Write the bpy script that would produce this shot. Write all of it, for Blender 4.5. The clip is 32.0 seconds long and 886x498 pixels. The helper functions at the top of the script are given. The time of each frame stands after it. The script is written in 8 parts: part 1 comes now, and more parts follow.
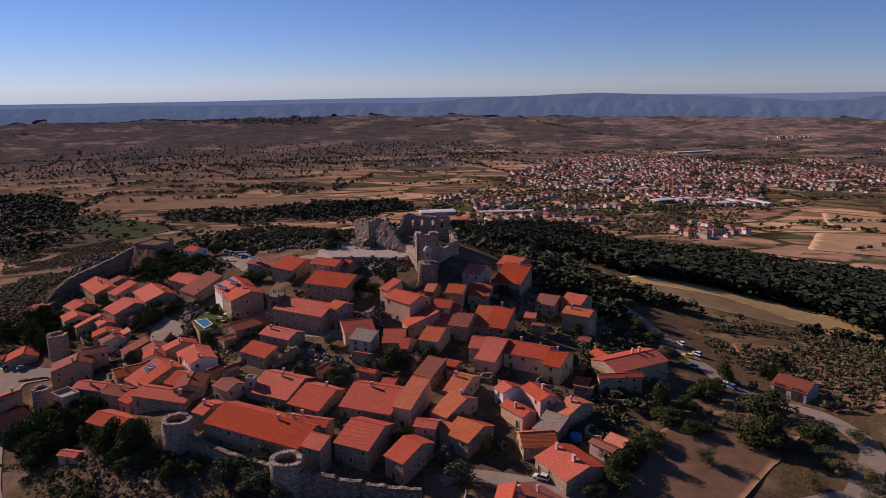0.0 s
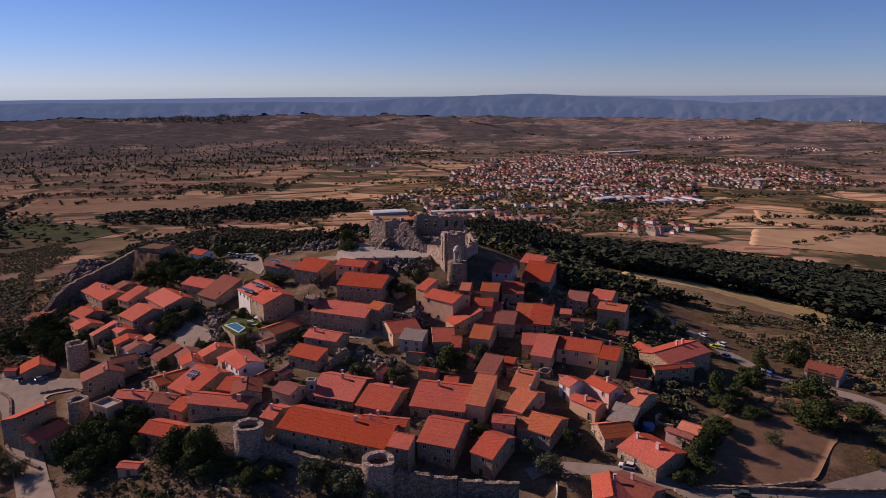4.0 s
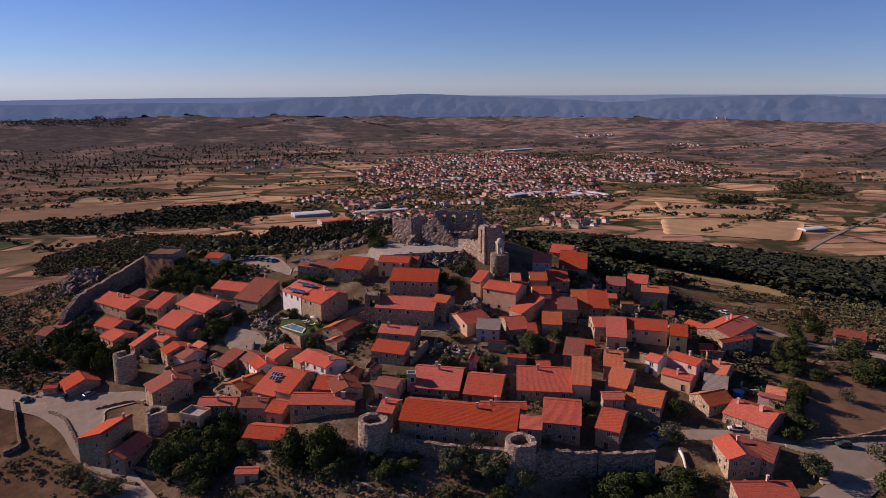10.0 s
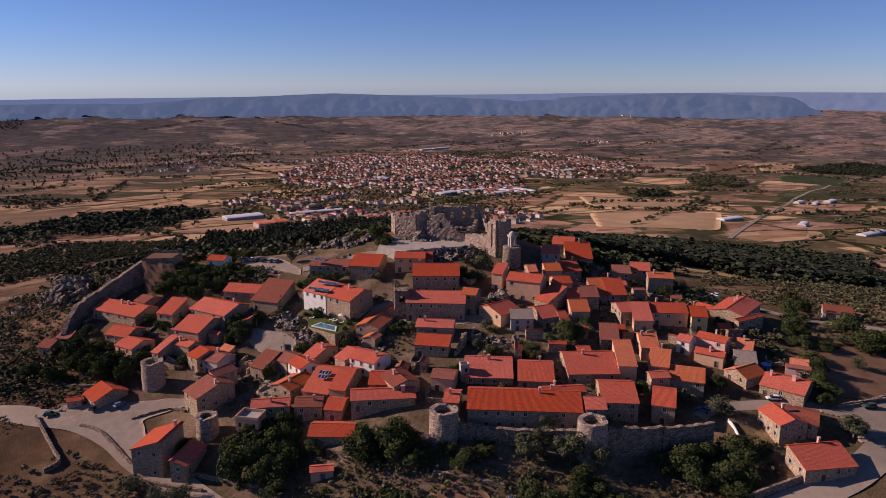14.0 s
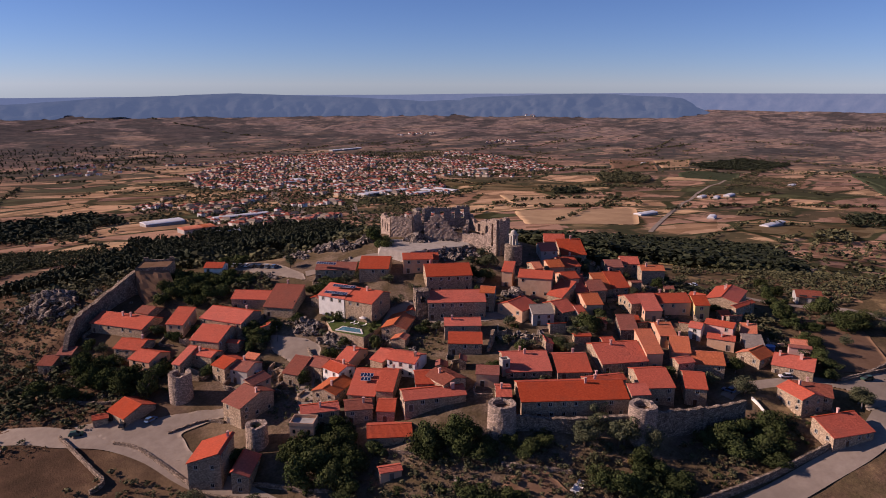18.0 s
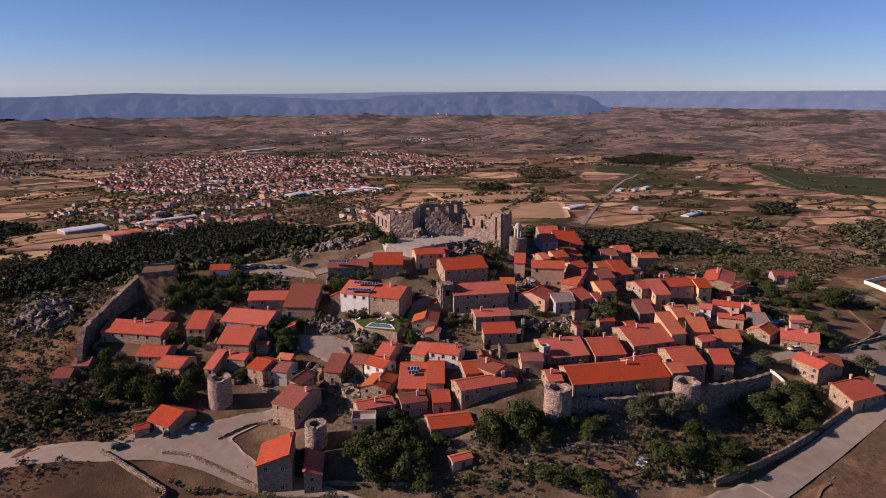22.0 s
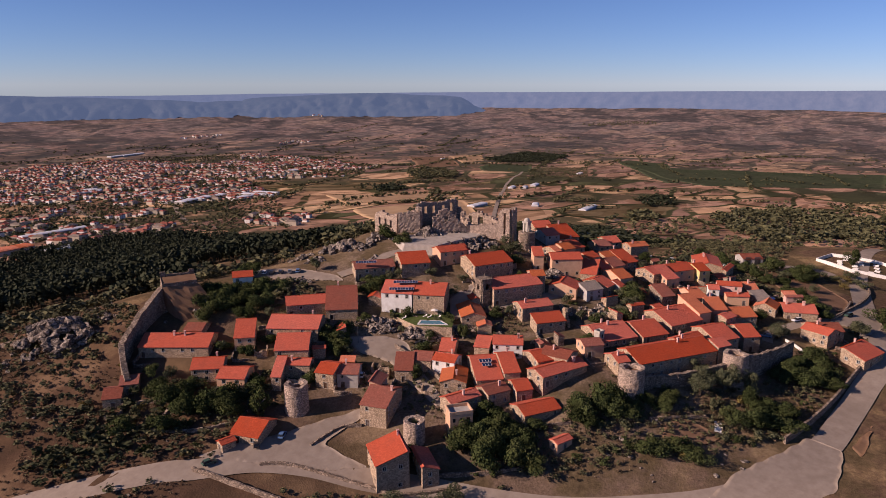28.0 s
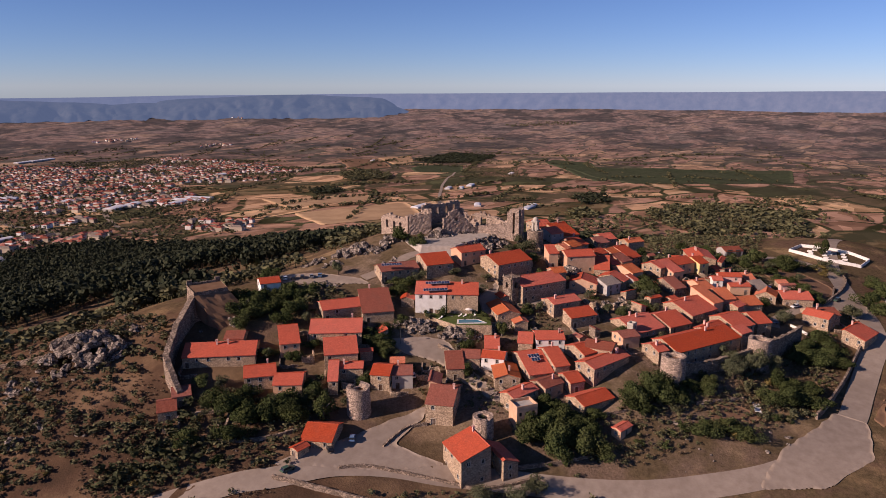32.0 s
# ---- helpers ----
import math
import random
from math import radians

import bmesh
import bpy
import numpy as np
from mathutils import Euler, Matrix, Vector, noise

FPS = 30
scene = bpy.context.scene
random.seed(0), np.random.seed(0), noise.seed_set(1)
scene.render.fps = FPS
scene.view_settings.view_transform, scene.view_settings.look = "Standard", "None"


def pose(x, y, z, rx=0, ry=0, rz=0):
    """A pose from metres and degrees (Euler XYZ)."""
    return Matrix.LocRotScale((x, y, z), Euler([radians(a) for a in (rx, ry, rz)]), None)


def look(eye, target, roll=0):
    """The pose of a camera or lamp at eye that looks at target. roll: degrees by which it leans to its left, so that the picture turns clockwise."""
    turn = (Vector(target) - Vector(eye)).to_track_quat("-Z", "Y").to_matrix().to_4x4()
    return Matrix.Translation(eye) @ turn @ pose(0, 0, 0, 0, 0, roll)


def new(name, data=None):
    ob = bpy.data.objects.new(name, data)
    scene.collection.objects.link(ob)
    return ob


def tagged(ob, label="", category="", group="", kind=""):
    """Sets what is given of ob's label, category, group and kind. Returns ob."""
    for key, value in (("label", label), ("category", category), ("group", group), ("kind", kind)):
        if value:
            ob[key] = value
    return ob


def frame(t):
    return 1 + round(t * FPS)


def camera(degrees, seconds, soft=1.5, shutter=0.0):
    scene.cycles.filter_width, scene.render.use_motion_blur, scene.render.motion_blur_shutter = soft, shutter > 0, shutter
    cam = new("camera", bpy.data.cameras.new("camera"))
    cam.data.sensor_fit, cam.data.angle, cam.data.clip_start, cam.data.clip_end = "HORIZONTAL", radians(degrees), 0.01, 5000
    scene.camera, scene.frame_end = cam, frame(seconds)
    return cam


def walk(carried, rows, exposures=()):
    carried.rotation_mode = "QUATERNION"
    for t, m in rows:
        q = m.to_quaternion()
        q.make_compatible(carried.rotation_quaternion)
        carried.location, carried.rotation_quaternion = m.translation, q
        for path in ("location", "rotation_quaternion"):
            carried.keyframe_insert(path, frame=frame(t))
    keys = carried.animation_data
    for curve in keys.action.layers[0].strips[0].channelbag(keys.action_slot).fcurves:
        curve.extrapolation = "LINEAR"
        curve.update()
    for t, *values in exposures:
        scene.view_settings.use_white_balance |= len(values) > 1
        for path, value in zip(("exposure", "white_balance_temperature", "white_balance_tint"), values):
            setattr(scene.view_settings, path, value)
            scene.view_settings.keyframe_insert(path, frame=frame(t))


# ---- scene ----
cam = camera(64.92, 32.0, soft=0.9)
PATH = [
    (0, look((63.00, -231.00, 119.03), (63.00, -36.32, 73.22), -0.53)),
    (1, look((53.60, -231.33, 119.25), (58.80, -36.73, 73.40), -0.36)),
    (2, look((43.79, -231.66, 119.48), (53.84, -37.26, 73.59), -0.21)),
    (3, look((33.79, -231.90, 119.68), (48.94, -37.83, 73.77), -0.08)),
    (4, look((23.63, -231.99, 119.82), (44.01, -38.41, 73.87), 0.04)),
    (5, look((13.37, -231.88, 119.89), (39.01, -38.93, 73.91), 0.15)),
    (6, look((3.06, -231.52, 119.85), (33.91, -39.34, 73.86), 0.21)),
    (7, look((-7.24, -230.85, 119.66), (28.68, -39.53, 73.74), 0.18)),
    (8, look((-17.47, -229.94, 119.23), (23.63, -39.68, 73.29), 0.12)),
    (9, look((-27.81, -228.80, 118.88), (18.54, -39.74, 72.97), 0.08)),
    (10, look((-38.33, -227.34, 118.63), (13.56, -39.70, 72.80), 0.03)),
    (11, look((-48.80, -225.59, 118.30), (8.78, -39.64, 72.37), -0.01)),
    (12, look((-59.20, -223.53, 118.03), (4.20, -39.50, 72.08), -0.04)),
    (13, look((-69.31, -221.20, 117.88), (0.10, -39.35, 71.90), -0.08)),
    (14, look((-79.52, -218.64, 117.94), (-3.88, -39.29, 71.96), -0.08)),
    (15, look((-89.76, -215.71, 118.24), (-7.75, -39.18, 72.27), -0.05)),
    (16, look((-99.93, -212.38, 118.66), (-11.61, -38.93, 72.67), -0.01)),
    (17, look((-109.94, -208.63, 119.06), (-15.52, -38.42, 73.04), 0.05)),
    (18, look((-119.68, -204.41, 119.34), (-19.54, -37.50, 73.38), 0.12)),
    (19, look((-129.19, -199.85, 119.41), (-23.62, -36.29, 73.54), 0.12)),
    (20, look((-138.54, -195.03, 119.20), (-27.71, -35.00, 73.31), 0.08)),
    (21, look((-147.70, -189.84, 118.80), (-31.68, -33.60, 72.64), 0.01)),
    (22, look((-156.72, -184.30, 118.46), (-35.61, -32.02, 72.20), -0.00)),
    (23, look((-165.64, -178.47, 118.33), (-39.58, -30.25, 72.07), 0.04)),
    (24, look((-174.33, -172.44, 118.27), (-43.55, -28.34, 72.10), 0.12)),
    (25, look((-182.75, -166.03, 118.22), (-47.55, -26.07, 72.06), 0.12)),
    (26, look((-190.99, -159.27, 118.17), (-51.46, -23.58, 72.14), 0.08)),
    (27, look((-199.07, -152.23, 118.14), (-55.38, -20.92, 72.19), 0.03)),
    (28, look((-206.99, -144.96, 118.16), (-59.36, -18.08, 72.25), 0.01)),
    (29, look((-214.76, -137.54, 118.30), (-63.47, -15.06, 72.39), 0.05)),
    (30, look((-222.29, -130.00, 118.50), (-67.47, -12.00, 72.61), 0.08)),
    (31, look((-229.67, -122.20, 118.75), (-71.44, -8.76, 72.99), 0.06)),
    (32, look((-237.02, -114.21, 119.18), (-75.55, -5.35, 73.61), -0.01)),
]
import collections

walk(cam, PATH, [(0, 0.14, 6000, 28), (13, 0.24, 6000, 28), (32, 0.38, 6200, 26)])

# ---- daylight: low sun, clear sky ----
SUN_AZIMUTH, SUN_HEIGHT = 303.0, 25.0          # clockwise from +y, degrees
sun = new("sun", bpy.data.lights.new("sun", "SUN"))
sun.data.energy, sun.data.angle, sun.data.color = 5.3, radians(0.6), (1.0, 0.80, 0.60)
_a, _h = radians(SUN_AZIMUTH), radians(SUN_HEIGHT)
sun.matrix_world = look((0, 0, 300), (-300 * math.sin(_a) * math.cos(_h), -300 * math.cos(_a) * math.cos(_h), 300 - 300 * math.sin(_h)))
world = bpy.data.worlds.new("sky")
scene.world = world
world.use_nodes = True
wn = world.node_tree.nodes
sky = wn.new("ShaderNodeTexSky")
sky.sky_type, sky.sun_disc = "NISHITA", False
sky.sun_elevation, sky.sun_rotation = radians(SUN_HEIGHT), radians(SUN_AZIMUTH)
sky.altitude, sky.air_density, sky.dust_density, sky.ozone_density = 2600, 1.0, 0.0, 6.5
tint = wn.new("ShaderNodeMix")
tint.data_type, tint.blend_type = "RGBA", "MULTIPLY"
tint.inputs[0].default_value = 1.0
tint.inputs[7].default_value = (1.03, 0.97, 1.0, 1)
world.node_tree.links.new(sky.outputs[0], tint.inputs[6])
world.node_tree.links.new(tint.outputs[2], wn["Background"].inputs[0])
wn["Background"].inputs[1].default_value = 0.066


# ---- helpers ----
def node_mat(name):
    m = bpy.data.materials.new(name)
    m.use_nodes = True
    nt = m.node_tree
    return m, nt, nt.nodes, nt.links, nt.nodes["Principled BSDF"]


def add_node(nodes, kind, **values):
    n = nodes.new(kind)
    for k, v in values.items():
        n.inputs[k.replace("_", " ")].default_value = v
    return n


def ramp(nodes, stops, constant=False):
    r = nodes.new("ShaderNodeValToRGB")
    e = r.color_ramp.elements
    while len(e) < len(stops):
        e.new(0.5)
    for el, (p, c) in zip(e, stops):
        el.position, el.color = p, (*c, 1)
    if constant:
        r.color_ramp.interpolation = "CONSTANT"
    return r


def surface(name, dark, light, scale=1.0, rough=0.9, bump=0.3, fine=14.0, stain=(0.5, 0.5, 0.5), stain_amount=0.25, metal=0.0, per_object=0.0):
    """Two scales of colour noise, a stain layer, fine relief; in world metres."""
    m, nt, nodes, links, bsdf = node_mat(name)
    geo = nodes.new("ShaderNodeNewGeometry")
    n1 = add_node(nodes, "ShaderNodeTexNoise", Scale=scale, Detail=6.0, Roughness=0.65)
    n2 = add_node(nodes, "ShaderNodeTexNoise", Scale=scale * 0.13, Detail=4.0, Roughness=0.6)
    n3 = add_node(nodes, "ShaderNodeTexNoise", Scale=scale * fine / 6, Detail=3.0)
    for n in (n1, n2, n3):
        links.new(geo.outputs["Position"], n.inputs["Vector"])
    base = ramp(nodes, [(0.3, dark), (0.7, light)])
    links.new(n1.outputs[0], base.inputs[0])
    mix = nodes.new("ShaderNodeMix")
    mix.data_type = "RGBA"
    pick = ramp(nodes, [(0.45, (0, 0, 0)), (0.68, (stain_amount,) * 3)])
    links.new(n2.outputs[0], pick.inputs[0])
    links.new(pick.outputs[0], mix.inputs[0])
    links.new(base.outputs[0], mix.inputs[6])
    mix.inputs[7].default_value = (*stain, 1)
    out = mix.outputs[2]
    if per_object:
        info = nodes.new("ShaderNodeObjectInfo")
        rng = nodes.new("ShaderNodeMapRange")
        rng.inputs[3].default_value, rng.inputs[4].default_value = 1 - per_object, 1 + per_object
        links.new(info.outputs["Random"], rng.inputs[0])
        hsv = nodes.new("ShaderNodeHueSaturation")
        links.new(rng.outputs[0], hsv.inputs["Value"])
        links.new(out, hsv.inputs["Color"])
        out = hsv.outputs[0]
    links.new(out, bsdf.inputs["Base Color"])
    bsdf.inputs["Roughness"].default_value, bsdf.inputs["Metallic"].default_value = rough, metal
    bsdf.inputs["Specular IOR Level"].default_value = 0.0 if rough >= 0.8 else 0.25
    if bump:
        b = add_node(nodes, "ShaderNodeBump", Strength=bump, Distance=0.12)
        links.new(n3.outputs[0], b.inputs["Height"])
        links.new(b.outputs[0], bsdf.inputs["Normal"])
    return m


def finish(name, bm, material, parent=None, label="", smooth=False):
    me = bpy.data.meshes.new(name)
    bm.normal_update()
    bm.to_mesh(me)
    bm.free()
    if smooth:
        for p in me.polygons:
            p.use_smooth = True
    for m in material if isinstance(material, (list, tuple)) else [material]:
        me.materials.append(m)
    ob = new(name, me)
    if parent:
        ob.parent = parent
    if label:
        ob["label"] = label
    return ob


def part(name, bm, material, parent, label=""):
    return finish(name, bm, material, parent, label)


def mesh_thing(name, verts, faces, material, parent=None, smooth=False):
    me = bpy.data.meshes.new(name)
    me.from_pydata([tuple(map(float, v)) for v in verts], [], [tuple(int(i) for i in f) for f in faces])
    me.update()
    for m in material if isinstance(material, (list, tuple)) else [material]:
        me.materials.append(m)
    if smooth:
        me.polygons.foreach_set("use_smooth", [True] * len(me.polygons))
    ob = new(name, me)
    if parent:
        ob.parent = parent
    return ob


def box(bm, x0, y0, z0, x1, y1, z1, mat=0):
    v = [bm.verts.new(p) for p in ((x0, y0, z0), (x1, y0, z0), (x1, y1, z0), (x0, y1, z0), (x0, y0, z1), (x1, y0, z1), (x1, y1, z1), (x0, y1, z1))]
    for f in ((3, 2, 1, 0), (4, 5, 6, 7), (0, 1, 5, 4), (1, 2, 6, 5), (2, 3, 7, 6), (3, 0, 4, 7)):
        bm.faces.new([v[i] for i in f]).material_index = mat
    return v


def hash_noise(ix, iy, seed):
    n = np.sin(ix * 127.1 + iy * 311.7 + seed * 74.7) * 43758.5453
    return n - np.floor(n)


def value_noise(x, y, seed=0):
    x, y = np.asarray(x, float), np.asarray(y, float)
    ix, iy = np.floor(x), np.floor(y)
    fx, fy = x - ix, y - iy
    fx, fy = fx * fx * (3 - 2 * fx), fy * fy * (3 - 2 * fy)
    a, b = hash_noise(ix, iy, seed), hash_noise(ix + 1, iy, seed)
    c, d = hash_noise(ix, iy + 1, seed), hash_noise(ix + 1, iy + 1, seed)
    return a + (b - a) * fx + (c - a) * fy + (a - b - c + d) * fx * fy


def fbm(x, y, octaves=4, seed=0):
    total, amp = 0.0, 0.5
    for i in range(octaves):
        total = total + amp * (value_noise(x, y, seed + i) - 0.5)
        x, y, amp = np.asarray(x) * 2.03 + 5.1, np.asarray(y) * 2.03 - 3.7, amp * 0.5
    return total


# ---- the hill: a broad mound with terraces, falling to a plain ----
HILL_X, HILL_Y, HILL_SPREAD = (-175, -120, -65, -10, 45, 100, 155, 210, 265), (-100, -45, 10, 65, 120, 175), 42.0
HILL_SWELL = (0.3, -0.6, -1.3, -5.8, -3.2, 4.2, -4.7, -5.8, -2.8, -2.2, 6.1, 1.6, -8.8, -7.8, -3.9, 0.5, 11.3, -6.2, -6.2, 4.9, -2.3, 3.2, -0.1, -5.1, -11.3, 2.1, -3.1, 18.0, 5.1, -0.3, 3.8, 1.6, 4.1, 0.4, -0.2, 1.0, -1.4, 2.0, -5.9, -0.5, -0.9, -0.7, 7.6, 3.6, 0.5, 1.4, -0.3, -1.1, 18.2, 3.5, 6.6, -5.5, -4.3, -0.6)

HILL_TERRACES = ((30, -64, 1.5), (92, 34, 3.0), (-62, -14, 2.5), (-20, -38, 2.0), (27, 61, -3.0), (40, 52, -2.5))


def hill(x, y):
    x, y = np.asarray(x, float), np.asarray(y, float)
    r = np.hypot(x - 25, y - 25)
    plain = -110 - 0.028 * np.maximum(r - 800, 0) + 190 * np.clip((r - 2700) / 2000, 0, 1) ** 1.6
    z = plain + (32 - plain) / (1 + (r / 420.0) ** 2.6)
    k = 0
    for cx in HILL_X:
        for cy in HILL_Y:
            z = z + HILL_SWELL[k] * np.exp(-((x - cx) ** 2 + (y - cy) ** 2) / (2 * HILL_SPREAD ** 2))
            k += 1
    for bx, by, bh in HILL_TERRACES:
        z = z + bh * np.exp(-((x - bx) ** 2 + (y - by) ** 2) / (2 * 11.0 ** 2))
    far = np.clip((r - 130) / 400, 0, 1)
    return z + far * 16 * fbm(x / 210, y / 210, 3, 3) + np.clip((r - 2500) / 1500, 0, 1) * 5 * fbm(x / 700, y / 700, 4, 9)


def ground_z(x, y):
    return float(hill(x, y))


# ---- materials ----
def roof_tiles(name, dark, light, stain):
    """Barrel tiles: ribs down the slope, courses across, lichen and sun-bleached patches."""
    m, nt, nodes, links, bsdf = node_mat(name)
    co = nodes.new("ShaderNodeTexCoord")
    geo = nodes.new("ShaderNodeNewGeometry")
    info = nodes.new("ShaderNodeObjectInfo")
    n1 = add_node(nodes, "ShaderNodeTexNoise", Scale=1.6, Detail=8.0, Roughness=0.75)
    n2 = add_node(nodes, "ShaderNodeTexNoise", Scale=0.22, Detail=4.0, Roughness=0.6)
    for n in (n1, n2):
        links.new(geo.outputs["Position"], n.inputs["Vector"])
    cells = add_node(nodes, "ShaderNodeTexVoronoi", Scale=4.2)
    links.new(co.outputs["Object"], cells.inputs["Vector"])
    base = ramp(nodes, [(0.28, dark), (0.72, light)])
    links.new(n1.outputs[0], base.inputs[0])
    tile = nodes.new("ShaderNodeHueSaturation")
    sep = nodes.new("ShaderNodeSeparateColor")
    links.new(cells.outputs["Color"], sep.inputs[0])
    rng = nodes.new("ShaderNodeMapRange")
    rng.inputs[3].default_value, rng.inputs[4].default_value = 0.84, 1.14
    links.new(sep.outputs[0], rng.inputs[0])
    links.new(rng.outputs[0], tile.inputs["Value"])
    links.new(base.outputs[0], tile.inputs["Color"])
    mix = nodes.new("ShaderNodeMix")
    mix.data_type = "RGBA"
    pick = ramp(nodes, [(0.50, (0, 0, 0)), (0.74, (0.38, 0.38, 0.38))])
    links.new(n2.outputs[0], pick.inputs[0])
    links.new(pick.outputs[0], mix.inputs[0])
    links.new(tile.outputs[0], mix.inputs[6])
    mix.inputs[7].default_value = (*stain, 1)
    hsv = nodes.new("ShaderNodeHueSaturation")
    r2 = nodes.new("ShaderNodeMapRange")
    r2.inputs[3].default_value, r2.inputs[4].default_value = 0.84, 1.16
    links.new(info.outputs["Random"], r2.inputs[0])
    links.new(r2.outputs[0], hsv.inputs["Value"])
    r3 = nodes.new("ShaderNodeMapRange")
    r3.inputs[3].default_value, r3.inputs[4].default_value = 1.08, 0.94
    links.new(info.outputs["Random"], r3.inputs[0])
    links.new(r3.outputs[0], hsv.inputs["Saturation"])
    links.new(mix.outputs[2], hsv.inputs["Color"])
    links.new(hsv.outputs[0], bsdf.inputs["Base Color"])
    wave = add_node(nodes, "ShaderNodeTexWave", Scale=1.25, Distortion=0.6)
    wave.inputs["Detail Scale"].default_value = 2.0
    wave.wave_type, wave.bands_direction = "BANDS", "X"
    links.new(co.outputs["Object"], wave.inputs["Vector"])
    b = add_node(nodes, "ShaderNodeBump", Strength=0.32, Distance=0.1)
    links.new(wave.outputs[0], b.inputs["Height"])
    links.new(b.outputs[0], bsdf.inputs["Normal"])
    bsdf.inputs["Roughness"].default_value = 0.85
    bsdf.inputs["Specular IOR Level"].default_value = 0.04
    return m


def masonry(name, dark, light, joint, scale=1.9):
    """Rubble walling: irregular stones with darker recessed joints."""
    m, nt, nodes, links, bsdf = node_mat(name)
    geo = nodes.new("ShaderNodeNewGeometry")
    squash = nodes.new("ShaderNodeMapping")
    squash.inputs["Scale"].default_value = (scale, scale, scale * 1.6)
    links.new(geo.outputs["Position"], squash.inputs[0])
    v = add_node(nodes, "ShaderNodeTexVoronoi", Scale=1.0)
    e = nodes.new("ShaderNodeTexVoronoi")
    e.feature = "DISTANCE_TO_EDGE"
    e.inputs["Scale"].default_value = 1.0
    links.new(squash.outputs[0], v.inputs["Vector"])
    links.new(squash.outputs[0], e.inputs["Vector"])
    sep = nodes.new("ShaderNodeSeparateColor")
    links.new(v.outputs["Color"], sep.inputs[0])
    n = add_node(nodes, "ShaderNodeTexNoise", Scale=0.35, Detail=5.0)
    links.new(geo.outputs["Position"], n.inputs["Vector"])
    addm = nodes.new("ShaderNodeMath")
    addm.operation = "MULTIPLY_ADD"
    links.new(sep.outputs[0], addm.inputs[0])
    addm.inputs[1].default_value = 0.55
    half = nodes.new("ShaderNodeMath")
    half.operation = "MULTIPLY"
    half.inputs[1].default_value = 0.5
    links.new(n.outputs[0], half.inputs[0])
    links.new(half.outputs[0], addm.inputs[2])
    col = ramp(nodes, [(0.2, dark), (0.75, light)])
    links.new(addm.outputs[0], col.inputs[0])
    jm = ramp(nodes, [(0.03, (1, 1, 1)), (0.1, (0, 0, 0))])
    links.new(e.outputs["Distance"], jm.inputs[0])
    mix = nodes.new("ShaderNodeMix")
    mix.data_type = "RGBA"
    links.new(jm.outputs[0], mix.inputs[0])
    links.new(col.outputs[0], mix.inputs[6])
    mix.inputs[7].default_value = (*joint, 1)
    links.new(mix.outputs[2], bsdf.inputs["Base Color"])
    b = add_node(nodes, "ShaderNodeBump", Strength=0.7, Distance=0.12)
    links.new(e.outputs["Distance"], b.inputs["Height"])
    links.new(b.outputs[0], bsdf.inputs["Normal"])
    bsdf.inputs["Roughness"].default_value = 0.95
    bsdf.inputs["Specular IOR Level"].default_value = 0.0
    return m


M_ROOF = {
    "red": roof_tiles("roof_red", (0.35, 0.072, 0.042), (0.53, 0.124, 0.072), (0.25, 0.085, 0.06)),
    "orange": roof_tiles("roof_orange", (0.40, 0.115, 0.055), (0.58, 0.19, 0.10), (0.34, 0.12, 0.075)),
    "brown": roof_tiles("roof_brown", (0.19, 0.060, 0.042), (0.31, 0.115, 0.080), (0.17, 0.09, 0.07)),
    "grey": roof_tiles("roof_grey", (0.17, 0.135, 0.11), (0.30, 0.24, 0.195), (0.15, 0.12, 0.10)),
}
M_STONE = masonry("stone_house", (0.235, 0.166, 0.112), (0.52, 0.385, 0.265), (0.16, 0.115, 0.08), 2.0)
M_CASTLE = masonry("stone_ruin", (0.20, 0.147, 0.116), (0.47, 0.355, 0.28), (0.12, 0.092, 0.072), 1.5)
M_GRAVEL = surface("pale_gravel", (0.28, 0.24, 0.205), (0.42, 0.365, 0.31), 0.5, bump=0.3, stain=(0.24, 0.20, 0.165), stain_amount=0.5)
M_LIME = surface("old_limewash", (0.34, 0.30, 0.25), (0.50, 0.455, 0.39), 0.8, bump=0.1, stain=(0.25, 0.21, 0.17), stain_amount=0.5)
M_GRANITE = masonry("stone_castle", (0.125, 0.092, 0.068), (0.35, 0.265, 0.20), (0.08, 0.062, 0.05), 1.3)
M_PEACH = surface("plaster_peach", (0.46, 0.27, 0.17), (0.60, 0.38, 0.25), 0.6, stain=(0.30, 0.2, 0.14), bump=0.1)
M_WHITE = surface("plaster_white", (0.58, 0.54, 0.49), (0.74, 0.71, 0.66), 0.6, stain=(0.45, 0.4, 0.36), bump=0.08)
M_PINK = surface("plaster_pink", (0.52, 0.30, 0.25), (0.66, 0.42, 0.36), 0.6, stain=(0.36, 0.24, 0.2), bump=0.08)
M_YELLOW = surface("plaster_yellow", (0.58, 0.42, 0.16), (0.70, 0.55, 0.26), 0.6, stain=(0.4, 0.3, 0.16), bump=0.08)
M_CONCRETE = surface("concrete", (0.28, 0.26, 0.24), (0.42, 0.39, 0.36), 0.5, bump=0.1, stain=(0.2, 0.18, 0.16))
M_TRIM = surface("granite_trim", (0.30, 0.25, 0.20), (0.46, 0.40, 0.33), 2.0, bump=0.1)
M_WOOD = surface("dark_wood", (0.05, 0.028, 0.018), (0.12, 0.065, 0.04), 3.0, rough=0.6, bump=0.1)
M_IRON = surface("dark_metal", (0.05, 0.05, 0.05), (0.10, 0.10, 0.10), 3.0, rough=0.5, metal=0.8, bump=0)
M_ROCK = masonry("granite_rock", (0.085, 0.068, 0.058), (0.31, 0.255, 0.212), (0.035, 0.029, 0.024), 0.75)
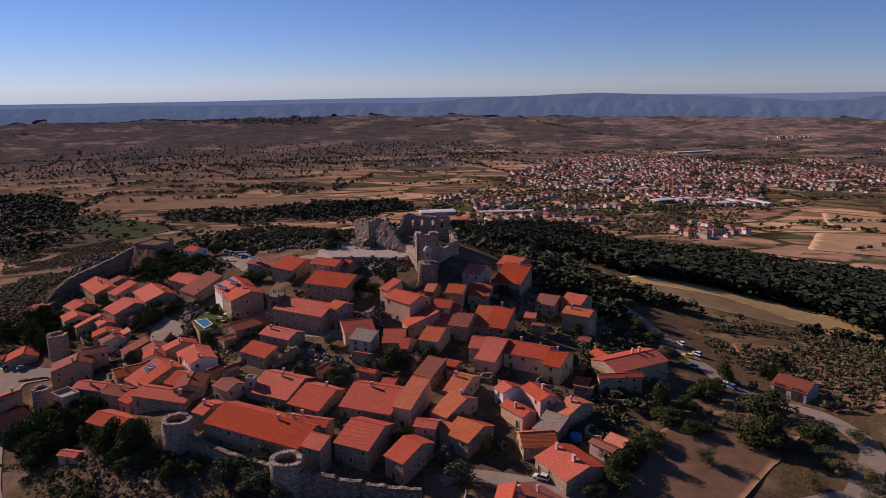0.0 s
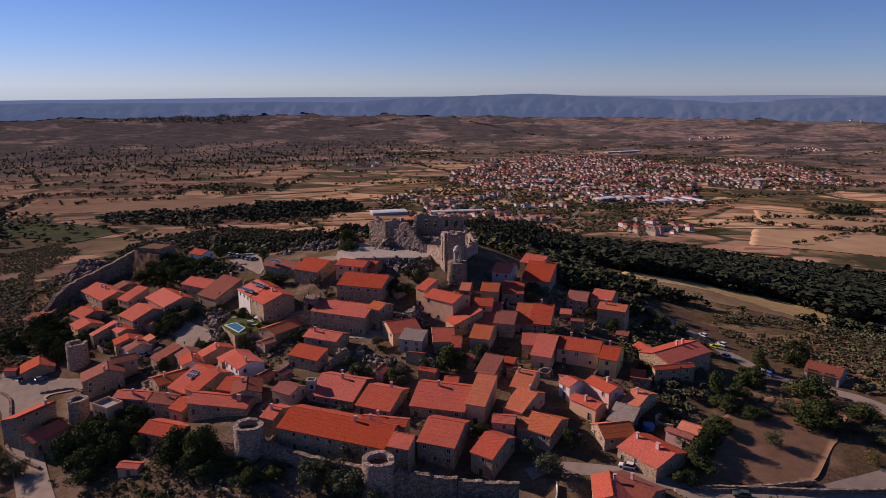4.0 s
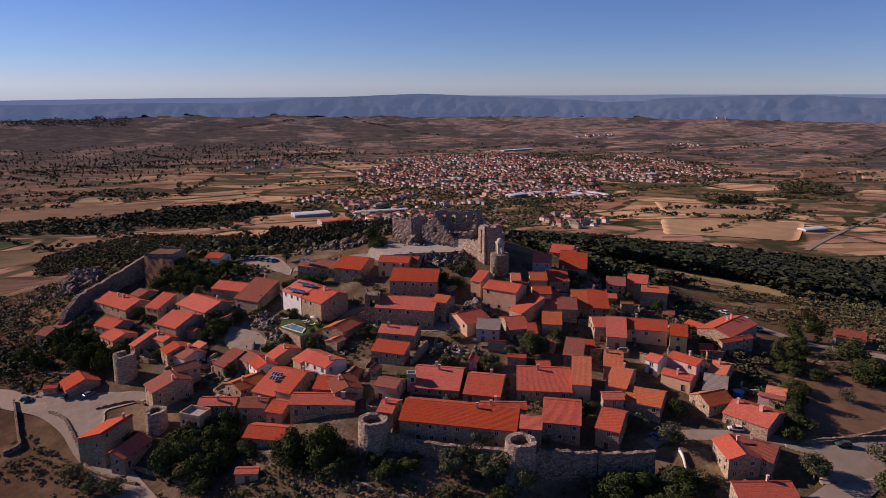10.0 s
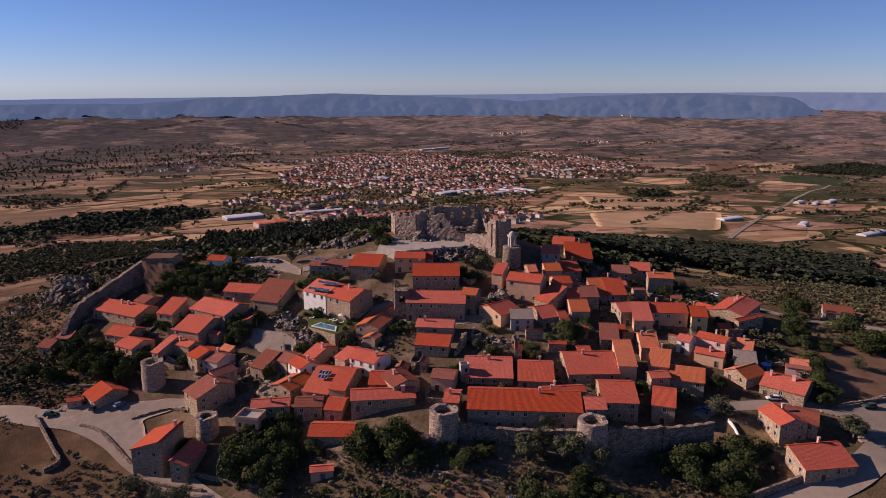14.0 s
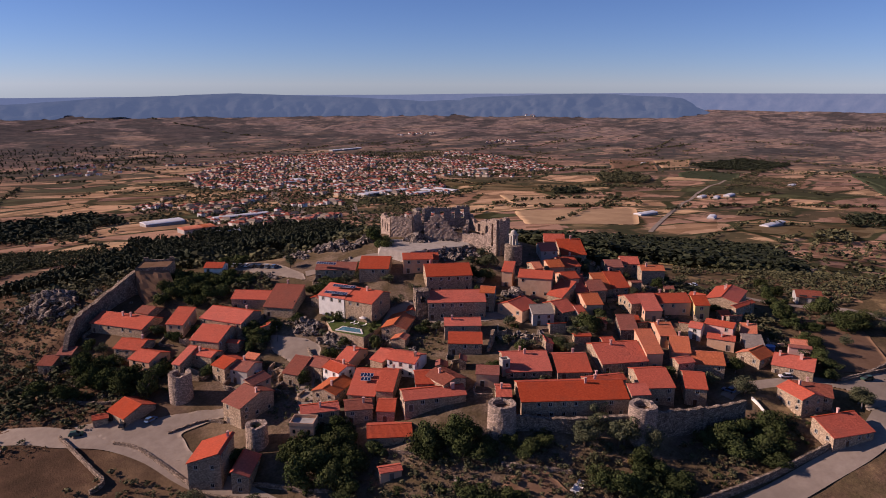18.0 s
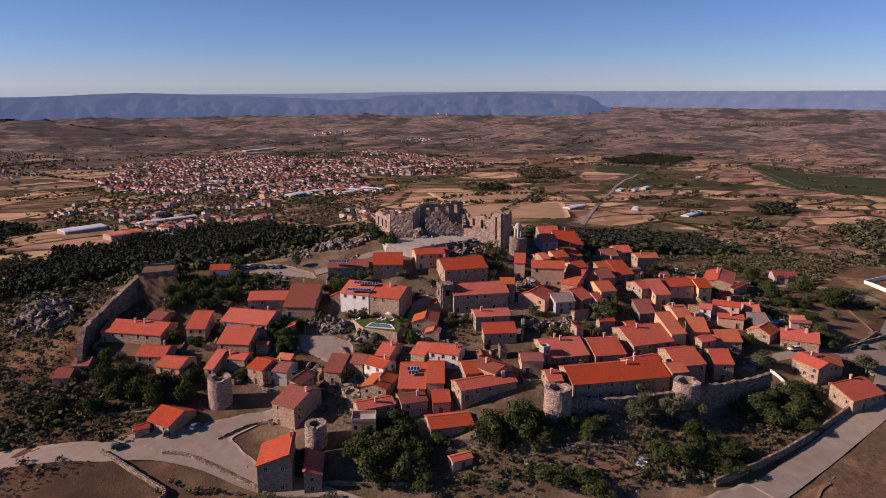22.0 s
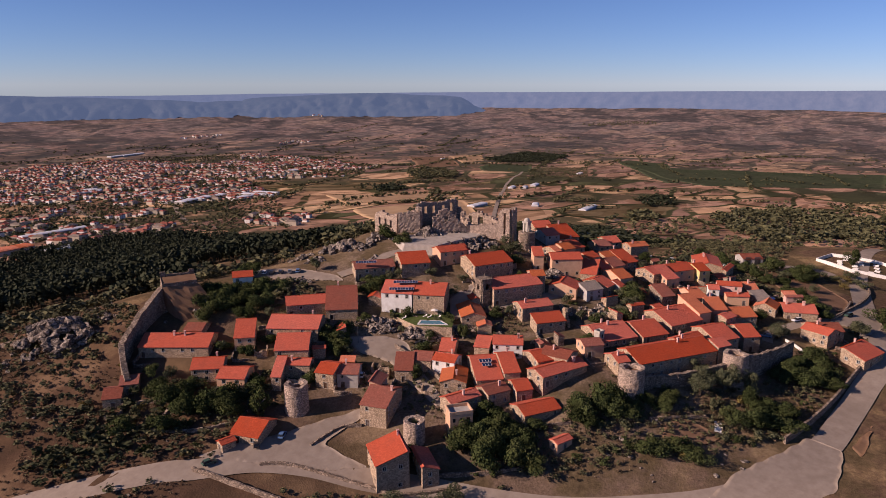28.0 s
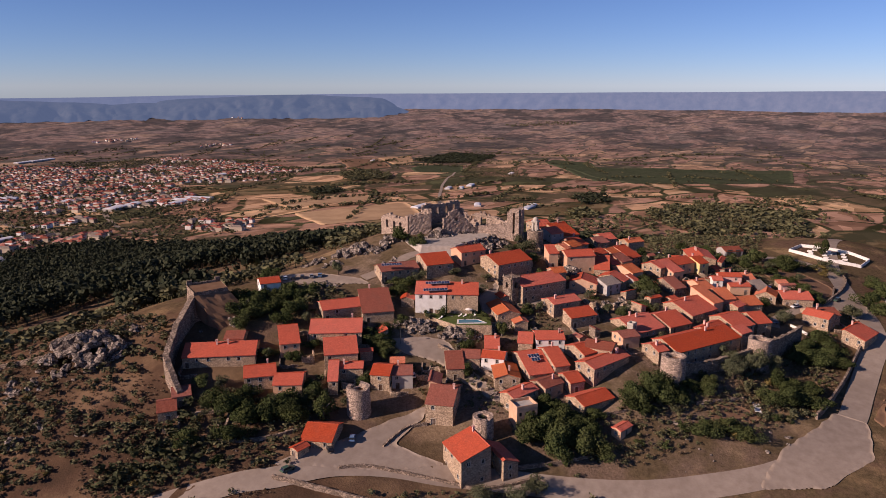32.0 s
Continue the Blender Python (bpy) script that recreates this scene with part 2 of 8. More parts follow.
M_ROAD = surface("road", (0.234, 0.183, 0.144), (0.312, 0.254, 0.203), 0.35, bump=0.08, stain=(0.187, 0.148, 0.117), stain_amount=0.5)
M_EARTH = surface("bare_earth", (0.135, 0.078, 0.048), (0.215, 0.13, 0.082), 0.25, bump=0.4, stain=(0.156, 0.094, 0.055), stain_amount=0.5)
M_BARK = surface("bark", (0.06, 0.04, 0.028), (0.14, 0.10, 0.07), 2.0, bump=0.5)


def leaf_mat(name, dark, light):
    m = surface(name, dark, light, 0.9, rough=0.8, bump=0, stain=(0.10, 0.09, 0.035), stain_amount=0.25, per_object=0.25)
    return m


M_LEAF = {
    "oak": leaf_mat("leaf_oak", (0.022, 0.03, 0.012), (0.07, 0.085, 0.03)),
    "olive": leaf_mat("leaf_olive", (0.045, 0.05, 0.026), (0.115, 0.12, 0.07)),
    "pine": leaf_mat("leaf_pine", (0.02, 0.027, 0.012), (0.055, 0.068, 0.028)),
    "dry": leaf_mat("leaf_dry", (0.10, 0.075, 0.025), (0.22, 0.17, 0.06)),
    "yellow": leaf_mat("leaf_yellow", (0.16, 0.13, 0.03), (0.30, 0.25, 0.07)),
}


def glass_mat():
    m, nt, nodes, links, bsdf = node_mat("window_glass")
    bsdf.inputs["Base Color"].default_value = (0.018, 0.02, 0.023, 1)
    bsdf.inputs["Roughness"].default_value = 0.12
    return m


M_GLASS = glass_mat()


def ground_mat():
    """Dry hillside near the village; a patchwork of stubble, fallow and vineyard on the plain; far land tinted for
    haze.
    """
    m, nt, nodes, links, bsdf = node_mat("ground")
    geo = nodes.new("ShaderNodeNewGeometry")
    sep = nodes.new("ShaderNodeSeparateXYZ")
    links.new(geo.outputs["Position"], sep.inputs[0])

    def noise_of(scale, detail, ramp_stops):
        n = add_node(nodes, "ShaderNodeTexNoise", Scale=scale, Detail=detail, Roughness=0.65)
        links.new(geo.outputs["Position"], n.inputs["Vector"])
        r = ramp(nodes, ramp_stops)
        links.new(n.outputs[0], r.inputs[0])
        return r.outputs[0]

    def blend(fac, a, b):
        x = nodes.new("ShaderNodeMix")
        x.data_type = "RGBA"
        links.new(fac, x.inputs[0])
        for s, v in ((x.inputs[6], a), (x.inputs[7], b)):
            if isinstance(v, tuple):
                s.default_value = (*v, 1)
            else:
                links.new(v, s)
        return x.outputs[2]

    # hillside: earth, dry grass, green scrub
    earth = noise_of(0.6, 6, [(0.3, (0.068, 0.042, 0.029)), (0.7, (0.160, 0.100, 0.064))])
    grass = noise_of(0.9, 6, [(0.3, (0.15, 0.098, 0.05)), (0.7, (0.33, 0.225, 0.115))])
    scrub = noise_of(0.7, 6, [(0.3, (0.055, 0.041, 0.022)), (0.7, (0.135, 0.096, 0.052))])
    near = blend(noise_of(0.035, 5, [(0.48, (0, 0, 0)), (0.6, (1, 1, 1))]), earth, grass)
    stony = noise_of(1.3, 8, [(0.35, (0.085, 0.062, 0.045)), (0.65, (0.25, 0.185, 0.135))])
    ln0 = nodes.new("ShaderNodeVectorMath")
    ln0.operation = "DISTANCE"
    ln0.inputs[1].default_value = (10, 5, 32)
    links.new(geo.outputs["Position"], ln0.inputs[0])
    core = nodes.new("ShaderNodeMapRange")
    core.inputs[1].default_value, core.inputs[2].default_value, core.inputs[3].default_value, core.inputs[4].default_value = 75, 125, 0.75, 0.0
    links.new(ln0.outputs["Value"], core.inputs[0])
    near = blend(core.outputs[0], near, stony)
    near = blend(noise_of(0.06, 8, [(0.44, (0, 0, 0)), (0.56, (0.9, 0.9, 0.9))]), near, scrub)
    # the western slope: brown soil, darkened further for its shaded look towards the sun
    west = nodes.new("ShaderNodeMapRange")
    west.inputs[1].default_value, west.inputs[2].default_value, west.inputs[3].default_value, west.inputs[4].default_value = -66, -112, 0.0, 0.85
    links.new(sep.outputs[0], west.inputs[0])
    near = blend(west.outputs[0], near, noise_of(0.05, 9, [(0.38, (0.052, 0.032, 0.022)), (0.52, (0.095, 0.056, 0.036)), (0.64, (0.175, 0.110, 0.066))]))
    # plain: long fields in two directions
    mp = nodes.new("ShaderNodeMapping")
    mp.inputs["Scale"].default_value = (0.0052, 0.0105, 0)
    mp.inputs["Rotation"].default_value = (0, 0, radians(24))
    wob = add_node(nodes, "ShaderNodeTexNoise", Scale=0.004, Detail=3.0)
    links.new(geo.outputs["Position"], wob.inputs["Vector"])
    vadd = nodes.new("ShaderNodeVectorMath")
    vadd.operation = "MULTIPLY_ADD"
    vadd.inputs[1].default_value = (70, 70, 0)
    links.new(wob.outputs["Color"], vadd.inputs[0])
    links.new(geo.outputs["Position"], vadd.inputs[2])
    links.new(vadd.outputs[0], mp.inputs[0])
    cell = add_node(nodes, "ShaderNodeTexVoronoi", Scale=1.0, Randomness=0.85)
    links.new(mp.outputs[0], cell.inputs["Vector"])
    edge = nodes.new("ShaderNodeTexVoronoi")
    edge.feature = "DISTANCE_TO_EDGE"
    edge.inputs["Randomness"].default_value = 0.85
    edge.inputs["Scale"].default_value = 1.0
    links.new(mp.outputs[0], edge.inputs["Vector"])
    cs = nodes.new("ShaderNodeSeparateColor")
    links.new(cell.outputs["Color"], cs.inputs[0])
    # soil tones pushed slightly bluer for the haze over the plain
    crop = ramp(nodes, [(0.0, (0.34, 0.205, 0.142)), (0.2, (0.45, 0.285, 0.175)), (0.36, (0.24, 0.148, 0.112)), (0.48, (0.50, 0.33, 0.195)),
                        (0.62, (0.17, 0.125, 0.07)), (0.72, (0.41, 0.245, 0.165)), (0.82, (0.075, 0.078, 0.042)), (0.92, (0.36, 0.218, 0.15))], True)
    links.new(cs.outputs[0], crop.inputs[0])
    grain = noise_of(0.02, 8, [(0.3, (0.68, 0.66, 0.64)), (0.7, (1.2, 1.18, 1.15))])
    mul = nodes.new("ShaderNodeMix")
    mul.data_type, mul.blend_type = "RGBA", "MULTIPLY"
    mul.inputs[0].default_value = 1.0
    links.new(crop.outputs[0], mul.inputs[6])
    links.new(grain, mul.inputs[7])
    hedge = ramp(nodes, [(0.032, (1, 1, 1)), (0.055, (0, 0, 0))])
    links.new(edge.outputs["Distance"], hedge.inputs[0])
    broken = noise_of(0.012, 4, [(0.34, (0, 0, 0)), (0.44, (1, 1, 1))])
    both = nodes.new("ShaderNodeMix")
    both.data_type, both.blend_type = "RGBA", "MULTIPLY"
    both.inputs[0].default_value = 1.0
    links.new(hedge.outputs[0], both.inputs[6])
    links.new(broken, both.inputs[7])
    plain = blend(both.outputs[2], mul.outputs[2], (0.055, 0.055, 0.028))
    fine = nodes.new("ShaderNodeMapping")
    fine.inputs["Scale"].default_value = (0.014, 0.036, 0)
    fine.inputs["Rotation"].default_value = (0, 0, radians(-18))
    links.new(vadd.outputs[0], fine.inputs[0])
    strip = add_node(nodes, "ShaderNodeTexVoronoi", Scale=1.0, Randomness=0.9)
    links.new(fine.outputs[0], strip.inputs["Vector"])
    ss = nodes.new("ShaderNodeSeparateColor")
    links.new(strip.outputs["Color"], ss.inputs[0])
    tone = ramp(nodes, [(0.0, (0.64, 0.62, 0.58)), (0.3, (1.0, 1.0, 1.0)), (0.55, (1.22, 1.19, 1.13)), (0.8, (0.80, 0.78, 0.74))], True)
    links.new(ss.outputs[1], tone.inputs[0])
    tm = nodes.new("ShaderNodeMix")
    tm.data_type, tm.blend_type = "RGBA", "MULTIPLY"
    tm.inputs[0].default_value = 1.0
    links.new(plain, tm.inputs[6])
    links.new(tone.outputs[0], tm.inputs[7])
    plain = tm.outputs[2]
    woods = noise_of(0.0034, 12, [(0.555, (0, 0, 0)), (0.585, (0.85, 0.85, 0.85))])
    plain = blend(woods, plain, (0.05, 0.05, 0.028))
    # western plain: brown soil, mixed darker to stand in for shade facing the sun
    west_dim = nodes.new("ShaderNodeMapRange")
    west_dim.inputs[1].default_value, west_dim.inputs[2].default_value, west_dim.inputs[3].default_value, west_dim.inputs[4].default_value = 150, -450, 0.0, 0.58
    links.new(sep.outputs[0], west_dim.inputs[0])
    plain = blend(west_dim.outputs[0], plain, (0.10, 0.072, 0.058))
    # distance of a place from the hill's foot
    ln = nodes.new("ShaderNodeVectorMath")
    ln.operation = "LENGTH"
    links.new(geo.outputs["Position"], ln.inputs[0])
    mr = nodes.new("ShaderNodeMapRange")
    mr.inputs[1].default_value, mr.inputs[2].default_value = 420, 620
    links.new(ln.outputs["Value"], mr.inputs[0])
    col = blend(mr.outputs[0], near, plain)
    # with distance the colour turns mauve-grey, painted in place of haze
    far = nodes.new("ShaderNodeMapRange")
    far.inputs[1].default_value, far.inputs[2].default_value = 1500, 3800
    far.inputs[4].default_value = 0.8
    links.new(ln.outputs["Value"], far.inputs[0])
    upland_hazed = noise_of(0.02, 15, [(0.40, (0.105, 0.088, 0.086)), (0.5, (0.155, 0.122, 0.116)), (0.60, (0.235, 0.178, 0.164))])
    col = blend(far.outputs[0], col, upland_hazed)
    # heath and pine woods thicken on the far uplands, most of all to the west
    nw = add_node(nodes, "ShaderNodeTexNoise", Scale=0.0042, Detail=13.0, Roughness=0.62)
    links.new(geo.outputs["Position"], nw.inputs["Vector"])
    lean = nodes.new("ShaderNodeMapRange")
    lean.inputs[1].default_value, lean.inputs[2].default_value, lean.inputs[3].default_value, lean.inputs[4].default_value = 2200, -900, 0.018, 0.13
    links.new(sep.outputs[0], lean.inputs[0])
    more = nodes.new("ShaderNodeMath")
    links.new(nw.outputs[0], more.inputs[0])
    links.new(lean.outputs[0], more.inputs[1])
    cover = ramp(nodes, [(0.53, (0, 0, 0)), (0.575, (0.72, 0.72, 0.72))])
    links.new(more.outputs[0], cover.inputs[0])
    reach = nodes.new("ShaderNodeMapRange")
    reach.inputs[1].default_value, reach.inputs[2].default_value = 1900, 3000
    links.new(ln.outputs["Value"], reach.inputs[0])
    both_w = nodes.new("ShaderNodeMix")
    both_w.data_type, both_w.blend_type = "RGBA", "MULTIPLY"
    both_w.inputs[0].default_value = 1.0
    links.new(cover.outputs[0], both_w.inputs[6])
    links.new(reach.outputs[0], both_w.inputs[7])
    # wood tone greyed towards blue, standing in for far haze
    col = blend(both_w.outputs[2], col, noise_of(0.015, 6, [(0.35, (0.032, 0.034, 0.036)), (0.65, (0.062, 0.060, 0.060))]))
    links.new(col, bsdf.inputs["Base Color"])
    nb = add_node(nodes, "ShaderNodeTexNoise", Scale=1.8, Detail=6.0)
    links.new(geo.outputs["Position"], nb.inputs["Vector"])
    b = add_node(nodes, "ShaderNodeBump", Strength=0.6, Distance=0.3)
    links.new(nb.outputs[0], b.inputs["Height"])
    links.new(b.outputs[0], bsdf.inputs["Normal"])
    bsdf.inputs["Roughness"].default_value = 1.0
    bsdf.inputs["Specular IOR Level"].default_value = 0.0
    return m


M_GROUND = ground_mat()


def distance_mat(name, dark, light, haze_colour, glow):
    """Backdrop of far hills: wooded slopes, with the haze before them painted as bluish emission."""
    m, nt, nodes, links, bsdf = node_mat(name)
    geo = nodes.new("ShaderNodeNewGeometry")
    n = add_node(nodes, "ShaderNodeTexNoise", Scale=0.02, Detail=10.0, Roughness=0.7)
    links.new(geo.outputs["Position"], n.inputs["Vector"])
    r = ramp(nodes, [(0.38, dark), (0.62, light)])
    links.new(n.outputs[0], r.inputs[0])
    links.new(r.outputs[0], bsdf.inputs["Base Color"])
    bsdf.inputs["Emission Color"].default_value = (*haze_colour, 1)
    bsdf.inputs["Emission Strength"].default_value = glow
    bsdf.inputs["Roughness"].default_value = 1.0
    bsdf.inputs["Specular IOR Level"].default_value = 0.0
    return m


# the blue emission on these slopes is painted haze, added to dark hill colours
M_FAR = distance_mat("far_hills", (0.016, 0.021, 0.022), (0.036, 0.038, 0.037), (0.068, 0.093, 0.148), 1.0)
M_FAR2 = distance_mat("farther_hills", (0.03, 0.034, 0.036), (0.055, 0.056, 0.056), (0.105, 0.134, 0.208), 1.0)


# ---- ground: one sheet to the horizon ----
def axis(fine, n, reach):
    s = np.linspace(-1, 1, n)
    k = 5.6
    return fine * n / 2 * s * 0.55 + (reach - fine * n / 2 * 0.55) * np.sinh(k * s) / np.sinh(k)


gx, gy = axis(2.2, 420, 4950) + 20, axis(2.2, 420, 4950) + 10
GX, GY = np.meshgrid(gx, gy)
r_all = np.hypot(GX - 25, GY - 25)
GZ = hill(GX, GY) + np.clip(1 - r_all / 900, 0.0, 1) * 0.9 * fbm(GX / 9, GY / 9, 4, 20)
n = len(gx)
idx = np.arange(n * n).reshape(n, n)
quads = np.stack([idx[:-1, :-1], idx[:-1, 1:], idx[1:, 1:], idx[1:, :-1]], -1).reshape(-1, 4)
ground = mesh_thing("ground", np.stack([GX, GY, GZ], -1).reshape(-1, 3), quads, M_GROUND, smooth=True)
tagged(ground, "dry brown hillside falling to a patchwork plain", "ground", kind="structure")


# ---- far mountains, all round ----
def far_range(name, radius, depth, height, seed, material, rough_h):
    """A ring of hills with spurs and gullies running down their slopes."""
    az = np.radians(np.arange(0, 360, 0.2))
    rows = 22
    deg = np.degrees(az)
    vs = []
    for j in range(rows):
        f = j / (rows - 1)
        slope_f = math.sin(f * math.pi)
        spur = 1 - 2 * np.abs(fbm(deg / 1.7 + 0.6 * fbm(deg / 3.0, f * 3 + 0 * deg, 2, seed + 3), f * 1.3 + 0 * deg, 4, seed))
        rr = radius + depth * f - slope_f * 0.42 * depth * (spur - 0.6)
        up = f ** 0.85
        z = -130 + (height(deg) + 130) * up + slope_f * rough_h * (spur - 0.75) + slope_f * 0.3 * rough_h * fbm(deg / 0.5, f * 9 + 0 * deg, 3, seed + 5)
        vs.append(np.stack([rr * np.sin(az), rr * np.cos(az), z], -1))
    m = len(az)
    fs = [(j * m + i, j * m + (i + 1) % m, (j + 1) * m + (i + 1) % m, (j + 1) * m + i) for j in range(rows - 1) for i in range(m)]
    ob = mesh_thing(name, np.concatenate(vs), fs, material, smooth=True)
    return tagged(ob, "hazy blue mountain ridges along the horizon", "mountains", kind="structure")


def crest(az):
    az = (az + 180) % 360 - 180
    massif = 52 * np.clip(1 - np.abs(az - 14) / 15, 0, 1) ** 0.6
    table = 46 * np.clip(1 - np.abs(az - 42) / 9.5, 0, 1) ** 0.35
    return 8 + massif + table + 18 * np.clip((az - 20) / 50, 0, 1) + 20 * fbm(az / 4.0, 0 * az, 4, 31) - 95 * np.clip((az - 50.5) / 3.0, 0, 1)


def crest_back(az):
    az = (az + 180) % 360 - 180
    return 26 + 62 * np.clip((az + 20) / 110, 0, 1) + 9 * fbm(az / 7.0, 0 * az + 3, 3, 41)


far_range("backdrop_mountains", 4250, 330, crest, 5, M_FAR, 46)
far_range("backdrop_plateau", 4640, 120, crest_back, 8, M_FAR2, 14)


# ---- houses ----
def facade(bm, p, u, length, z0, z1, openings, depth=0.28):
    """A wall face from p along u, with openings cut through and reveals of some depth. u points to the right seen from outside."""
    u = Vector(u)
    inward = Vector((-u.y, u.x, 0))
    p = Vector(p)
    us = sorted({0.0, length, *[o[0] for o in openings], *[o[1] for o in openings]})
    zs = sorted({z0, z1, *[o[2] for o in openings], *[o[3] for o in openings]})

    def at(a, z, d=0.0):
        q = p + u * a + inward * d
        return bm.verts.new((q.x, q.y, z))

    for a, b in zip(us, us[1:]):
        for c, d in zip(zs, zs[1:]):
            if any(o[0] <= a and b <= o[1] and o[2] <= c and d <= o[3] for o in openings):
                continue
            bm.faces.new((at(a, c), at(b, c), at(b, d), at(a, d)))
    for a, b, c, d in openings:
        for (a0, z0_), (a1, z1_) in (((a, c), (b, c)), ((b, c), (b, d)), ((b, d), (a, d)), ((a, d), (a, c))):
            bm.faces.new((at(a0, z0_), at(a1, z1_), at(a1, z1_, depth), at(a0, z0_, depth)))


def opening_mesh(name, w, h, kind):
    bm = bmesh.new()
    t = 0.14
    if kind == "surround":
        for x0, z0, x1, z1 in ((-w / 2 - t, -t, w / 2 + t, 0), (-w / 2 - t, h, w / 2 + t, h + t), (-w / 2 - t, 0, -w / 2, h), (w / 2, 0, w / 2 + t, h)):
            box(bm, x0, -0.05, z0, x1, 0.1, z1)
    elif kind == "pane":
        box(bm, -w / 2, 0.2, 0, w / 2, 0.24, h)
    elif kind == "sash":
        for x0, z0, x1, z1 in ((-w / 2, 0, w / 2, 0.06), (-w / 2, h - 0.06, w / 2, h), (-w / 2, 0, -w / 2 + 0.06, h), (w / 2 - 0.06, 0, w / 2, h), (-0.03, 0, 0.03, h)):
            box(bm, x0, 0.15, z0, x1, 0.2, z1)
    else:
        box(bm, -w / 2, 0.16, 0, w / 2, 0.24, h)
        box(bm, -w / 2 + 0.12, 0.13, 0.15, -0.05, 0.16, h - 0.2)
        box(bm, 0.05, 0.13, 0.15, w / 2 - 0.12, 0.16, h - 0.2)
    me = bpy.data.meshes.new(name)
    bm.to_mesh(me)
    bm.free()
    return me


WIN_W, WIN_H, DOOR_W, DOOR_H = 1.0, 1.25, 1.25, 2.1
ME_SURROUND, ME_PANE, ME_SASH = (opening_mesh(k, WIN_W, WIN_H, k) for k in ("surround", "pane", "sash"))
ME_DSURROUND, ME_DOOR = opening_mesh("door_surround", DOOR_W, DOOR_H, "surround"), opening_mesh("door", DOOR_W, DOOR_H, "leaf")
ME_SURROUND.materials.append(M_TRIM), ME_DSURROUND.materials.append(M_TRIM), ME_PANE.materials.append(M_GLASS), ME_DOOR.materials.append(M_WOOD)
M_SASH = surface("sash_paint", (0.5, 0.48, 0.45), (0.66, 0.64, 0.6), 2.0, rough=0.5, bump=0)
ME_SASH.materials.append(M_SASH)
WALL_MAT = {"stone": M_STONE, "peach": M_PEACH, "white": M_WHITE, "pink": M_PINK, "yellow": M_YELLOW, "grey": M_CONCRETE, "old": M_GRANITE}
WALL_WORD = {"stone": "brown rubble-stone", "peach": "peach-plastered", "white": "whitewashed", "pink": "pink-plastered", "yellow": "yellow-plastered", "grey": "grey-rendered", "old": "weathered granite"}
ROOF_WORD = {"red": "red-tiled", "orange": "bright orange-tiled", "brown": "old brown-tiled", "grey": "dull grey-tiled"}
house_rng = random.Random(7)
FOOTPRINTS = []


def chimney_mesh():
    bm = bmesh.new()
    box(bm, -0.32, -0.26, -1.2, 0.32, 0.26, 1.15)
    box(bm, -0.40, -0.34, 1.15, 0.40, 0.34, 1.27)
    for sx in (-1, 1):
        box(bm, sx * 0.3 - 0.08, -0.26, 1.27, sx * 0.3 + 0.08, 0.26, 1.5)
    box(bm, -0.42, -0.36, 1.5, 0.42, 0.36, 1.58)
    me = bpy.data.meshes.new("chimney")
    bm.to_mesh(me)
    bm.free()
    return me


ME_CHIMNEY = chimney_mesh()
ME_CHIMNEY.materials.append(M_PINK)


def slope(bm, x0, x1, y0, z0, y1, z1, t=0.2):
    """One tiled slab from ridge (y0, z0) to eave (y1, z1), its courses stepping down."""
    n = max(3, int(abs(y1 - y0) / 1.3))
    prof = []
    for i in range(n):
        a, b = i / n, (i + 1) / n
        prof.append((y0 + (y1 - y0) * a, z0 + (z1 - z0) * a))
        prof.append((y0 + (y1 - y0) * b, z0 + (z1 - z0) * b + 0.018))
    prof += [(y1, z1 - t), (y0, z0 - t)]
    ends = [[bm.verts.new((x, y, z)) for y, z in prof] for x in (x0, x1)]
    m = len(prof)
    for k in range(m):
        bm.faces.new((ends[0][k], ends[1][k], ends[1][(k + 1) % m], ends[0][(k + 1) % m]))
    bm.faces.new(ends[0])
    bm.faces.new(ends[1][::-1])
    bmesh.ops.recalc_face_normals(bm, faces=bm.faces[:])


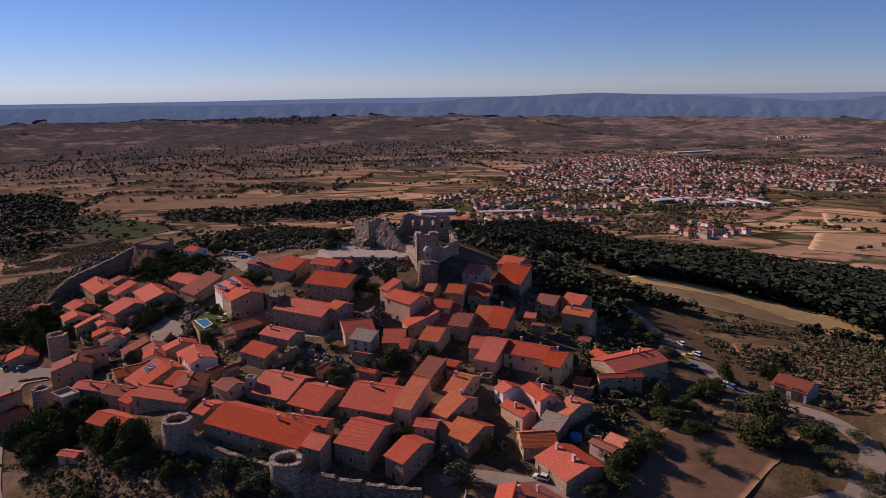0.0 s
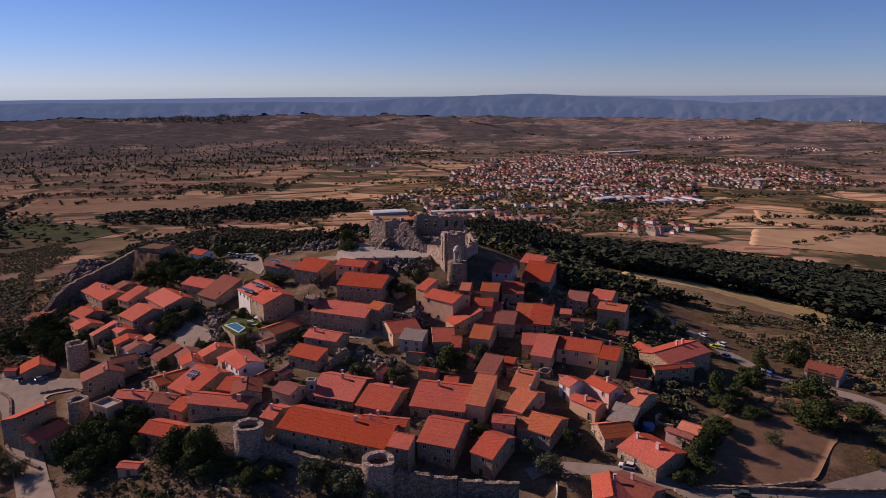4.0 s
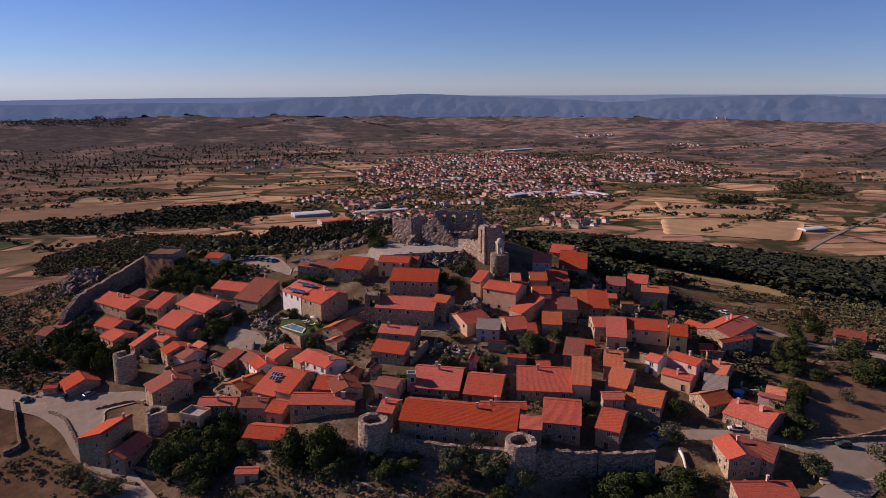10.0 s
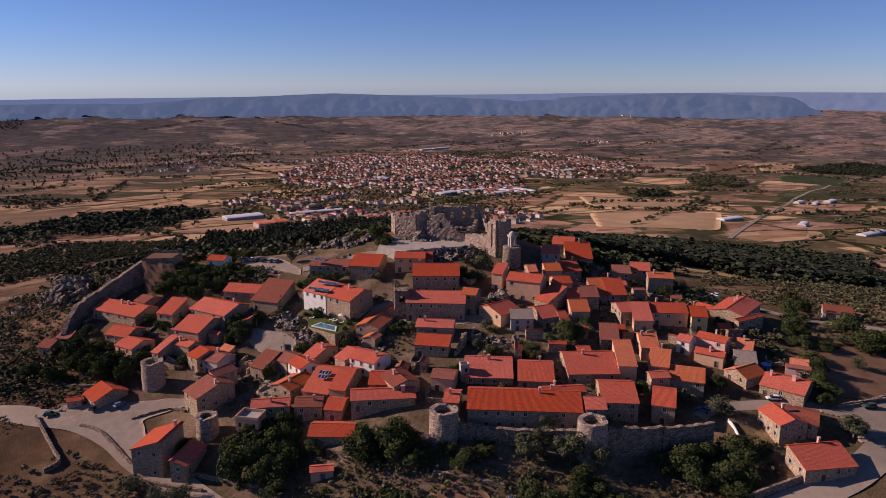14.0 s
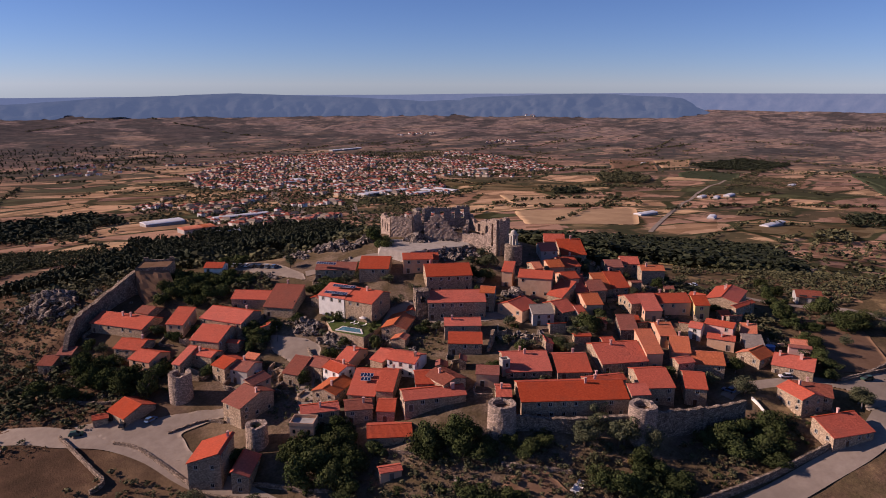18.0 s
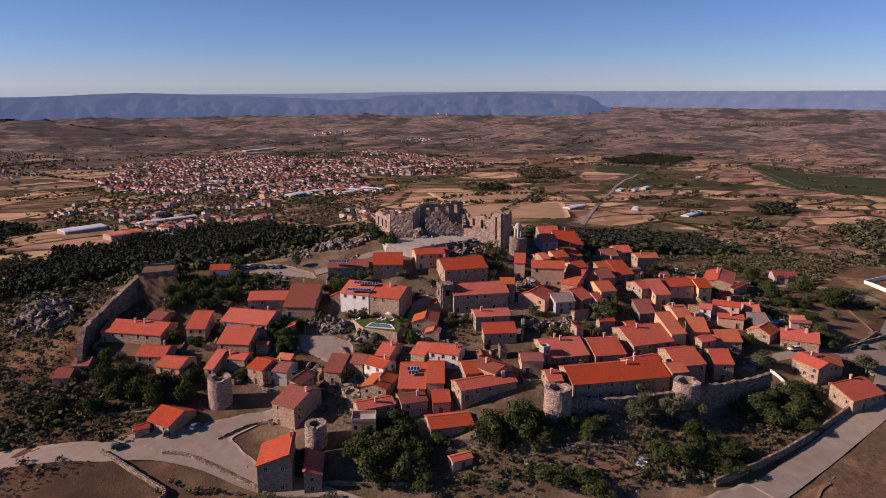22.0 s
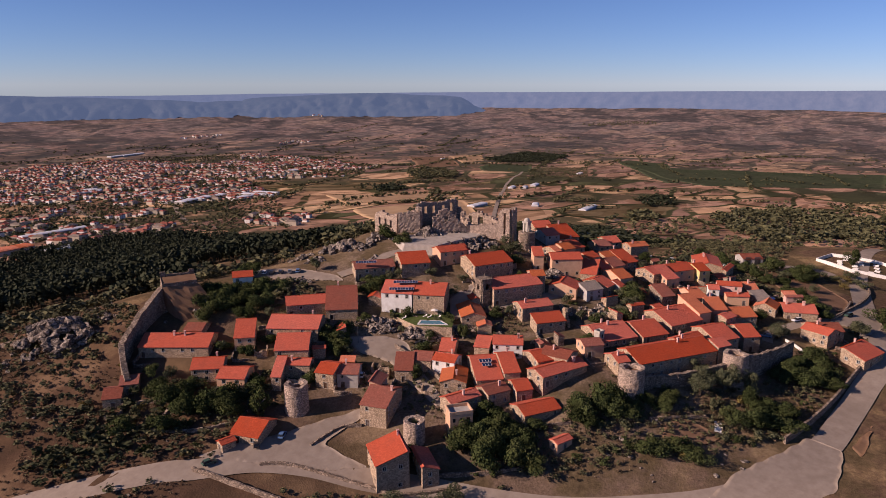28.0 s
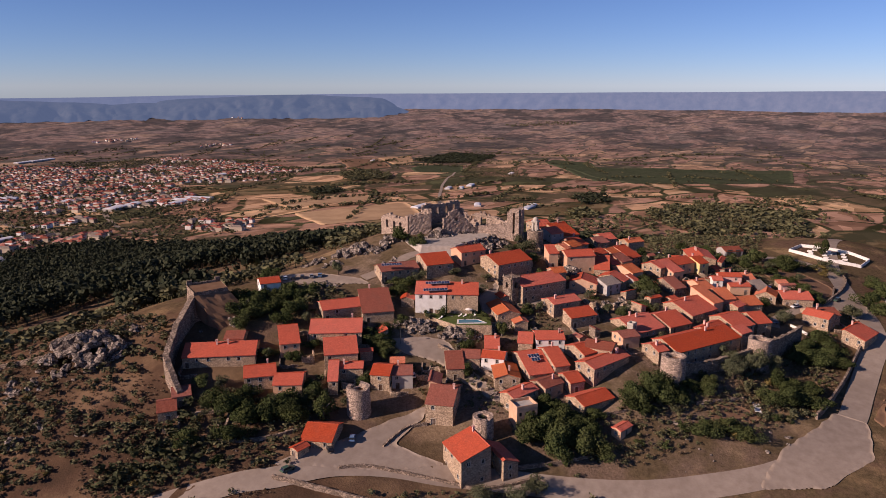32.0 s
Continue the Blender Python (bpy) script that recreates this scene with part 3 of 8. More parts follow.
def house(x, y, turn, length, front, back, ridge, wall="stone", roof="red", chimneys=1, windows=True, label="", pitch=19):
    """A gabled house: ridge over (x, y) at height ridge, turned from +x; the depth of the roof in front of the ridge and behind it."""
    c, s = math.cos(radians(turn)), math.sin(radians(turn))
    pitch = math.tan(radians(pitch))
    over = 0.35
    corners = [(x + c * a - s * b, y + s * a + c * b) for a in (-length / 2, length / 2) for b in (-front, back)]
    low = min(ground_z(*q) for q in corners) - 0.8
    FOOTPRINTS.append((x, y, c, s, length, front, back))
    thing = new("house")
    thing.matrix_world = Matrix.Translation((x, y, low)) @ pose(0, 0, 0, 0, 0, turn)
    zr = ridge - low
    zf, zb = zr - pitch * front, zr - pitch * back
    xa, xb, yf, yb = -length / 2 + 0.15, length / 2 - 0.15, -front + over, back - over
    wf, wb = zr - pitch * (front - over) - 0.2, zr - pitch * (back - over) - 0.2
    wf, wb = max(wf, 1.2), max(wb, 1.2)
    sides = [((xa, yf), (1, 0), xb - xa, wf, (0, -1)), ((xb, yf), (0, 1), yb - yf, min(wf, wb), (1, 0)),
             ((xb, yb), (-1, 0), xb - xa, wb, (0, 1)), ((xa, yb), (0, -1), yb - yf, min(wf, wb), (-1, 0))]
    bm = bmesh.new()
    fittings = []
    door_done = False
    for (px, py), (ux, uy), ln, top, (nx, ny) in sides:
        wx, wy = c * nx - s * ny, s * nx + c * ny
        gx_, gy_ = x + c * (px + ux * ln / 2) - s * (py + uy * ln / 2), y + s * (px + ux * ln / 2) + c * (py + uy * ln / 2)
        g = ground_z(gx_, gy_) - low
        ops = []
        if windows and wx * -0.6 + wy * -0.8 > -0.15 and ln > 2.6:
            count = max(1, int(ln / 3.3))
            step = ln / count
            floors = []
            if top - g > 4.3:
                floors = [g + 0.9, top - WIN_H - 0.55]
            elif top - g > 2.2:
                floors = [top - WIN_H - 0.5]
            for fi, fz in enumerate(floors):
                for k in range(count):
                    if house_rng.random() < 0.3:
                        continue
                    u0 = step * (k + 0.5) + house_rng.uniform(-0.35, 0.35)
                    if fi == 0 and not door_done and top - g > 2.5:
                        zdoor = max(g - 0.1, 0.1)
                        if zdoor + DOOR_H < top - 0.1 and (len(floors) == 1 or zdoor + DOOR_H < floors[1] - 0.1):
                            ops.append((u0 - DOOR_W / 2, u0 + DOOR_W / 2, zdoor, zdoor + DOOR_H))
                            fittings.append(("door", px + ux * u0, py + uy * u0, zdoor, math.degrees(math.atan2(uy, ux))))
                            door_done = True
                            continue
                    if fz + WIN_H > top - 0.05 or u0 - WIN_W / 2 < 0.2 or u0 + WIN_W / 2 > ln - 0.2:
                        continue
                    if fi == 1 and any(o[3] > fz - 0.05 and o[0] < u0 + WIN_W and o[1] > u0 - WIN_W for o in ops):
                        continue
                    ops.append((u0 - WIN_W / 2, u0 + WIN_W / 2, fz, fz + WIN_H))
                    fittings.append(("window", px + ux * u0, py + uy * u0, fz, math.degrees(math.atan2(uy, ux))))
        facade(bm, (px, py, 0), (ux, uy, 0), ln, 0.0, top, ops)
    zg = min(wf, wb)
    for xe in (xa, xb):
        pts = [(xe, yf, zg), (xe, yb, zg), (xe, yb, wb), (xe, 0, zr - 0.2), (xe, yf, wf)]
        seen = []
        for q in pts:
            if not seen or (Vector(q) - Vector(seen[-1])).length > 0.01:
                seen.append(q)
        if (Vector(seen[0]) - Vector(seen[-1])).length < 0.01:
            seen.pop()
        bm.faces.new([bm.verts.new(q) for q in (seen if xe == xb else seen[::-1])])
    part("wall", bm, WALL_MAT[wall], thing)
    for y1, z1 in ((-front, zf), (back, zb)):
        if abs(y1) < 0.6:
            continue
        bm = bmesh.new()
        slope(bm, -length / 2 - 0.1, length / 2 + 0.1, 0, zr, y1, z1)
        part("roof_slope", bm, M_ROOF[roof], thing)
    bm = bmesh.new()
    k = max(3, int(length / 0.9))
    rows = []
    for i in range(2 * k):
        q = -length / 2 - 0.1 + (length + 0.2) * ((i + 1) // 2) / k
        r = 0.20 if i % 2 else 0.16
        rows.append([bm.verts.new((q, r * math.cos(w), zr - 0.02 + r * 0.8 * math.sin(w))) for w in (0, math.pi / 3, 2 * math.pi / 3, math.pi)])
    for ra, rb in zip(rows, rows[1:]):
        for j in range(3):
            bm.faces.new((ra[j], rb[j], rb[j + 1], ra[j + 1]))
    part("ridge_cap", bm, M_ROOF["orange" if roof == "orange" else roof], thing)
    for i in range(chimneys):
        ch = new("chimney", ME_CHIMNEY)
        ch.parent = thing
        cx = (house_rng.random() - 0.5) * length * 0.75
        cy = house_rng.choice((-0.4, 0.3)) * min(front, back, 3.0)
        ch.matrix_local = pose(cx, cy, zr - pitch * abs(cy) + 0.1, 0, 0, house_rng.choice((0, 90)))
    for kind, fx, fy, fz, ft in fittings:
        mlist = (("door_surround", ME_DSURROUND), ("door", ME_DOOR)) if kind == "door" else (("window", ME_SURROUND), ("pane", ME_PANE), ("sash", ME_SASH))
        top_ob = None
        for nm, me in mlist:
            o = new(nm, me)
            if top_ob is None:
                o.parent, top_ob = thing, o
                o.matrix_local = pose(fx, fy, fz, 0, 0, ft)
            else:
                o.parent = top_ob
    kindword = "house" if length > 6.5 else "small house"
    tagged(thing, label or f"{WALL_WORD[wall]} {kindword} with {ROOF_WORD[roof]} gable roof", "house", "village houses")
    return thing


# the village, house by house: place, turn, length, roof depth in front and behind, ridge height
house(-92.5, 74.8, -49, 24.0, 7.1, 5.0, 33.8, "stone", "red", 2, pitch=20)
house(-84.5, 76.8, -54, 6.8, 4.5, 4.5, 35.0, "stone", "brown", 0, pitch=19)
house(-72.9, 63.2, -40, 7.0, 10.3, 0.7, 36.6, "peach", "red", 0, pitch=19)
house(-93.1, 55.4, -42, 10.3, 5.6, 5.0, 30.1, "stone", "red", 1, pitch=19)
house(-89.8, 45.2, -53, 9.4, 5.5, 5.0, 28.5, "peach", "red", 0, pitch=19)
house(-66.6, 44.2, -45, 11.5, 8.9, 5.0, 34.0, "stone", "red", 0, pitch=19)
house(-58.2, 53.1, -52, 18.7, 8.1, 5.0, 36.6, "stone", "red", 1, pitch=18)
house(-47.4, 61.7, -35, 15.1, 5.9, 5.0, 39.8, "stone", "red", 0, pitch=19)
house(-34.3, 55.7, -42, 12.0, 13.6, 0.7, 41.8, "stone", "brown", 1, pitch=22)
house(-76.3, 38.1, -51, 3.4, 9.8, 0.7, 30.0, "stone", "red", 0, pitch=19)
house(-72.6, 33.9, -53, 8.4, 3.4, 3.4, 29.2, "stone", "red", 1, pitch=19)
house(-67.4, 24.3, -65, 6.7, 5.3, 5.3, 28.6, "stone", "red", 0, pitch=18)
house(-63.2, 19.6, -52, 7.2, 4.6, 4.6, 27.9, "grey", "brown", 1, pitch=19)
house(-98.9, 22.2, -66, 9.7, 6.5, 5.0, 21.2, "stone", "red", 0, pitch=21)
house(-63.9, 7.2, 29, 8.4, 3.6, 0.7, 27.6, "peach", "brown", 0, pitch=19)
house(-66.6, 0.1, -68, 8.9, 8.5, 5.0, 26.9, "stone", "brown", 1, pitch=19)
house(-46.0, 10.3, -51, 6.2, 8.9, 0.7, 29.5, "stone", "brown", 0, pitch=19)
house(-41.3, 6.0, -60, 6.7, 4.5, 4.5, 29.5, "stone", "brown", 0, pitch=20)
house(-38.3, -1.8, -71, 8.2, 3.9, 3.9, 29.7, "white", "red", 1, pitch=19)
house(-30.4, 3.8, -59, 5.4, 6.7, 5.0, 31.6, "peach", "red", 1, pitch=19)
house(-43.3, -9.1, -144, 11.9, 4.5, 4.5, 27.1, "stone", "orange", 1, pitch=18)
house(-31.6, -11.8, -40, 8.9, 11.5, 5.0, 29.7, "stone", "red", 0, pitch=19)
house(-27.3, -18.0, -39, 5.5, 9.6, 5.0, 31.0, "stone", "red", 1, pitch=19)
house(-22.3, -5.6, -64, 5.4, 6.2, 5.0, 32.5, "stone", "red", 0, pitch=18)
house(-18.6, -12.9, -55, 10.4, 4.8, 4.8, 33.3, "white", "red", 2, pitch=18)
house(-54.8, 92.0, -32, 8.0, 4.3, 4.3, 45.5, "white", "red", 0, pitch=19)
house(-12.0, 61.2, -33, 16.8, 5.6, 5.0, 46.9, "stone", "brown", 0, pitch=20)
house(1.7, 52.0, -34, 12.3, 9.0, 5.0, 49.6, "stone", "red", 0, pitch=19)
house(16.6, 43.5, -26, 12.5, 4.9, 4.9, 51.0, "peach", "red", 0, pitch=19)
house(24.7, 43.8, -26, 3.6, 5.1, 5.1, 50.1, "stone", "red", 0, pitch=19)
house(21.8, 28.5, -23, 18.3, 8.6, 5.0, 49.1, "stone", "red", 1, pitch=19)
house(-19.3, 37.9, -59, 12.2, 8.3, 5.0, 44.0, "white", "red", 0, pitch=19, label="white plastered house with a red roof above the walled garden")
house(-13.0, 27.3, -59, 12.2, 8.1, 5.0, 43.8, "stone", "red", 1, pitch=19)
house(14.4, 9.9, -27, 21.6, 7.6, 5.0, 43.9, "stone", "red", 0, pitch=19)
house(-8.9, 11.3, -133, 15.2, 4.8, 4.8, 36.5, "stone", "orange", 0, pitch=19)
house(7.7, -5.5, -29, 13.0, 4.6, 4.6, 38.6, "stone", "red", 1, pitch=19)
house(3.8, -13.6, -33, 11.6, 6.0, 0.7, 36.4, "stone", "red", 0, pitch=19)
house(32.9, -3.5, 18, 10.5, 6.9, 5.0, 41.0, "peach", "red", 0, pitch=18)
house(37.8, -11.8, -24, 8.1, 5.8, 0.7, 40.4, "grey", "grey", 0, pitch=19)
house(46.8, -11.6, -1, 7.4, 7.2, 5.0, 40.4, "stone", "red", 0, pitch=18)
house(50.9, -17.5, 168, 3.3, 13.1, 5.0, 39.5, "grey", "red", 0, pitch=23)
house(63.2, 2.7, -16, 6.7, 4.9, 4.9, 46.0, "peach", "red", 0, pitch=19)
house(60.6, -13.1, -23, 6.8, 7.1, 5.0, 41.4, "peach", "orange", 0, pitch=19)
house(46.1, 18.5, -46, 4.5, 7.3, 0.7, 49.0, "peach", "red", 0, pitch=19)
house(50.4, 6.6, -45, 13.4, 5.6, 5.0, 47.5, "peach", "red", 0, pitch=19)
house(59.0, 18.4, -17, 3.8, 5.0, 5.0, 47.2, "stone", "orange", 0, pitch=19)
house(76.5, 32.5, -27, 7.6, 6.6, 5.0, 50.6, "grey", "red", 0, pitch=19)
house(93.0, 37.2, -27, 11.4, 13.1, 0.7, 49.6, "stone", "red", 1, pitch=19)
house(92.7, 47.0, -36, 9.8, 6.7, 5.0, 50.2, "stone", "red", 0, pitch=19)
house(68.4, 18.4, -17, 6.8, 5.6, 5.0, 46.9, "peach", "orange", 0, pitch=19)
house(77.6, 21.2, -14, 8.3, 7.8, 5.0, 46.4, "stone", "red", 1, pitch=19)
house(60.1, -1.7, -69, 6.8, 11.3, 0.7, 43.9, "stone", "red", 0, pitch=19)
house(67.5, 2.5, -27, 5.1, 11.8, 0.7, 44.3, "stone", "red", 0, pitch=19)
house(70.1, -4.5, -21, 7.1, 7.2, 5.0, 43.3, "stone", "brown", 0, pitch=19)
house(78.1, 2.2, -19, 5.7, 11.3, 0.7, 43.6, "stone", "orange", 0, pitch=19)
house(84.2, -0.6, -22, 7.4, 11.3, 0.7, 44.0, "stone", "red", 1, pitch=19)
house(102.8, 18.1, -28, 7.7, 6.2, 5.0, 42.6, "stone", "brown", 0, pitch=19)
house(74.5, -21.0, -16, 4.9, 5.8, 5.0, 40.9, "stone", "red", 0, pitch=19)
house(80.1, -23.1, -27, 6.7, 10.7, 5.0, 41.0, "peach", "red", 0, pitch=19)
house(90.0, -26.5, -28, 13.4, 6.1, 5.0, 40.4, "peach", "red", 1, pitch=19)
house(97.8, -33.7, -32, 5.7, 6.3, 5.0, 40.2, "yellow", "red", 1, pitch=19)
house(120.2, -30.0, -154, 20.3, 6.3, 6.3, 37.8, "stone", "red", 2, pitch=15)
house(114.2, -41.6, 5, 13.2, 1.9, 0.7, 36.8, "stone", "red", 0, pitch=20)
house(113.0, 18.0, -35, 8.2, 6.2, 5.0, 42.8, "stone", "red", 0, pitch=19)
house(110.8, 2.2, -32, 10.1, 4.3, 4.3, 42.5, "stone", "orange", 1, pitch=19)
house(61.0, -31.6, -32, 6.3, 8.7, 0.7, 38.2, "old", "brown", 0, pitch=19)
house(56.5, -44.8, -26, 5.8, 12.4, 0.7, 37.5, "peach", "orange", 0, pitch=19)
house(44.2, -43.9, -21, 16.1, 10.0, 5.0, 34.8, "stone", "red", 1, pitch=19)
house(26.8, -41.1, -28, 11.1, 9.0, 5.0, 33.3, "stone", "red", 1, pitch=18)
house(14.5, -32.8, -26, 15.0, 9.4, 5.0, 33.7, "stone", "red", 2, pitch=19)
house(14.7, -55.4, -27, 32.4, 8.1, 5.0, 31.9, "stone", "red", 2, pitch=19)
house(26.1, -58.1, -17, 12.9, 2.8, 2.8, 32.1, "stone", "red", 1, pitch=19)
house(31.0, -66.9, -26, 5.9, 4.9, 0.7, 31.7, "stone", "red", 0, pitch=19)
house(42.6, -61.3, -26, 10.5, 8.7, 5.0, 32.1, "stone", "red", 0, pitch=19)
house(54.8, -68.4, -41, 6.7, 7.4, 5.0, 30.7, "stone", "red", 0, pitch=19)
house(69.3, -61.6, -42, 10.3, 6.4, 5.0, 32.4, "stone", "orange", 0, pitch=19)
house(58.4, -60.9, -17, 6.2, 2.9, 2.9, 32.4, "stone", "red", 0, pitch=19)
house(68.7, -42.5, -29, 5.9, 7.4, 5.0, 37.1, "peach", "orange", 1, pitch=19)
house(66.9, -51.7, -43, 6.4, 8.5, 5.0, 35.1, "peach", "orange", 1, pitch=18)
house(81.1, -47.4, -60, 4.5, 3.5, 3.5, 36.4, "white", "red", 0, pitch=19)
house(89.5, -51.1, -64, 10.0, 3.2, 3.2, 36.6, "pink", "red", 1, pitch=19)
house(83.1, -56.6, -55, 9.3, 2.8, 2.8, 34.2, "peach", "red", 1, pitch=19)
house(98.5, -56.1, -51, 5.4, 7.0, 5.0, 35.4, "stone", "orange", 1, pitch=18)
house(86.7, -67.8, -174, 9.1, 4.5, 4.5, 32.3, "stone", "orange", 0, pitch=24)
house(93.0, -61.1, -39, 6.8, 7.3, 0.7, 33.9, "old", "grey", 0, pitch=19)
house(94.0, -77.5, -62, 12.7, 6.8, 5.0, 31.2, "stone", "red", 3, pitch=16)
house(102.6, -73.7, -49, 7.3, 1.5, 1.5, 32.0, "pink", "brown", 0, pitch=19)
house(78.5, -89.9, -104, 10.6, 4.4, 4.4, 28.6, "stone", "red", 1, pitch=20)
house(-51.9, -18.9, -15, 11.5, 3.4, 3.4, 25.5, "stone", "red", 1, pitch=20)
house(-41.1, -23.3, -20, 8.4, 4.0, 4.0, 25.9, "stone", "brown", 1, pitch=19)
house(-33.7, -28.3, -33, 5.6, 4.9, 4.9, 26.4, "stone", "red", 0, pitch=19)
house(-21.4, -34.7, -17, 19.1, 4.4, 4.4, 30.0, "stone", "red", 2, pitch=19)
house(-4.2, -47.2, -31, 4.6, 4.7, 4.7, 31.5, "stone", "red", 1, pitch=19)
house(-37.4, -37.0, -25, 13.0, 4.8, 4.8, 22.9, "stone", "red", 0, pitch=19)
house(-19.2, -25.6, -25, 6.3, 5.7, 5.0, 31.5, "stone", "red", 0, pitch=19)
house(-14.9, -31.2, -83, 10.2, 4.6, 4.6, 32.1, "stone", "brown", 1, pitch=16)
house(-1.8, -35.6, -36, 7.3, 3.9, 3.9, 33.0, "peach", "brown", 0, pitch=18)
house(-113.3, 69.6, -34, 5.8, 4.5, 4.5, 26.4, "stone", "brown", 0)
house(-119.3, 68.7, -35, 5.8, 5.1, 5.1, 24.4, "stone", "brown", 0)
house(-108.7, 22.2, -5, 4.6, 2.0, 2.0, 18.7, "stone", "red", 0)
house(26.2, 5.3, -40, 5.7, 4.2, 4.2, 44.7, "stone", "orange", 0)
house(-44.0, -50.3, -14, 6.3, 2.0, 2.0, 18.2, "peach", "red", 0)
house(84.1, -89.6, -51, 11.6, 5.5, 5.5, 28.4, "stone", "brown", 1)
house(76.6, -101.9, -15, 14.6, 8.0, 1.2, 25.0, "stone", "red", 1)
house(-80.8, -21.5, 238, 12.5, 9.0, 0.8, 22.0, "stone", "red", 1, label="long stone house with one red-tiled slope by the road bend")
house(-78.2, -25.2, 58, 12.0, 4.6, 0.8, 17.6, "stone", "red", 0, label="stone lean-to with a red-tiled slope beside the road")
garage = house(169.7, -34.6, -48, 10.5, 5.2, 5.2, 31.5, "grey", "brown", 0, windows=False, label="grey roadside garage with a brown-tiled roof and two doors")
for gx_ in (-2.6, 2.4):
    bm = bmesh.new()
    box(bm, gx_ - 1.5, -4.99, 2.0, gx_ + 1.5, -4.8, 6.0)
    leaf = part("garage_door", bm, M_IRON, garage, "dark slatted garage door")
    for k in range(6):
        bm = bmesh.new()
        box(bm, gx_ - 1.5 + k * 0.5, -5.03, 2.0, gx_ - 1.5 + k * 0.5 + 0.42, -4.99, 6.0)
        part("slat", bm, M_IRON, leaf)


# ---- old stonework: castle, towers, walls ----
def jitter(p, amount, seed=0.0):
    q = Vector(p) * 0.91 + Vector((seed, seed * 2.3, -seed))
    return Vector(p) + amount * noise.noise_vector(q * 1.7)


def ruin_wall(name, p0, p1, z0, tops, thick=1.6, cell=0.9, holes=(), parent=None, material=None, seed=1.0, rag=1.0):
    """A rough stone wall between two points. tops: (share of the length, height) pairs for its broken top; holes: (from, to, low, high)."""
    a, b = Vector((*p0, 0)), Vector((*p1, 0))
    ln = (b - a).length
    u = (b - a) / ln
    nrm = Vector((-u.y, u.x, 0))
    cols = max(2, int(ln / cell))
    zmax = max(h for _, h in tops) + rag
    rows = max(2, int((zmax - z0) / cell))

    def top_at(f):
        for (f0, h0), (f1, h1) in zip(tops, tops[1:]):
            if f0 <= f <= f1:
                return h0 + (h1 - h0) * (f - f0) / max(f1 - f0, 1e-6)
        return tops[-1][1]

    solid = set()
    for i in range(cols):
        f = (i + 0.5) / cols
        h = top_at(f) + rag * (hash_noise(float(i), seed, 3.0) - 0.5)
        for j in range(rows):
            z = z0 + (j + 0.5) * (zmax - z0) / rows
            s = f * ln
            if z < h and not any(q[0] <= s <= q[1] and q[2] <= z <= q[3] for q in holes):
                solid.add((i, j))
    bm = bmesh.new()
    made = {}

    def vert(i, j, k):
        if (i, j, k) not in made:
            q = a + u * (ln * i / cols) + nrm * ((k - 0.5) * thick)
            q.z = z0 + j * (zmax - z0) / rows
            made[i, j, k] = bm.verts.new(jitter(q, 0.22, seed))
        return made[i, j, k]

    for i, j in solid:
        bm.faces.new((vert(i, j, 0), vert(i + 1, j, 0), vert(i + 1, j + 1, 0), vert(i, j + 1, 0)))
        bm.faces.new((vert(i + 1, j, 1), vert(i, j, 1), vert(i, j + 1, 1), vert(i + 1, j + 1, 1)))
        for di, dj, e in ((-1, 0, ((0, 0), (0, 1))), (1, 0, ((1, 1), (1, 0))), (0, 1, ((0, 1), (1, 1))), (0, -1, ((1, 0), (0, 0)))):
            if (i + di, j + dj) not in solid:
                (ia, ja), (ib, jb) = e
                bm.faces.new((vert(i + ia, j + ja, 0), vert(i + ib, j + jb, 0), vert(i + ib, j + jb, 1), vert(i + ia, j + ja, 1)))
    bmesh.ops.recalc_face_normals(bm, faces=bm.faces[:])
    return finish(name, bm, material or M_GRANITE, parent)


def sloped_wall(name, line, z0, thick, seed, material=None):
    """A stone wall whose top runs evenly through the points (x, y, top)."""
    pts = []
    for p, q in zip(line, line[1:]):
        p, q = Vector(p), Vector(q)
        n = max(2, int((q.xy - p.xy).length / 0.8))
        pts += [p.lerp(q, i / n) for i in range(n)]
    pts.append(Vector(line[-1]))
    bm = bmesh.new()
    loops = []
    for i, p in enumerate(pts):
        d = (pts[min(i + 1, len(pts) - 1)] - pts[max(i - 1, 0)]).xy.normalized()
        side = Vector((-d.y, d.x, 0)) * thick / 2
        top = p.z + 0.5 * (hash_noise(float(i // 2), seed, 3.0) - 0.5)
        heights = [z0 + (top - z0) * j / 9 for j in range(10)]
        ring = [(p.x + side.x, p.y + side.y, h) for h in heights] + [(p.x - side.x, p.y - side.y, h) for h in heights[::-1]]
        loops.append([bm.verts.new(jitter(r, 0.16, seed)) for r in ring])
    for a, b in zip(loops, loops[1:]):
        for j in range(len(a) - 1):
            bm.faces.new((a[j], b[j], b[j + 1], a[j + 1]))
    for end in (loops[0], loops[-1]):
        for j in range(9):
            bm.faces.new((end[j], end[j + 1], end[-2 - j], end[-1 - j]))
    bmesh.ops.recalc_face_normals(bm, faces=bm.faces[:])
    return finish(name, bm, material or M_GRANITE)


def thing_at(name, x, y, z, label, category, group="", kind=""):
    ob = new(name)
    ob.location = (x, y, z)
    return tagged(ob, label, category, group, kind)


def settle(ob, parent):
    """Make ob, built in world metres, a part of the thing parent."""
    ob.parent = parent
    ob.matrix_parent_inverse = Matrix.Translation(parent.location).inverted()
    return ob


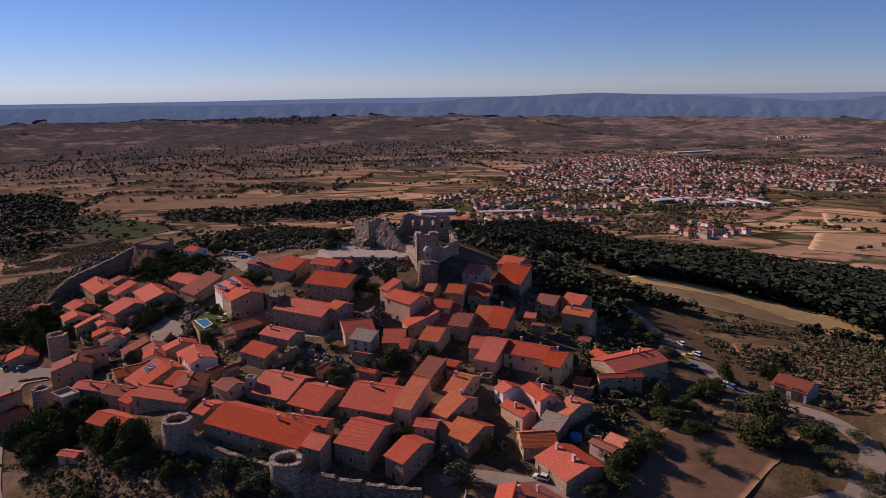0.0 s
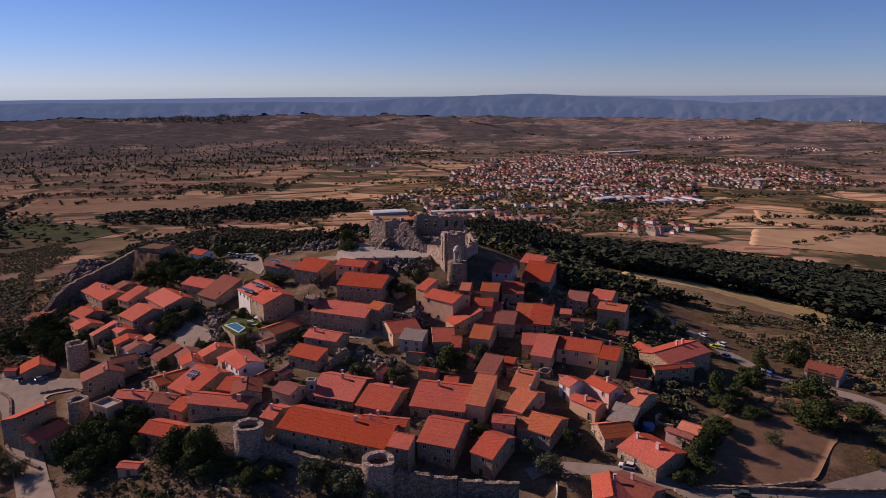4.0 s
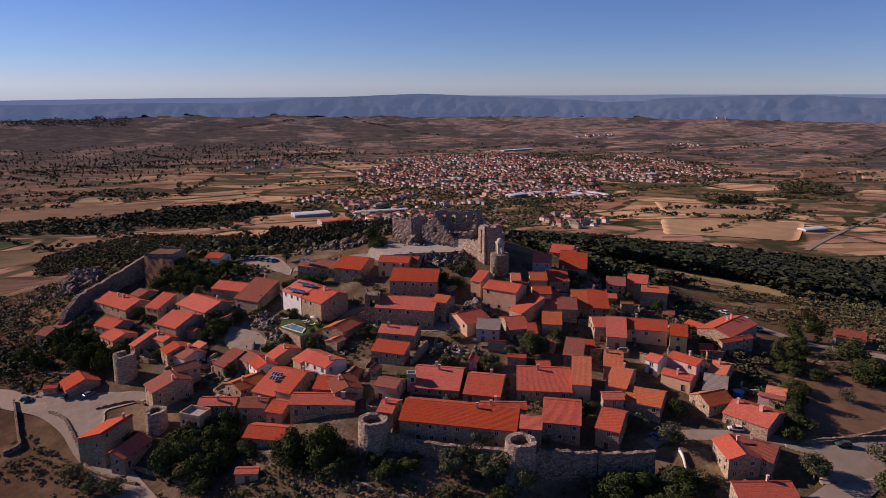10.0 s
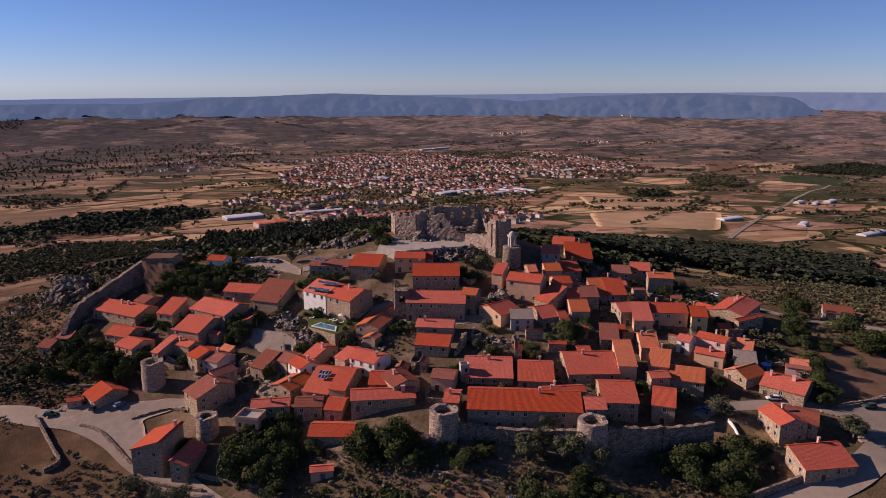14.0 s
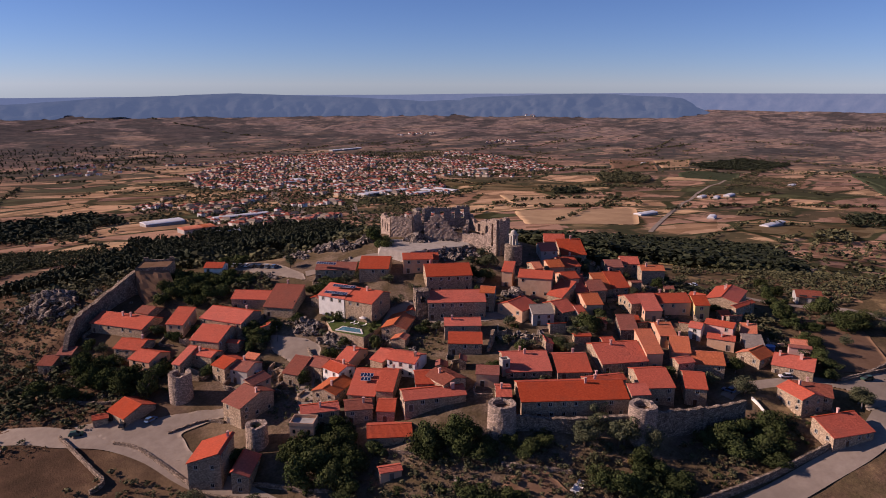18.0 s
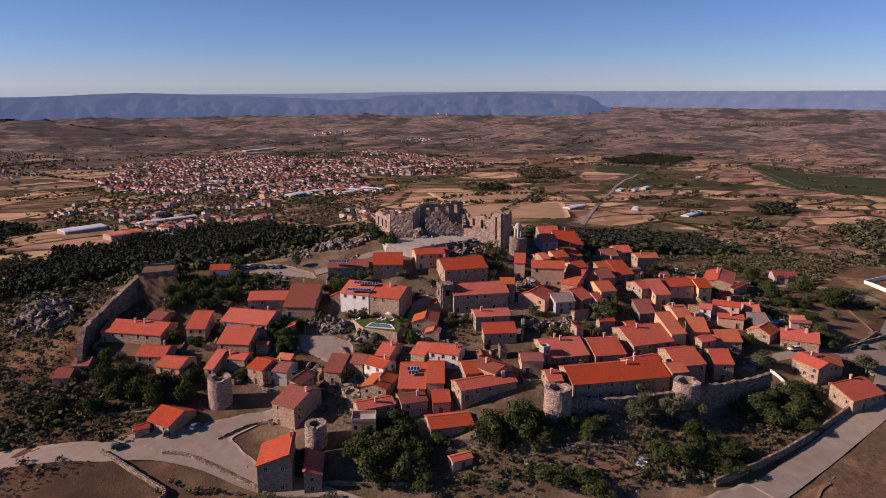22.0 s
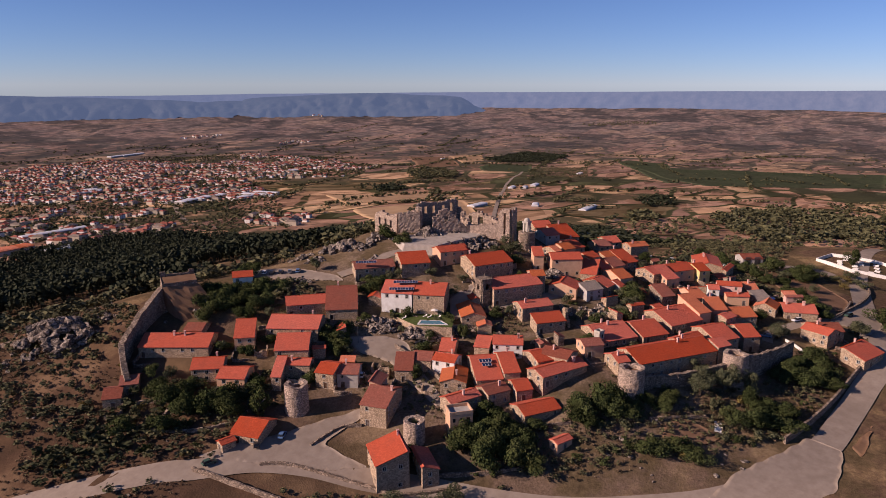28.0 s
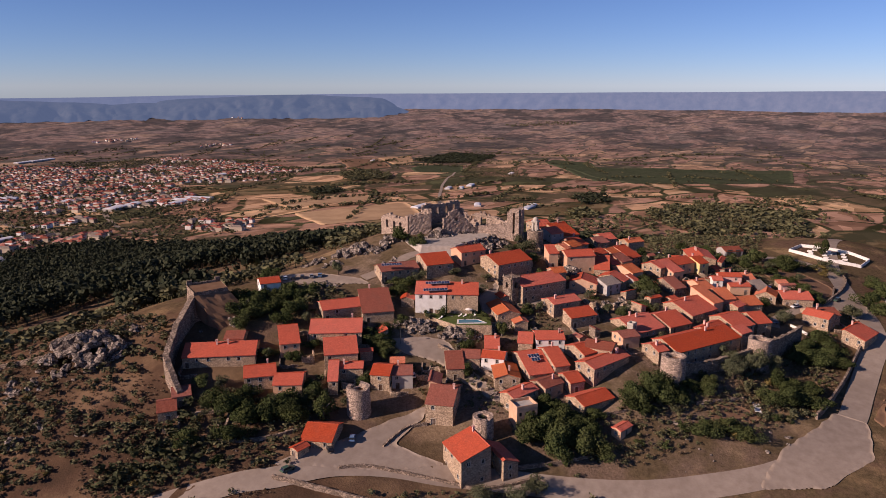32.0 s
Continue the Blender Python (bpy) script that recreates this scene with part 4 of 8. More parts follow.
def round_tower(x, y, z0, z1, radius, batter=0.35, gap=None, seed=1.0, label="round grey-brown stone tower with a broken top"):
    t = thing_at("round_tower", x, y, z0, label, "tower", "defence towers")
    seg = 36
    inner = radius - 1.3
    rings = 12
    bm = bmesh.new()
    outer = []
    for j in range(rings + 1):
        ring = []
        for i in range(seg):
            w = 2 * math.pi * i / seg
            broken = 0.25 * hash_noise(float(i // 2), seed, 5.0) + 0.9 * max(0.0, math.sin(w + seed)) ** 3 * hash_noise(float(i // 3), seed, 5.0) + (1.6 if gap and abs((math.degrees(w) - gap + 180) % 360 - 180) < 30 else 0)
            h = z0 - 2 + (z1 - broken - z0 + 2) * j / rings
            r = radius + batter * (1 - j / rings)
            ring.append(bm.verts.new(jitter((x + r * math.cos(w), y + r * math.sin(w), h), 0.16, seed)))
        outer.append(ring)
    for j in range(rings):
        for i in range(seg):
            k = (i + 1) % seg
            bm.faces.new((outer[j][i], outer[j][k], outer[j + 1][k], outer[j + 1][i]))
    rim = [bm.verts.new(Vector((x + inner * math.cos(2 * math.pi * i / seg), y + inner * math.sin(2 * math.pi * i / seg), outer[-1][i].co.z - 0.1))) for i in range(seg)]
    low = [bm.verts.new(Vector((v.co.x, v.co.y, z1 - 1.9))) for v in rim]
    for i in range(seg):
        k = (i + 1) % seg
        bm.faces.new((outer[-1][i], outer[-1][k], rim[k], rim[i]))
        bm.faces.new((rim[i], rim[k], low[k], low[i]))
    settle(finish("shaft", bm, M_CASTLE), t)
    bm = bmesh.new()
    bm.faces.new([bm.verts.new((x + inner * math.cos(2 * math.pi * i / seg), y + inner * math.sin(2 * math.pi * i / seg), z1 - 1.8)) for i in range(seg)])
    settle(finish("fill", bm, M_EARTH), t)
    return t


def boulder_mesh(seed, flat=0.7):
    bm = bmesh.new()
    bmesh.ops.create_icosphere(bm, subdivisions=2, radius=1.0)
    for v in bm.verts:
        n1 = noise.noise(v.co * 1.3 + Vector((seed * 7.1, 0, 0)))
        n2 = noise.noise(v.co * 3.1 + Vector((0, seed * 3.3, 0)))
        n3 = noise.cell(v.co * 2.2 + Vector((seed, seed, 0)))
        v.co *= 1 + 0.45 * n1 + 0.22 * n2 + 0.3 * n3
        v.co.z *= flat
    me = bpy.data.meshes.new("boulder")
    bm.to_mesh(me)
    bm.free()
    me.materials.append(M_ROCK)
    return me


ME_BOULDERS = [boulder_mesh(k) for k in range(7)]
rock_rng = random.Random(21)


def outcrop(x, y, spread_x, spread_y, count, size, label, turn=0.0, rise=0.0):
    """A pile of granite blocks that move as one mass."""
    z = ground_z(x, y)
    t = thing_at("rock_outcrop", x, y, z, label, "rocks", "granite outcrops")
    for i in range(count):
        a, r = rock_rng.uniform(0, 2 * math.pi), math.sqrt(rock_rng.random())
        dx, dy = r * spread_x * math.cos(a), r * spread_y * math.sin(a)
        c, s = math.cos(radians(turn)), math.sin(radians(turn))
        px, py = x + c * dx - s * dy, y + s * dx + c * dy
        k = size * rock_rng.uniform(0.45, 1.25) * (1.15 - 0.5 * r)
        o = new("boulder", rock_rng.choice(ME_BOULDERS))
        o.parent = t
        pz = ground_z(px, py) - z + k * 0.12 + rise * (1 - r * r)
        o.matrix_local = Matrix.LocRotScale((px - x, py - y, pz), Euler((rock_rng.uniform(-0.5, 0.5), rock_rng.uniform(-0.5, 0.5), rock_rng.uniform(0, 6.28))), (k * rock_rng.uniform(0.7, 1.3), k * rock_rng.uniform(0.7, 1.3), k * rock_rng.uniform(0.8, 1.6)))
    return t


# castle on the summit
castle = thing_at("castle_ruin", 40, 65, 48, "roofless ruined castle of warm grey granite on the summit", "castle")
for args in (
    dict(name="tower_wall", p0=(23.5, 81), p1=(30.5, 73.5), z0=46, tops=((0, 59), (0.5, 60), (1, 60.5)), thick=1.8),
    dict(name="tower_wall", p0=(30.5, 73.5), p1=(38, 80), z0=46, tops=((0, 60.5), (0.5, 61.5), (1, 59)), thick=1.8),
    dict(name="palace_wall", p0=(28.5, 101), p1=(23.5, 81), z0=44, tops=((0, 56), (0.25, 58.5), (0.6, 57.5), (1, 59)), thick=1.5, holes=((4, 5.6, 51.5, 55.5), (9.5, 11.2, 51.5, 55.5), (14.5, 16, 52, 55.5))),
    dict(name="palace_wall", p0=(38, 80), p1=(33, 104), z0=44, tops=((0, 61.5), (0.2, 58), (0.55, 55), (1, 54)), thick=1.4),
    dict(name="palace_wall", p0=(28.5, 101), p1=(33, 104), z0=44, tops=((0, 56), (0.5, 53), (1, 54)), thick=1.4),
    dict(name="arcade_wall", p0=(45, 88.5), p1=(66, 80), z0=46, tops=((0, 61.2), (0.35, 60.6), (0.5, 59.8), (0.8, 61.4), (1, 60.8)), thick=1.4, holes=((3.2, 5.2, 55.5, 59.2), (8.4, 10.4, 55.5, 59.0), (13.2, 15.2, 55.5, 59.2), (18.2, 19.8, 55.0, 59.4))),
    dict(name="inner_wall", p0=(38, 80), p1=(45, 88.5), z0=46, tops=((0, 55), (0.5, 53), (1, 60)), thick=1.4),
    dict(name="inner_wall", p0=(34, 68.5), p1=(48, 57), z0=47, tops=((0, 57.0), (0.25, 61.5), (0.42, 61.0), (0.85, 53.5), (1, 52.5)), thick=1.5, holes=((5.6, 6.8, 55.5, 58),)),
    dict(name="inner_wall", p0=(48, 57), p1=(60, 72), z0=46, tops=((0, 53.5), (0.3, 55), (0.6, 53), (1, 56)), thick=1.4),
    dict(name="curtain_wall", p0=(48, 57), p1=(52.6, 42.8), z0=45, tops=((0, 53), (0.4, 54), (0.8, 54.5), (1, 56)), thick=1.6),
    dict(name="keep_wall", p0=(52.6, 42.8), p1=(53.6, 37.8), z0=42, tops=((0, 60.5), (0.3, 62.2), (1, 62.2)), thick=2.0, holes=((2.2, 3.0, 50, 60.5),)),
    dict(name="keep_wall", p0=(53.6, 37.8), p1=(60.4, 40), z0=40, tops=((0, 62.2), (0.4, 61.6), (0.7, 62.4), (1, 61.8)), thick=2.0),
    dict(name="keep_wall", p0=(60.4, 40), p1=(59.6, 45), z0=40, tops=((0, 61.8), (1, 60.5)), thick=2.0),
    dict(name="keep_wall", p0=(59.6, 45), p1=(52.6, 42.8), z0=42, tops=((0, 60.5), (0.5, 58), (1, 60.5)), thick=2.0),
    dict(name="curtain_wall", p0=(59.6, 45), p1=(69, 60), z0=42, tops=((0, 57), (0.4, 53), (1, 54)), thick=1.5),
    dict(name="curtain_wall", p0=(69, 60), p1=(66, 80), z0=44, tops=((0, 54), (0.4, 56), (0.7, 53), (1, 58)), thick=1.5, holes=((5, 7, 50, 53), (11, 13, 50, 53))),
):
    settle(ruin_wall(seed=args["p0"][0] * 0.37, material=M_CASTLE, **args), castle)

# paved terrace below the castle, with its retaining wall
bm = bmesh.new()
terrace_edge = ((9, 63), (17, 50.5), (30, 50), (46, 48.5), (49, 55), (35, 68), (24, 80), (16, 78))
top_ring = [bm.verts.new((px, py, 49.6 + 0.3 * hash_noise(px, py, 1.0))) for px, py in terrace_edge]
low_ring = [bm.verts.new((28 + (px - 28) * 1.16, 62 + (py - 62) * 1.32, 42.0)) for px, py in terrace_edge]
bm.faces.new(top_ring)
for i in range(len(terrace_edge)):
    k = (i + 1) % len(terrace_edge)
    bm.faces.new((low_ring[i], low_ring[k], top_ring[k], top_ring[i]))
bmesh.ops.recalc_face_normals(bm, faces=bm.faces[:])
tagged(finish("terrace", bm, M_GRAVEL), "pale gravel terrace with a stone retaining wall below the castle", "terrace", kind="structure")

# clock tower: round drum with a white belfry
clock = thing_at("clock_tower", 57, 31, 40, "round stone drum carrying a small white domed belfry", "clock tower")
bm = bmesh.new()
seg = 32
rings = [[bm.verts.new(jitter((57 + r * math.cos(2 * math.pi * i / seg), 31 + r * math.sin(2 * math.pi * i / seg), z), 0.1)) for i in range(seg)] for r, z in ((4.1, 40), (3.9, 46), (3.8, 51.5), (3.8, 52.2), (3.2, 52.3))]
for j in range(4):
    for i in range(seg):
        bm.faces.new((rings[j][i], rings[j][(i + 1) % seg], rings[j + 1][(i + 1) % seg], rings[j + 1][i]))
bm.faces.new(rings[-1])
settle(finish("drum", bm, M_GRANITE), clock)
bm = bmesh.new()
for i in range(4):
    w = math.pi / 4 + i * math.pi / 2
    box(bm, 57 + 1.25 * math.cos(w) - 0.42, 31 + 1.25 * math.sin(w) - 0.42, 52.2, 57 + 1.25 * math.cos(w) + 0.42, 31 + 1.25 * math.sin(w) + 0.42, 56.3)
settle(finish("belfry_pier", bm, M_LIME), clock)
bm = bmesh.new()
box(bm, 55.4, 29.4, 56.3, 58.6, 32.6, 57.0)
settle(finish("cornice", bm, M_LIME), clock)
bm = bmesh.new()
bmesh.ops.create_uvsphere(bm, u_segments=20, v_segments=12, radius=1.45, matrix=Matrix.Translation((57, 31, 57.0)) @ Matrix.Diagonal((1, 1, 1.15, 1)))
settle(finish("dome", bm, M_LIME, smooth=True), clock)
bm = bmesh.new()
bmesh.ops.create_cone(bm, segments=14, radius1=0.5, radius2=0.25, depth=0.9, matrix=Matrix.Translation((57, 31, 55.2)))
settle(finish("bell", bm, M_IRON), clock)

# roofless stone walls on the open slope between the houses
ruined_house = thing_at("ruined_house", 12, -17, 29, "broken roofless stone walls standing on the open slope", "ruin")
for p0, p1, tops, seed in (((8.0, -21.5), (14.2, -15.9), ((0, 32.0), (0.4, 33.6), (0.7, 36.2), (1, 36.4)), 2.4), ((14.2, -15.9), (16.4, -11.2), ((0, 36.4), (0.4, 34.0), (1, 33.0)), 5.1), ((21.5, -22.0), (27.5, -25.6), ((0, 33.8), (0.5, 33.0), (1, 34.4)), 7.7)):
    settle(ruin_wall("wall", p0, p1, 26, tops, 0.9, 0.6, seed=seed, rag=0.8, material=M_STONE), ruined_house)

# round towers of the town wall
round_tower(-10.5, -55.5, 16.0, 30.9, 4.0, seed=1.3)
round_tower(24.0, -76.5, 14.0, 30.6, 4.0, seed=2.1)
round_tower(-84.5, 20.5, 14.5, 28.2, 3.6, seed=3.3, gap=60)
round_tower(-70.5, -16.5, 11.0, 22.8, 3.1, seed=4.2, label="round stone gate tower with plants growing on top")

# town wall between the towers, and west wall up to the square bastion
town_wall = thing_at("town_wall", 20, -68, 18, "long patched rubble town wall with an uneven top", "wall")
settle(sloped_wall("wall_stretch", ((-7, -57.4, 27), (2, -62.8, 26), (11, -68.6, 26.2), (20.5, -74.6, 27.4)), 14, 1.4, 2.2), town_wall)
settle(sloped_wall("wall_stretch", ((27.6, -77.6, 27.6), (43, -81.8, 27.0)), 13, 1.4, 8.3), town_wall)
settle(sloped_wall("wall_stretch", ((43.2, -81.9, 26.8), (57.4, -85.7, 27.2)), 13, 1.3, 12.9), town_wall)
west_wall = thing_at("town_wall", -98, 90, 28, "crumbling granite wall climbing from the rocks to the bastion", "wall")
settle(sloped_wall("wall_stretch", ((-86, 98, 44.6), (-98, 91.5, 38.6), (-110.5, 80.5, 33.6)), 18, 2.0, 29.4), west_wall)
settle(sloped_wall("wall_stretch", ((-110.6, 80.3, 33.5), (-113.6, 73, 30.2), (-115.2, 67.5, 26.0)), 14, 1.8, 24.1), west_wall)
bastion = thing_at("bastion", -79, 100, 32, "square battered granite bastion with a flat earthen top", "tower")
bm = bmesh.new()
fr = [(-86, 97), (-74.2, 92.8), (-69.5, 103), (-81, 108)]
n_seg = 8
grid = []
for j in range(n_seg + 1):
    f = j / n_seg
    row = []
    for i in range(4 * n_seg):
        e, g = divmod(i, n_seg)
        p, q = Vector((*fr[e], 0)), Vector((*fr[(e + 1) % 4], 0))
        pt = p.lerp(q, g / n_seg)
        out = (pt - Vector((-77.7, 100.2, 0))) * (0.16 * (1 - f))
        row.append(bm.verts.new(jitter((pt.x + out.x, pt.y + out.y, 29 + (45.9 - 29) * f), 0.2, 2.0)))
    grid.append(row)
for j in range(n_seg):
    for i in range(4 * n_seg):
        k = (i + 1) % (4 * n_seg)
        bm.faces.new((grid[j][i], grid[j][k], grid[j + 1][k], grid[j + 1][i]))
settle(finish("masonry", bm, M_GRANITE), bastion)
bm = bmesh.new()
bm.faces.new([bm.verts.new((p[0], p[1], 45.6)) for p in fr])
settle(finish("fill", bm, M_EARTH), bastion)
bm = bmesh.new()
ramp_rows = []
for j in range(9):
    f = j / 8
    ramp_rows.append([bm.verts.new(jitter(Vector((-86, 97, 44.8)).lerp(Vector((-74.2, 92.8, 44.8)), i / 8).lerp(Vector((-85, 84, 32.5)).lerp(Vector((-71, 80, 33.5)), i / 8), f), 0.5, 4.0)) for i in range(9)])
for ra, rb in zip(ramp_rows, ramp_rows[1:]):
    for i in range(8):
        bm.faces.new((ra[i], rb[i], rb[i + 1], ra[i + 1]))
for side, z_drop in ((0, 6.0), (8, 6.0)):
    low_side = [bm.verts.new(r[side].co - Vector((0, 0, z_drop))) for r in ramp_rows]
    for k in range(8):
        bm.faces.new((ramp_rows[k][side], ramp_rows[k + 1][side], low_side[k + 1], low_side[k]))
bmesh.ops.recalc_face_normals(bm, faces=bm.faces[:])
settle(finish("sloping_face", bm, M_EARTH), bastion)
settle(ruin_wall("parapet", (-81, 108), (-69.5, 103), 44, ((0, 47), (0.5, 46.5), (1, 47.2)), 0.8, seed=5, rag=0.3), bastion)

# rocks
outcrop(-118, 119, 11, 16, 84, 2.7, "jagged grey granite tor rising from dry grass", 20, 4.6)
outcrop(-100, 116, 4, 6, 10, 1.6, "grey granite blocks in dry grass beside the track")
outcrop(-148, 101, 6, 5, 14, 1.7, "grey granite blocks half buried in dry slope")
outcrop(-137, 124, 9, 6, 16, 1.5, "low granite slabs half buried in dry slope")
outcrop(-75, 91, 7, 3, 16, 1.9, "pale rock face under the square bastion", 0, 1.0)
outcrop(1, 94, 9, 7, 26, 2.0, "grey granite tor beside the car park", 20, 1.5)
outcrop(-13, 108, 7, 5, 16, 1.5, "grey granite tor beside the car park")
outcrop(28, 68, 7, 4, 10, 3.2, "huge rounded granite boulder before the castle", -50, 1.0)
outcrop(40, 44, 11, 4, 34, 1.7, "tumbled granite blocks under the castle terrace", -15)
outcrop(-20, 10, 9, 4, 22, 1.4, "rough rock face under the walled garden", -40)
outcrop(-36.5, 33, 9, 4, 60, 1.6, "rough ochre rock face under the walled garden", -62, 1.5)
outcrop(-31.5, 17, 8, 3, 44, 1.5, "rough ochre rock face under the walled garden", -60, 2.2)
outcrop(-36, 80, 8, 3, 14, 1.2, "low granite rocks under the car park", -50)
outcrop(38, 5, 4, 5, 14, 2.2, "tall granite rock between the houses", 0, 3.0)
outcrop(82, -91, 2.5, 2.5, 8, 2.2, "tall rough granite rock against a house", 0, 3.0)
outcrop(-3.6, 98.3, 6, 4, 16, 1.8, "brown granite crag on the shoulder below the castle", -30, 1.4)
outcrop(2.1, 83.4, 6, 3, 14, 1.7, "brown granite crag on the shoulder below the castle", -30, 1.0)
outcrop(-16.6, 92.7, 5, 3, 12, 1.4, "grey granite ledges above the car park", -40, 0.6)
outcrop(-4.9, 70, 4, 2.5, 9, 1.2, "grey granite ledges beside the track", -30)
outcrop(118, 22, 6, 4, 12, 1.8, "rounded granite rocks beside gardens", 0, 0.8)
outcrop(23, -20, 6, 4, 10, 1.3, "granite blocks on the open slope between houses")
outcrop(45, -22, 8, 4, 10, 1.2, "granite blocks on the open slope between houses")
outcrop(33, 62, 8, 5, 16, 1.5, "fallen masonry blocks on the castle terrace", -50)
outcrop(44, 62, 6, 6, 18, 1.7, "fallen masonry blocks inside the castle", 0, 0.8)
outcrop(55, 75, 8, 6, 14, 1.5, "fallen masonry blocks inside the castle", 0)
scree = thing_at("rock_outcrop", 30, 49, 44, "tumbled granite blocks and masonry along the terrace edge", "rocks", "granite outcrops")
for i in range(110):
    f, drop = rock_rng.random(), rock_rng.random()
    q = Vector((15.0, 52.5, 0)).lerp(Vector((47.0, 47.5, 0)), f)
    k = rock_rng.uniform(0.5, 1.7) * (0.8 + 0.5 * f)
    block = new("boulder", rock_rng.choice(ME_BOULDERS))
    block.parent = scree
    block.matrix_local = Matrix.LocRotScale((q.x - 30 + rock_rng.uniform(-0.8, 0.8), q.y - 49 + 0.6 - 5.2 * drop, 5.3 - 6.2 * drop), Euler((rock_rng.uniform(-0.5, 0.5), rock_rng.uniform(-0.5, 0.5), rock_rng.uniform(0, 6.28))), (k * 1.2, k, k * rock_rng.uniform(0.7, 1.2)))
outcrop(14, 84, 6, 5, 16, 2.2, "grey granite crag beside the castle", 0, 1.6)


# ---- roads, yards, fields ----
def inside(px, py, poly):
    hit = np.zeros(np.shape(px), bool)
    for (x0, y0), (x1, y1) in zip(poly, poly[1:] + poly[:1]):
        if y0 == y1:
            continue
        cross = ((y0 > py) != (y1 > py)) & (px < (x1 - x0) * (py - y0) / (y1 - y0) + x0)
        hit ^= cross
    return hit


def draped(name, poly, material, lift, cell, label, category):
    """A thin sheet that follows the ground inside an outline, with a worn edge."""
    poly = list(poly)
    xs, ys = [p[0] for p in poly], [p[1] for p in poly]
    ax, ay = np.arange(min(xs), max(xs) + cell, cell), np.arange(min(ys), max(ys) + cell, cell)
    X, Y = np.meshgrid(ax, ay)
    cx, cy = X[:-1, :-1] + cell / 2, Y[:-1, :-1] + cell / 2
    ok = inside(cx + 2.2 * fbm(cx / 3, cy / 3, 3, 50), cy + 2.2 * fbm(cx / 3, cy / 3, 3, 57), poly)
    Z = hill(X, Y) + lift
    ids = np.arange(X.size).reshape(X.shape)
    q = np.stack([ids[:-1, :-1], ids[:-1, 1:], ids[1:, 1:], ids[1:, :-1]], -1)[ok]
    used = np.unique(q)
    remap = np.full(X.size, -1)
    remap[used] = np.arange(len(used))
    v = np.stack([X.ravel(), Y.ravel(), Z.ravel()], -1)[used]
    seen = collections.Counter(tuple(sorted(e)) for f in remap[q].tolist() for e in zip(f, f[1:] + f[:1]))
    near = collections.defaultdict(list)
    for (i, k), times in seen.items():
        if times == 1:
            near[i].append(k)
            near[k].append(i)
    rim = list(near)
    for _ in range(5):
        moved = {i: 0.4 * v[i, :2] + 0.6 * v[near[i], :2].mean(0) for i in rim}
        for i in rim:
            v[i, :2] = moved[i]
    v[:, 2] = hill(v[:, 0], v[:, 1]) + lift
    faces = remap[q].tolist()
    skirt = {i: len(v) + n for n, i in enumerate(rim)}
    v = np.concatenate([v, v[rim] - np.array((0, 0, 1.2))])
    faces += [(a, b, skirt[b], skirt[a]) for (a, b), times in seen.items() if times == 1]
    ob = mesh_thing(name, v, faces, material, smooth=True)
    return tagged(ob, label, category, kind="structure")


def smooth_line(points, step=2.0):
    pts = [Vector((*p, 0)) for p in points]
    out = []
    for i in range(len(pts) - 1):
        p0, p1, p2, p3 = pts[max(i - 1, 0)], pts[i], pts[i + 1], pts[min(i + 2, len(pts) - 1)]
        n = max(2, int((p2 - p1).length / step))
        for k in range(n):
            t = k / n
            out.append(0.5 * ((2 * p1) + (p2 - p0) * t + (2 * p0 - 5 * p1 + 4 * p2 - p3) * t * t + (3 * p1 - p0 - 3 * p2 + p3) * t ** 3))
    out.append(pts[-1])
    return out


def ribbon(name, points, width, material, lift, label, category="road"):
    line = smooth_line(points)
    vs, fs = [], []
    m = 5
    for i, p in enumerate(line):
        d = (line[min(i + 1, len(line) - 1)] - line[max(i - 1, 0)]).normalized()
        nrm = Vector((-d.y, d.x, 0))
        for k in range(m):
            q = p + nrm * width * (k / (m - 1) - 0.5)
            vs.append((q.x, q.y, ground_z(q.x, q.y) + lift))
    for i in range(len(line) - 1):
        for k in range(m - 1):
            a = i * m + k
            fs.append((a, a + m, a + m + 1, a + 1))
    ob = mesh_thing(name, vs, fs, material, smooth=True)
    return tagged(ob, label, category, kind="structure")


def low_wall(points, height, thick, label, material=None, name="low_wall", rag=0.25):
    """A dry-stone field wall that follows the ground."""
    line = smooth_line(points, 1.1)
    t = thing_at(name, line[0].x, line[0].y, ground_z(line[0].x, line[0].y), label, "wall", "low walls")
    bm = bmesh.new()
    rows = []
    for i, p in enumerate(line):
        d = (line[min(i + 1, len(line) - 1)] - line[max(i - 1, 0)]).normalized()
        nrm = Vector((-d.y, d.x, 0)) * thick / 2
        g = ground_z(p.x, p.y)
        h = height + rag * (hash_noise(float(i), points[0][0], 2.0) - 0.5)
        rows.append([bm.verts.new(jitter(Vector((p.x, p.y, 0)) + s * nrm + Vector((0, 0, g + z)), 0.06)) for s, z in ((-1.1, -1.5), (-1, h * 0.5), (-0.9, h), (0.9, h), (1, h * 0.5), (1.1, -1.5))])
    for a, b in zip(rows, rows[1:]):
        for k in range(5):
            bm.faces.new((a[k], b[k], b[k + 1], a[k + 1]))
    bm.faces.new(rows[0])
    bm.faces.new(rows[-1][::-1])
    bmesh.ops.recalc_face_normals(bm, faces=bm.faces[:])
    settle(finish("stonework", bm, material or M_GRANITE), t)
    return t


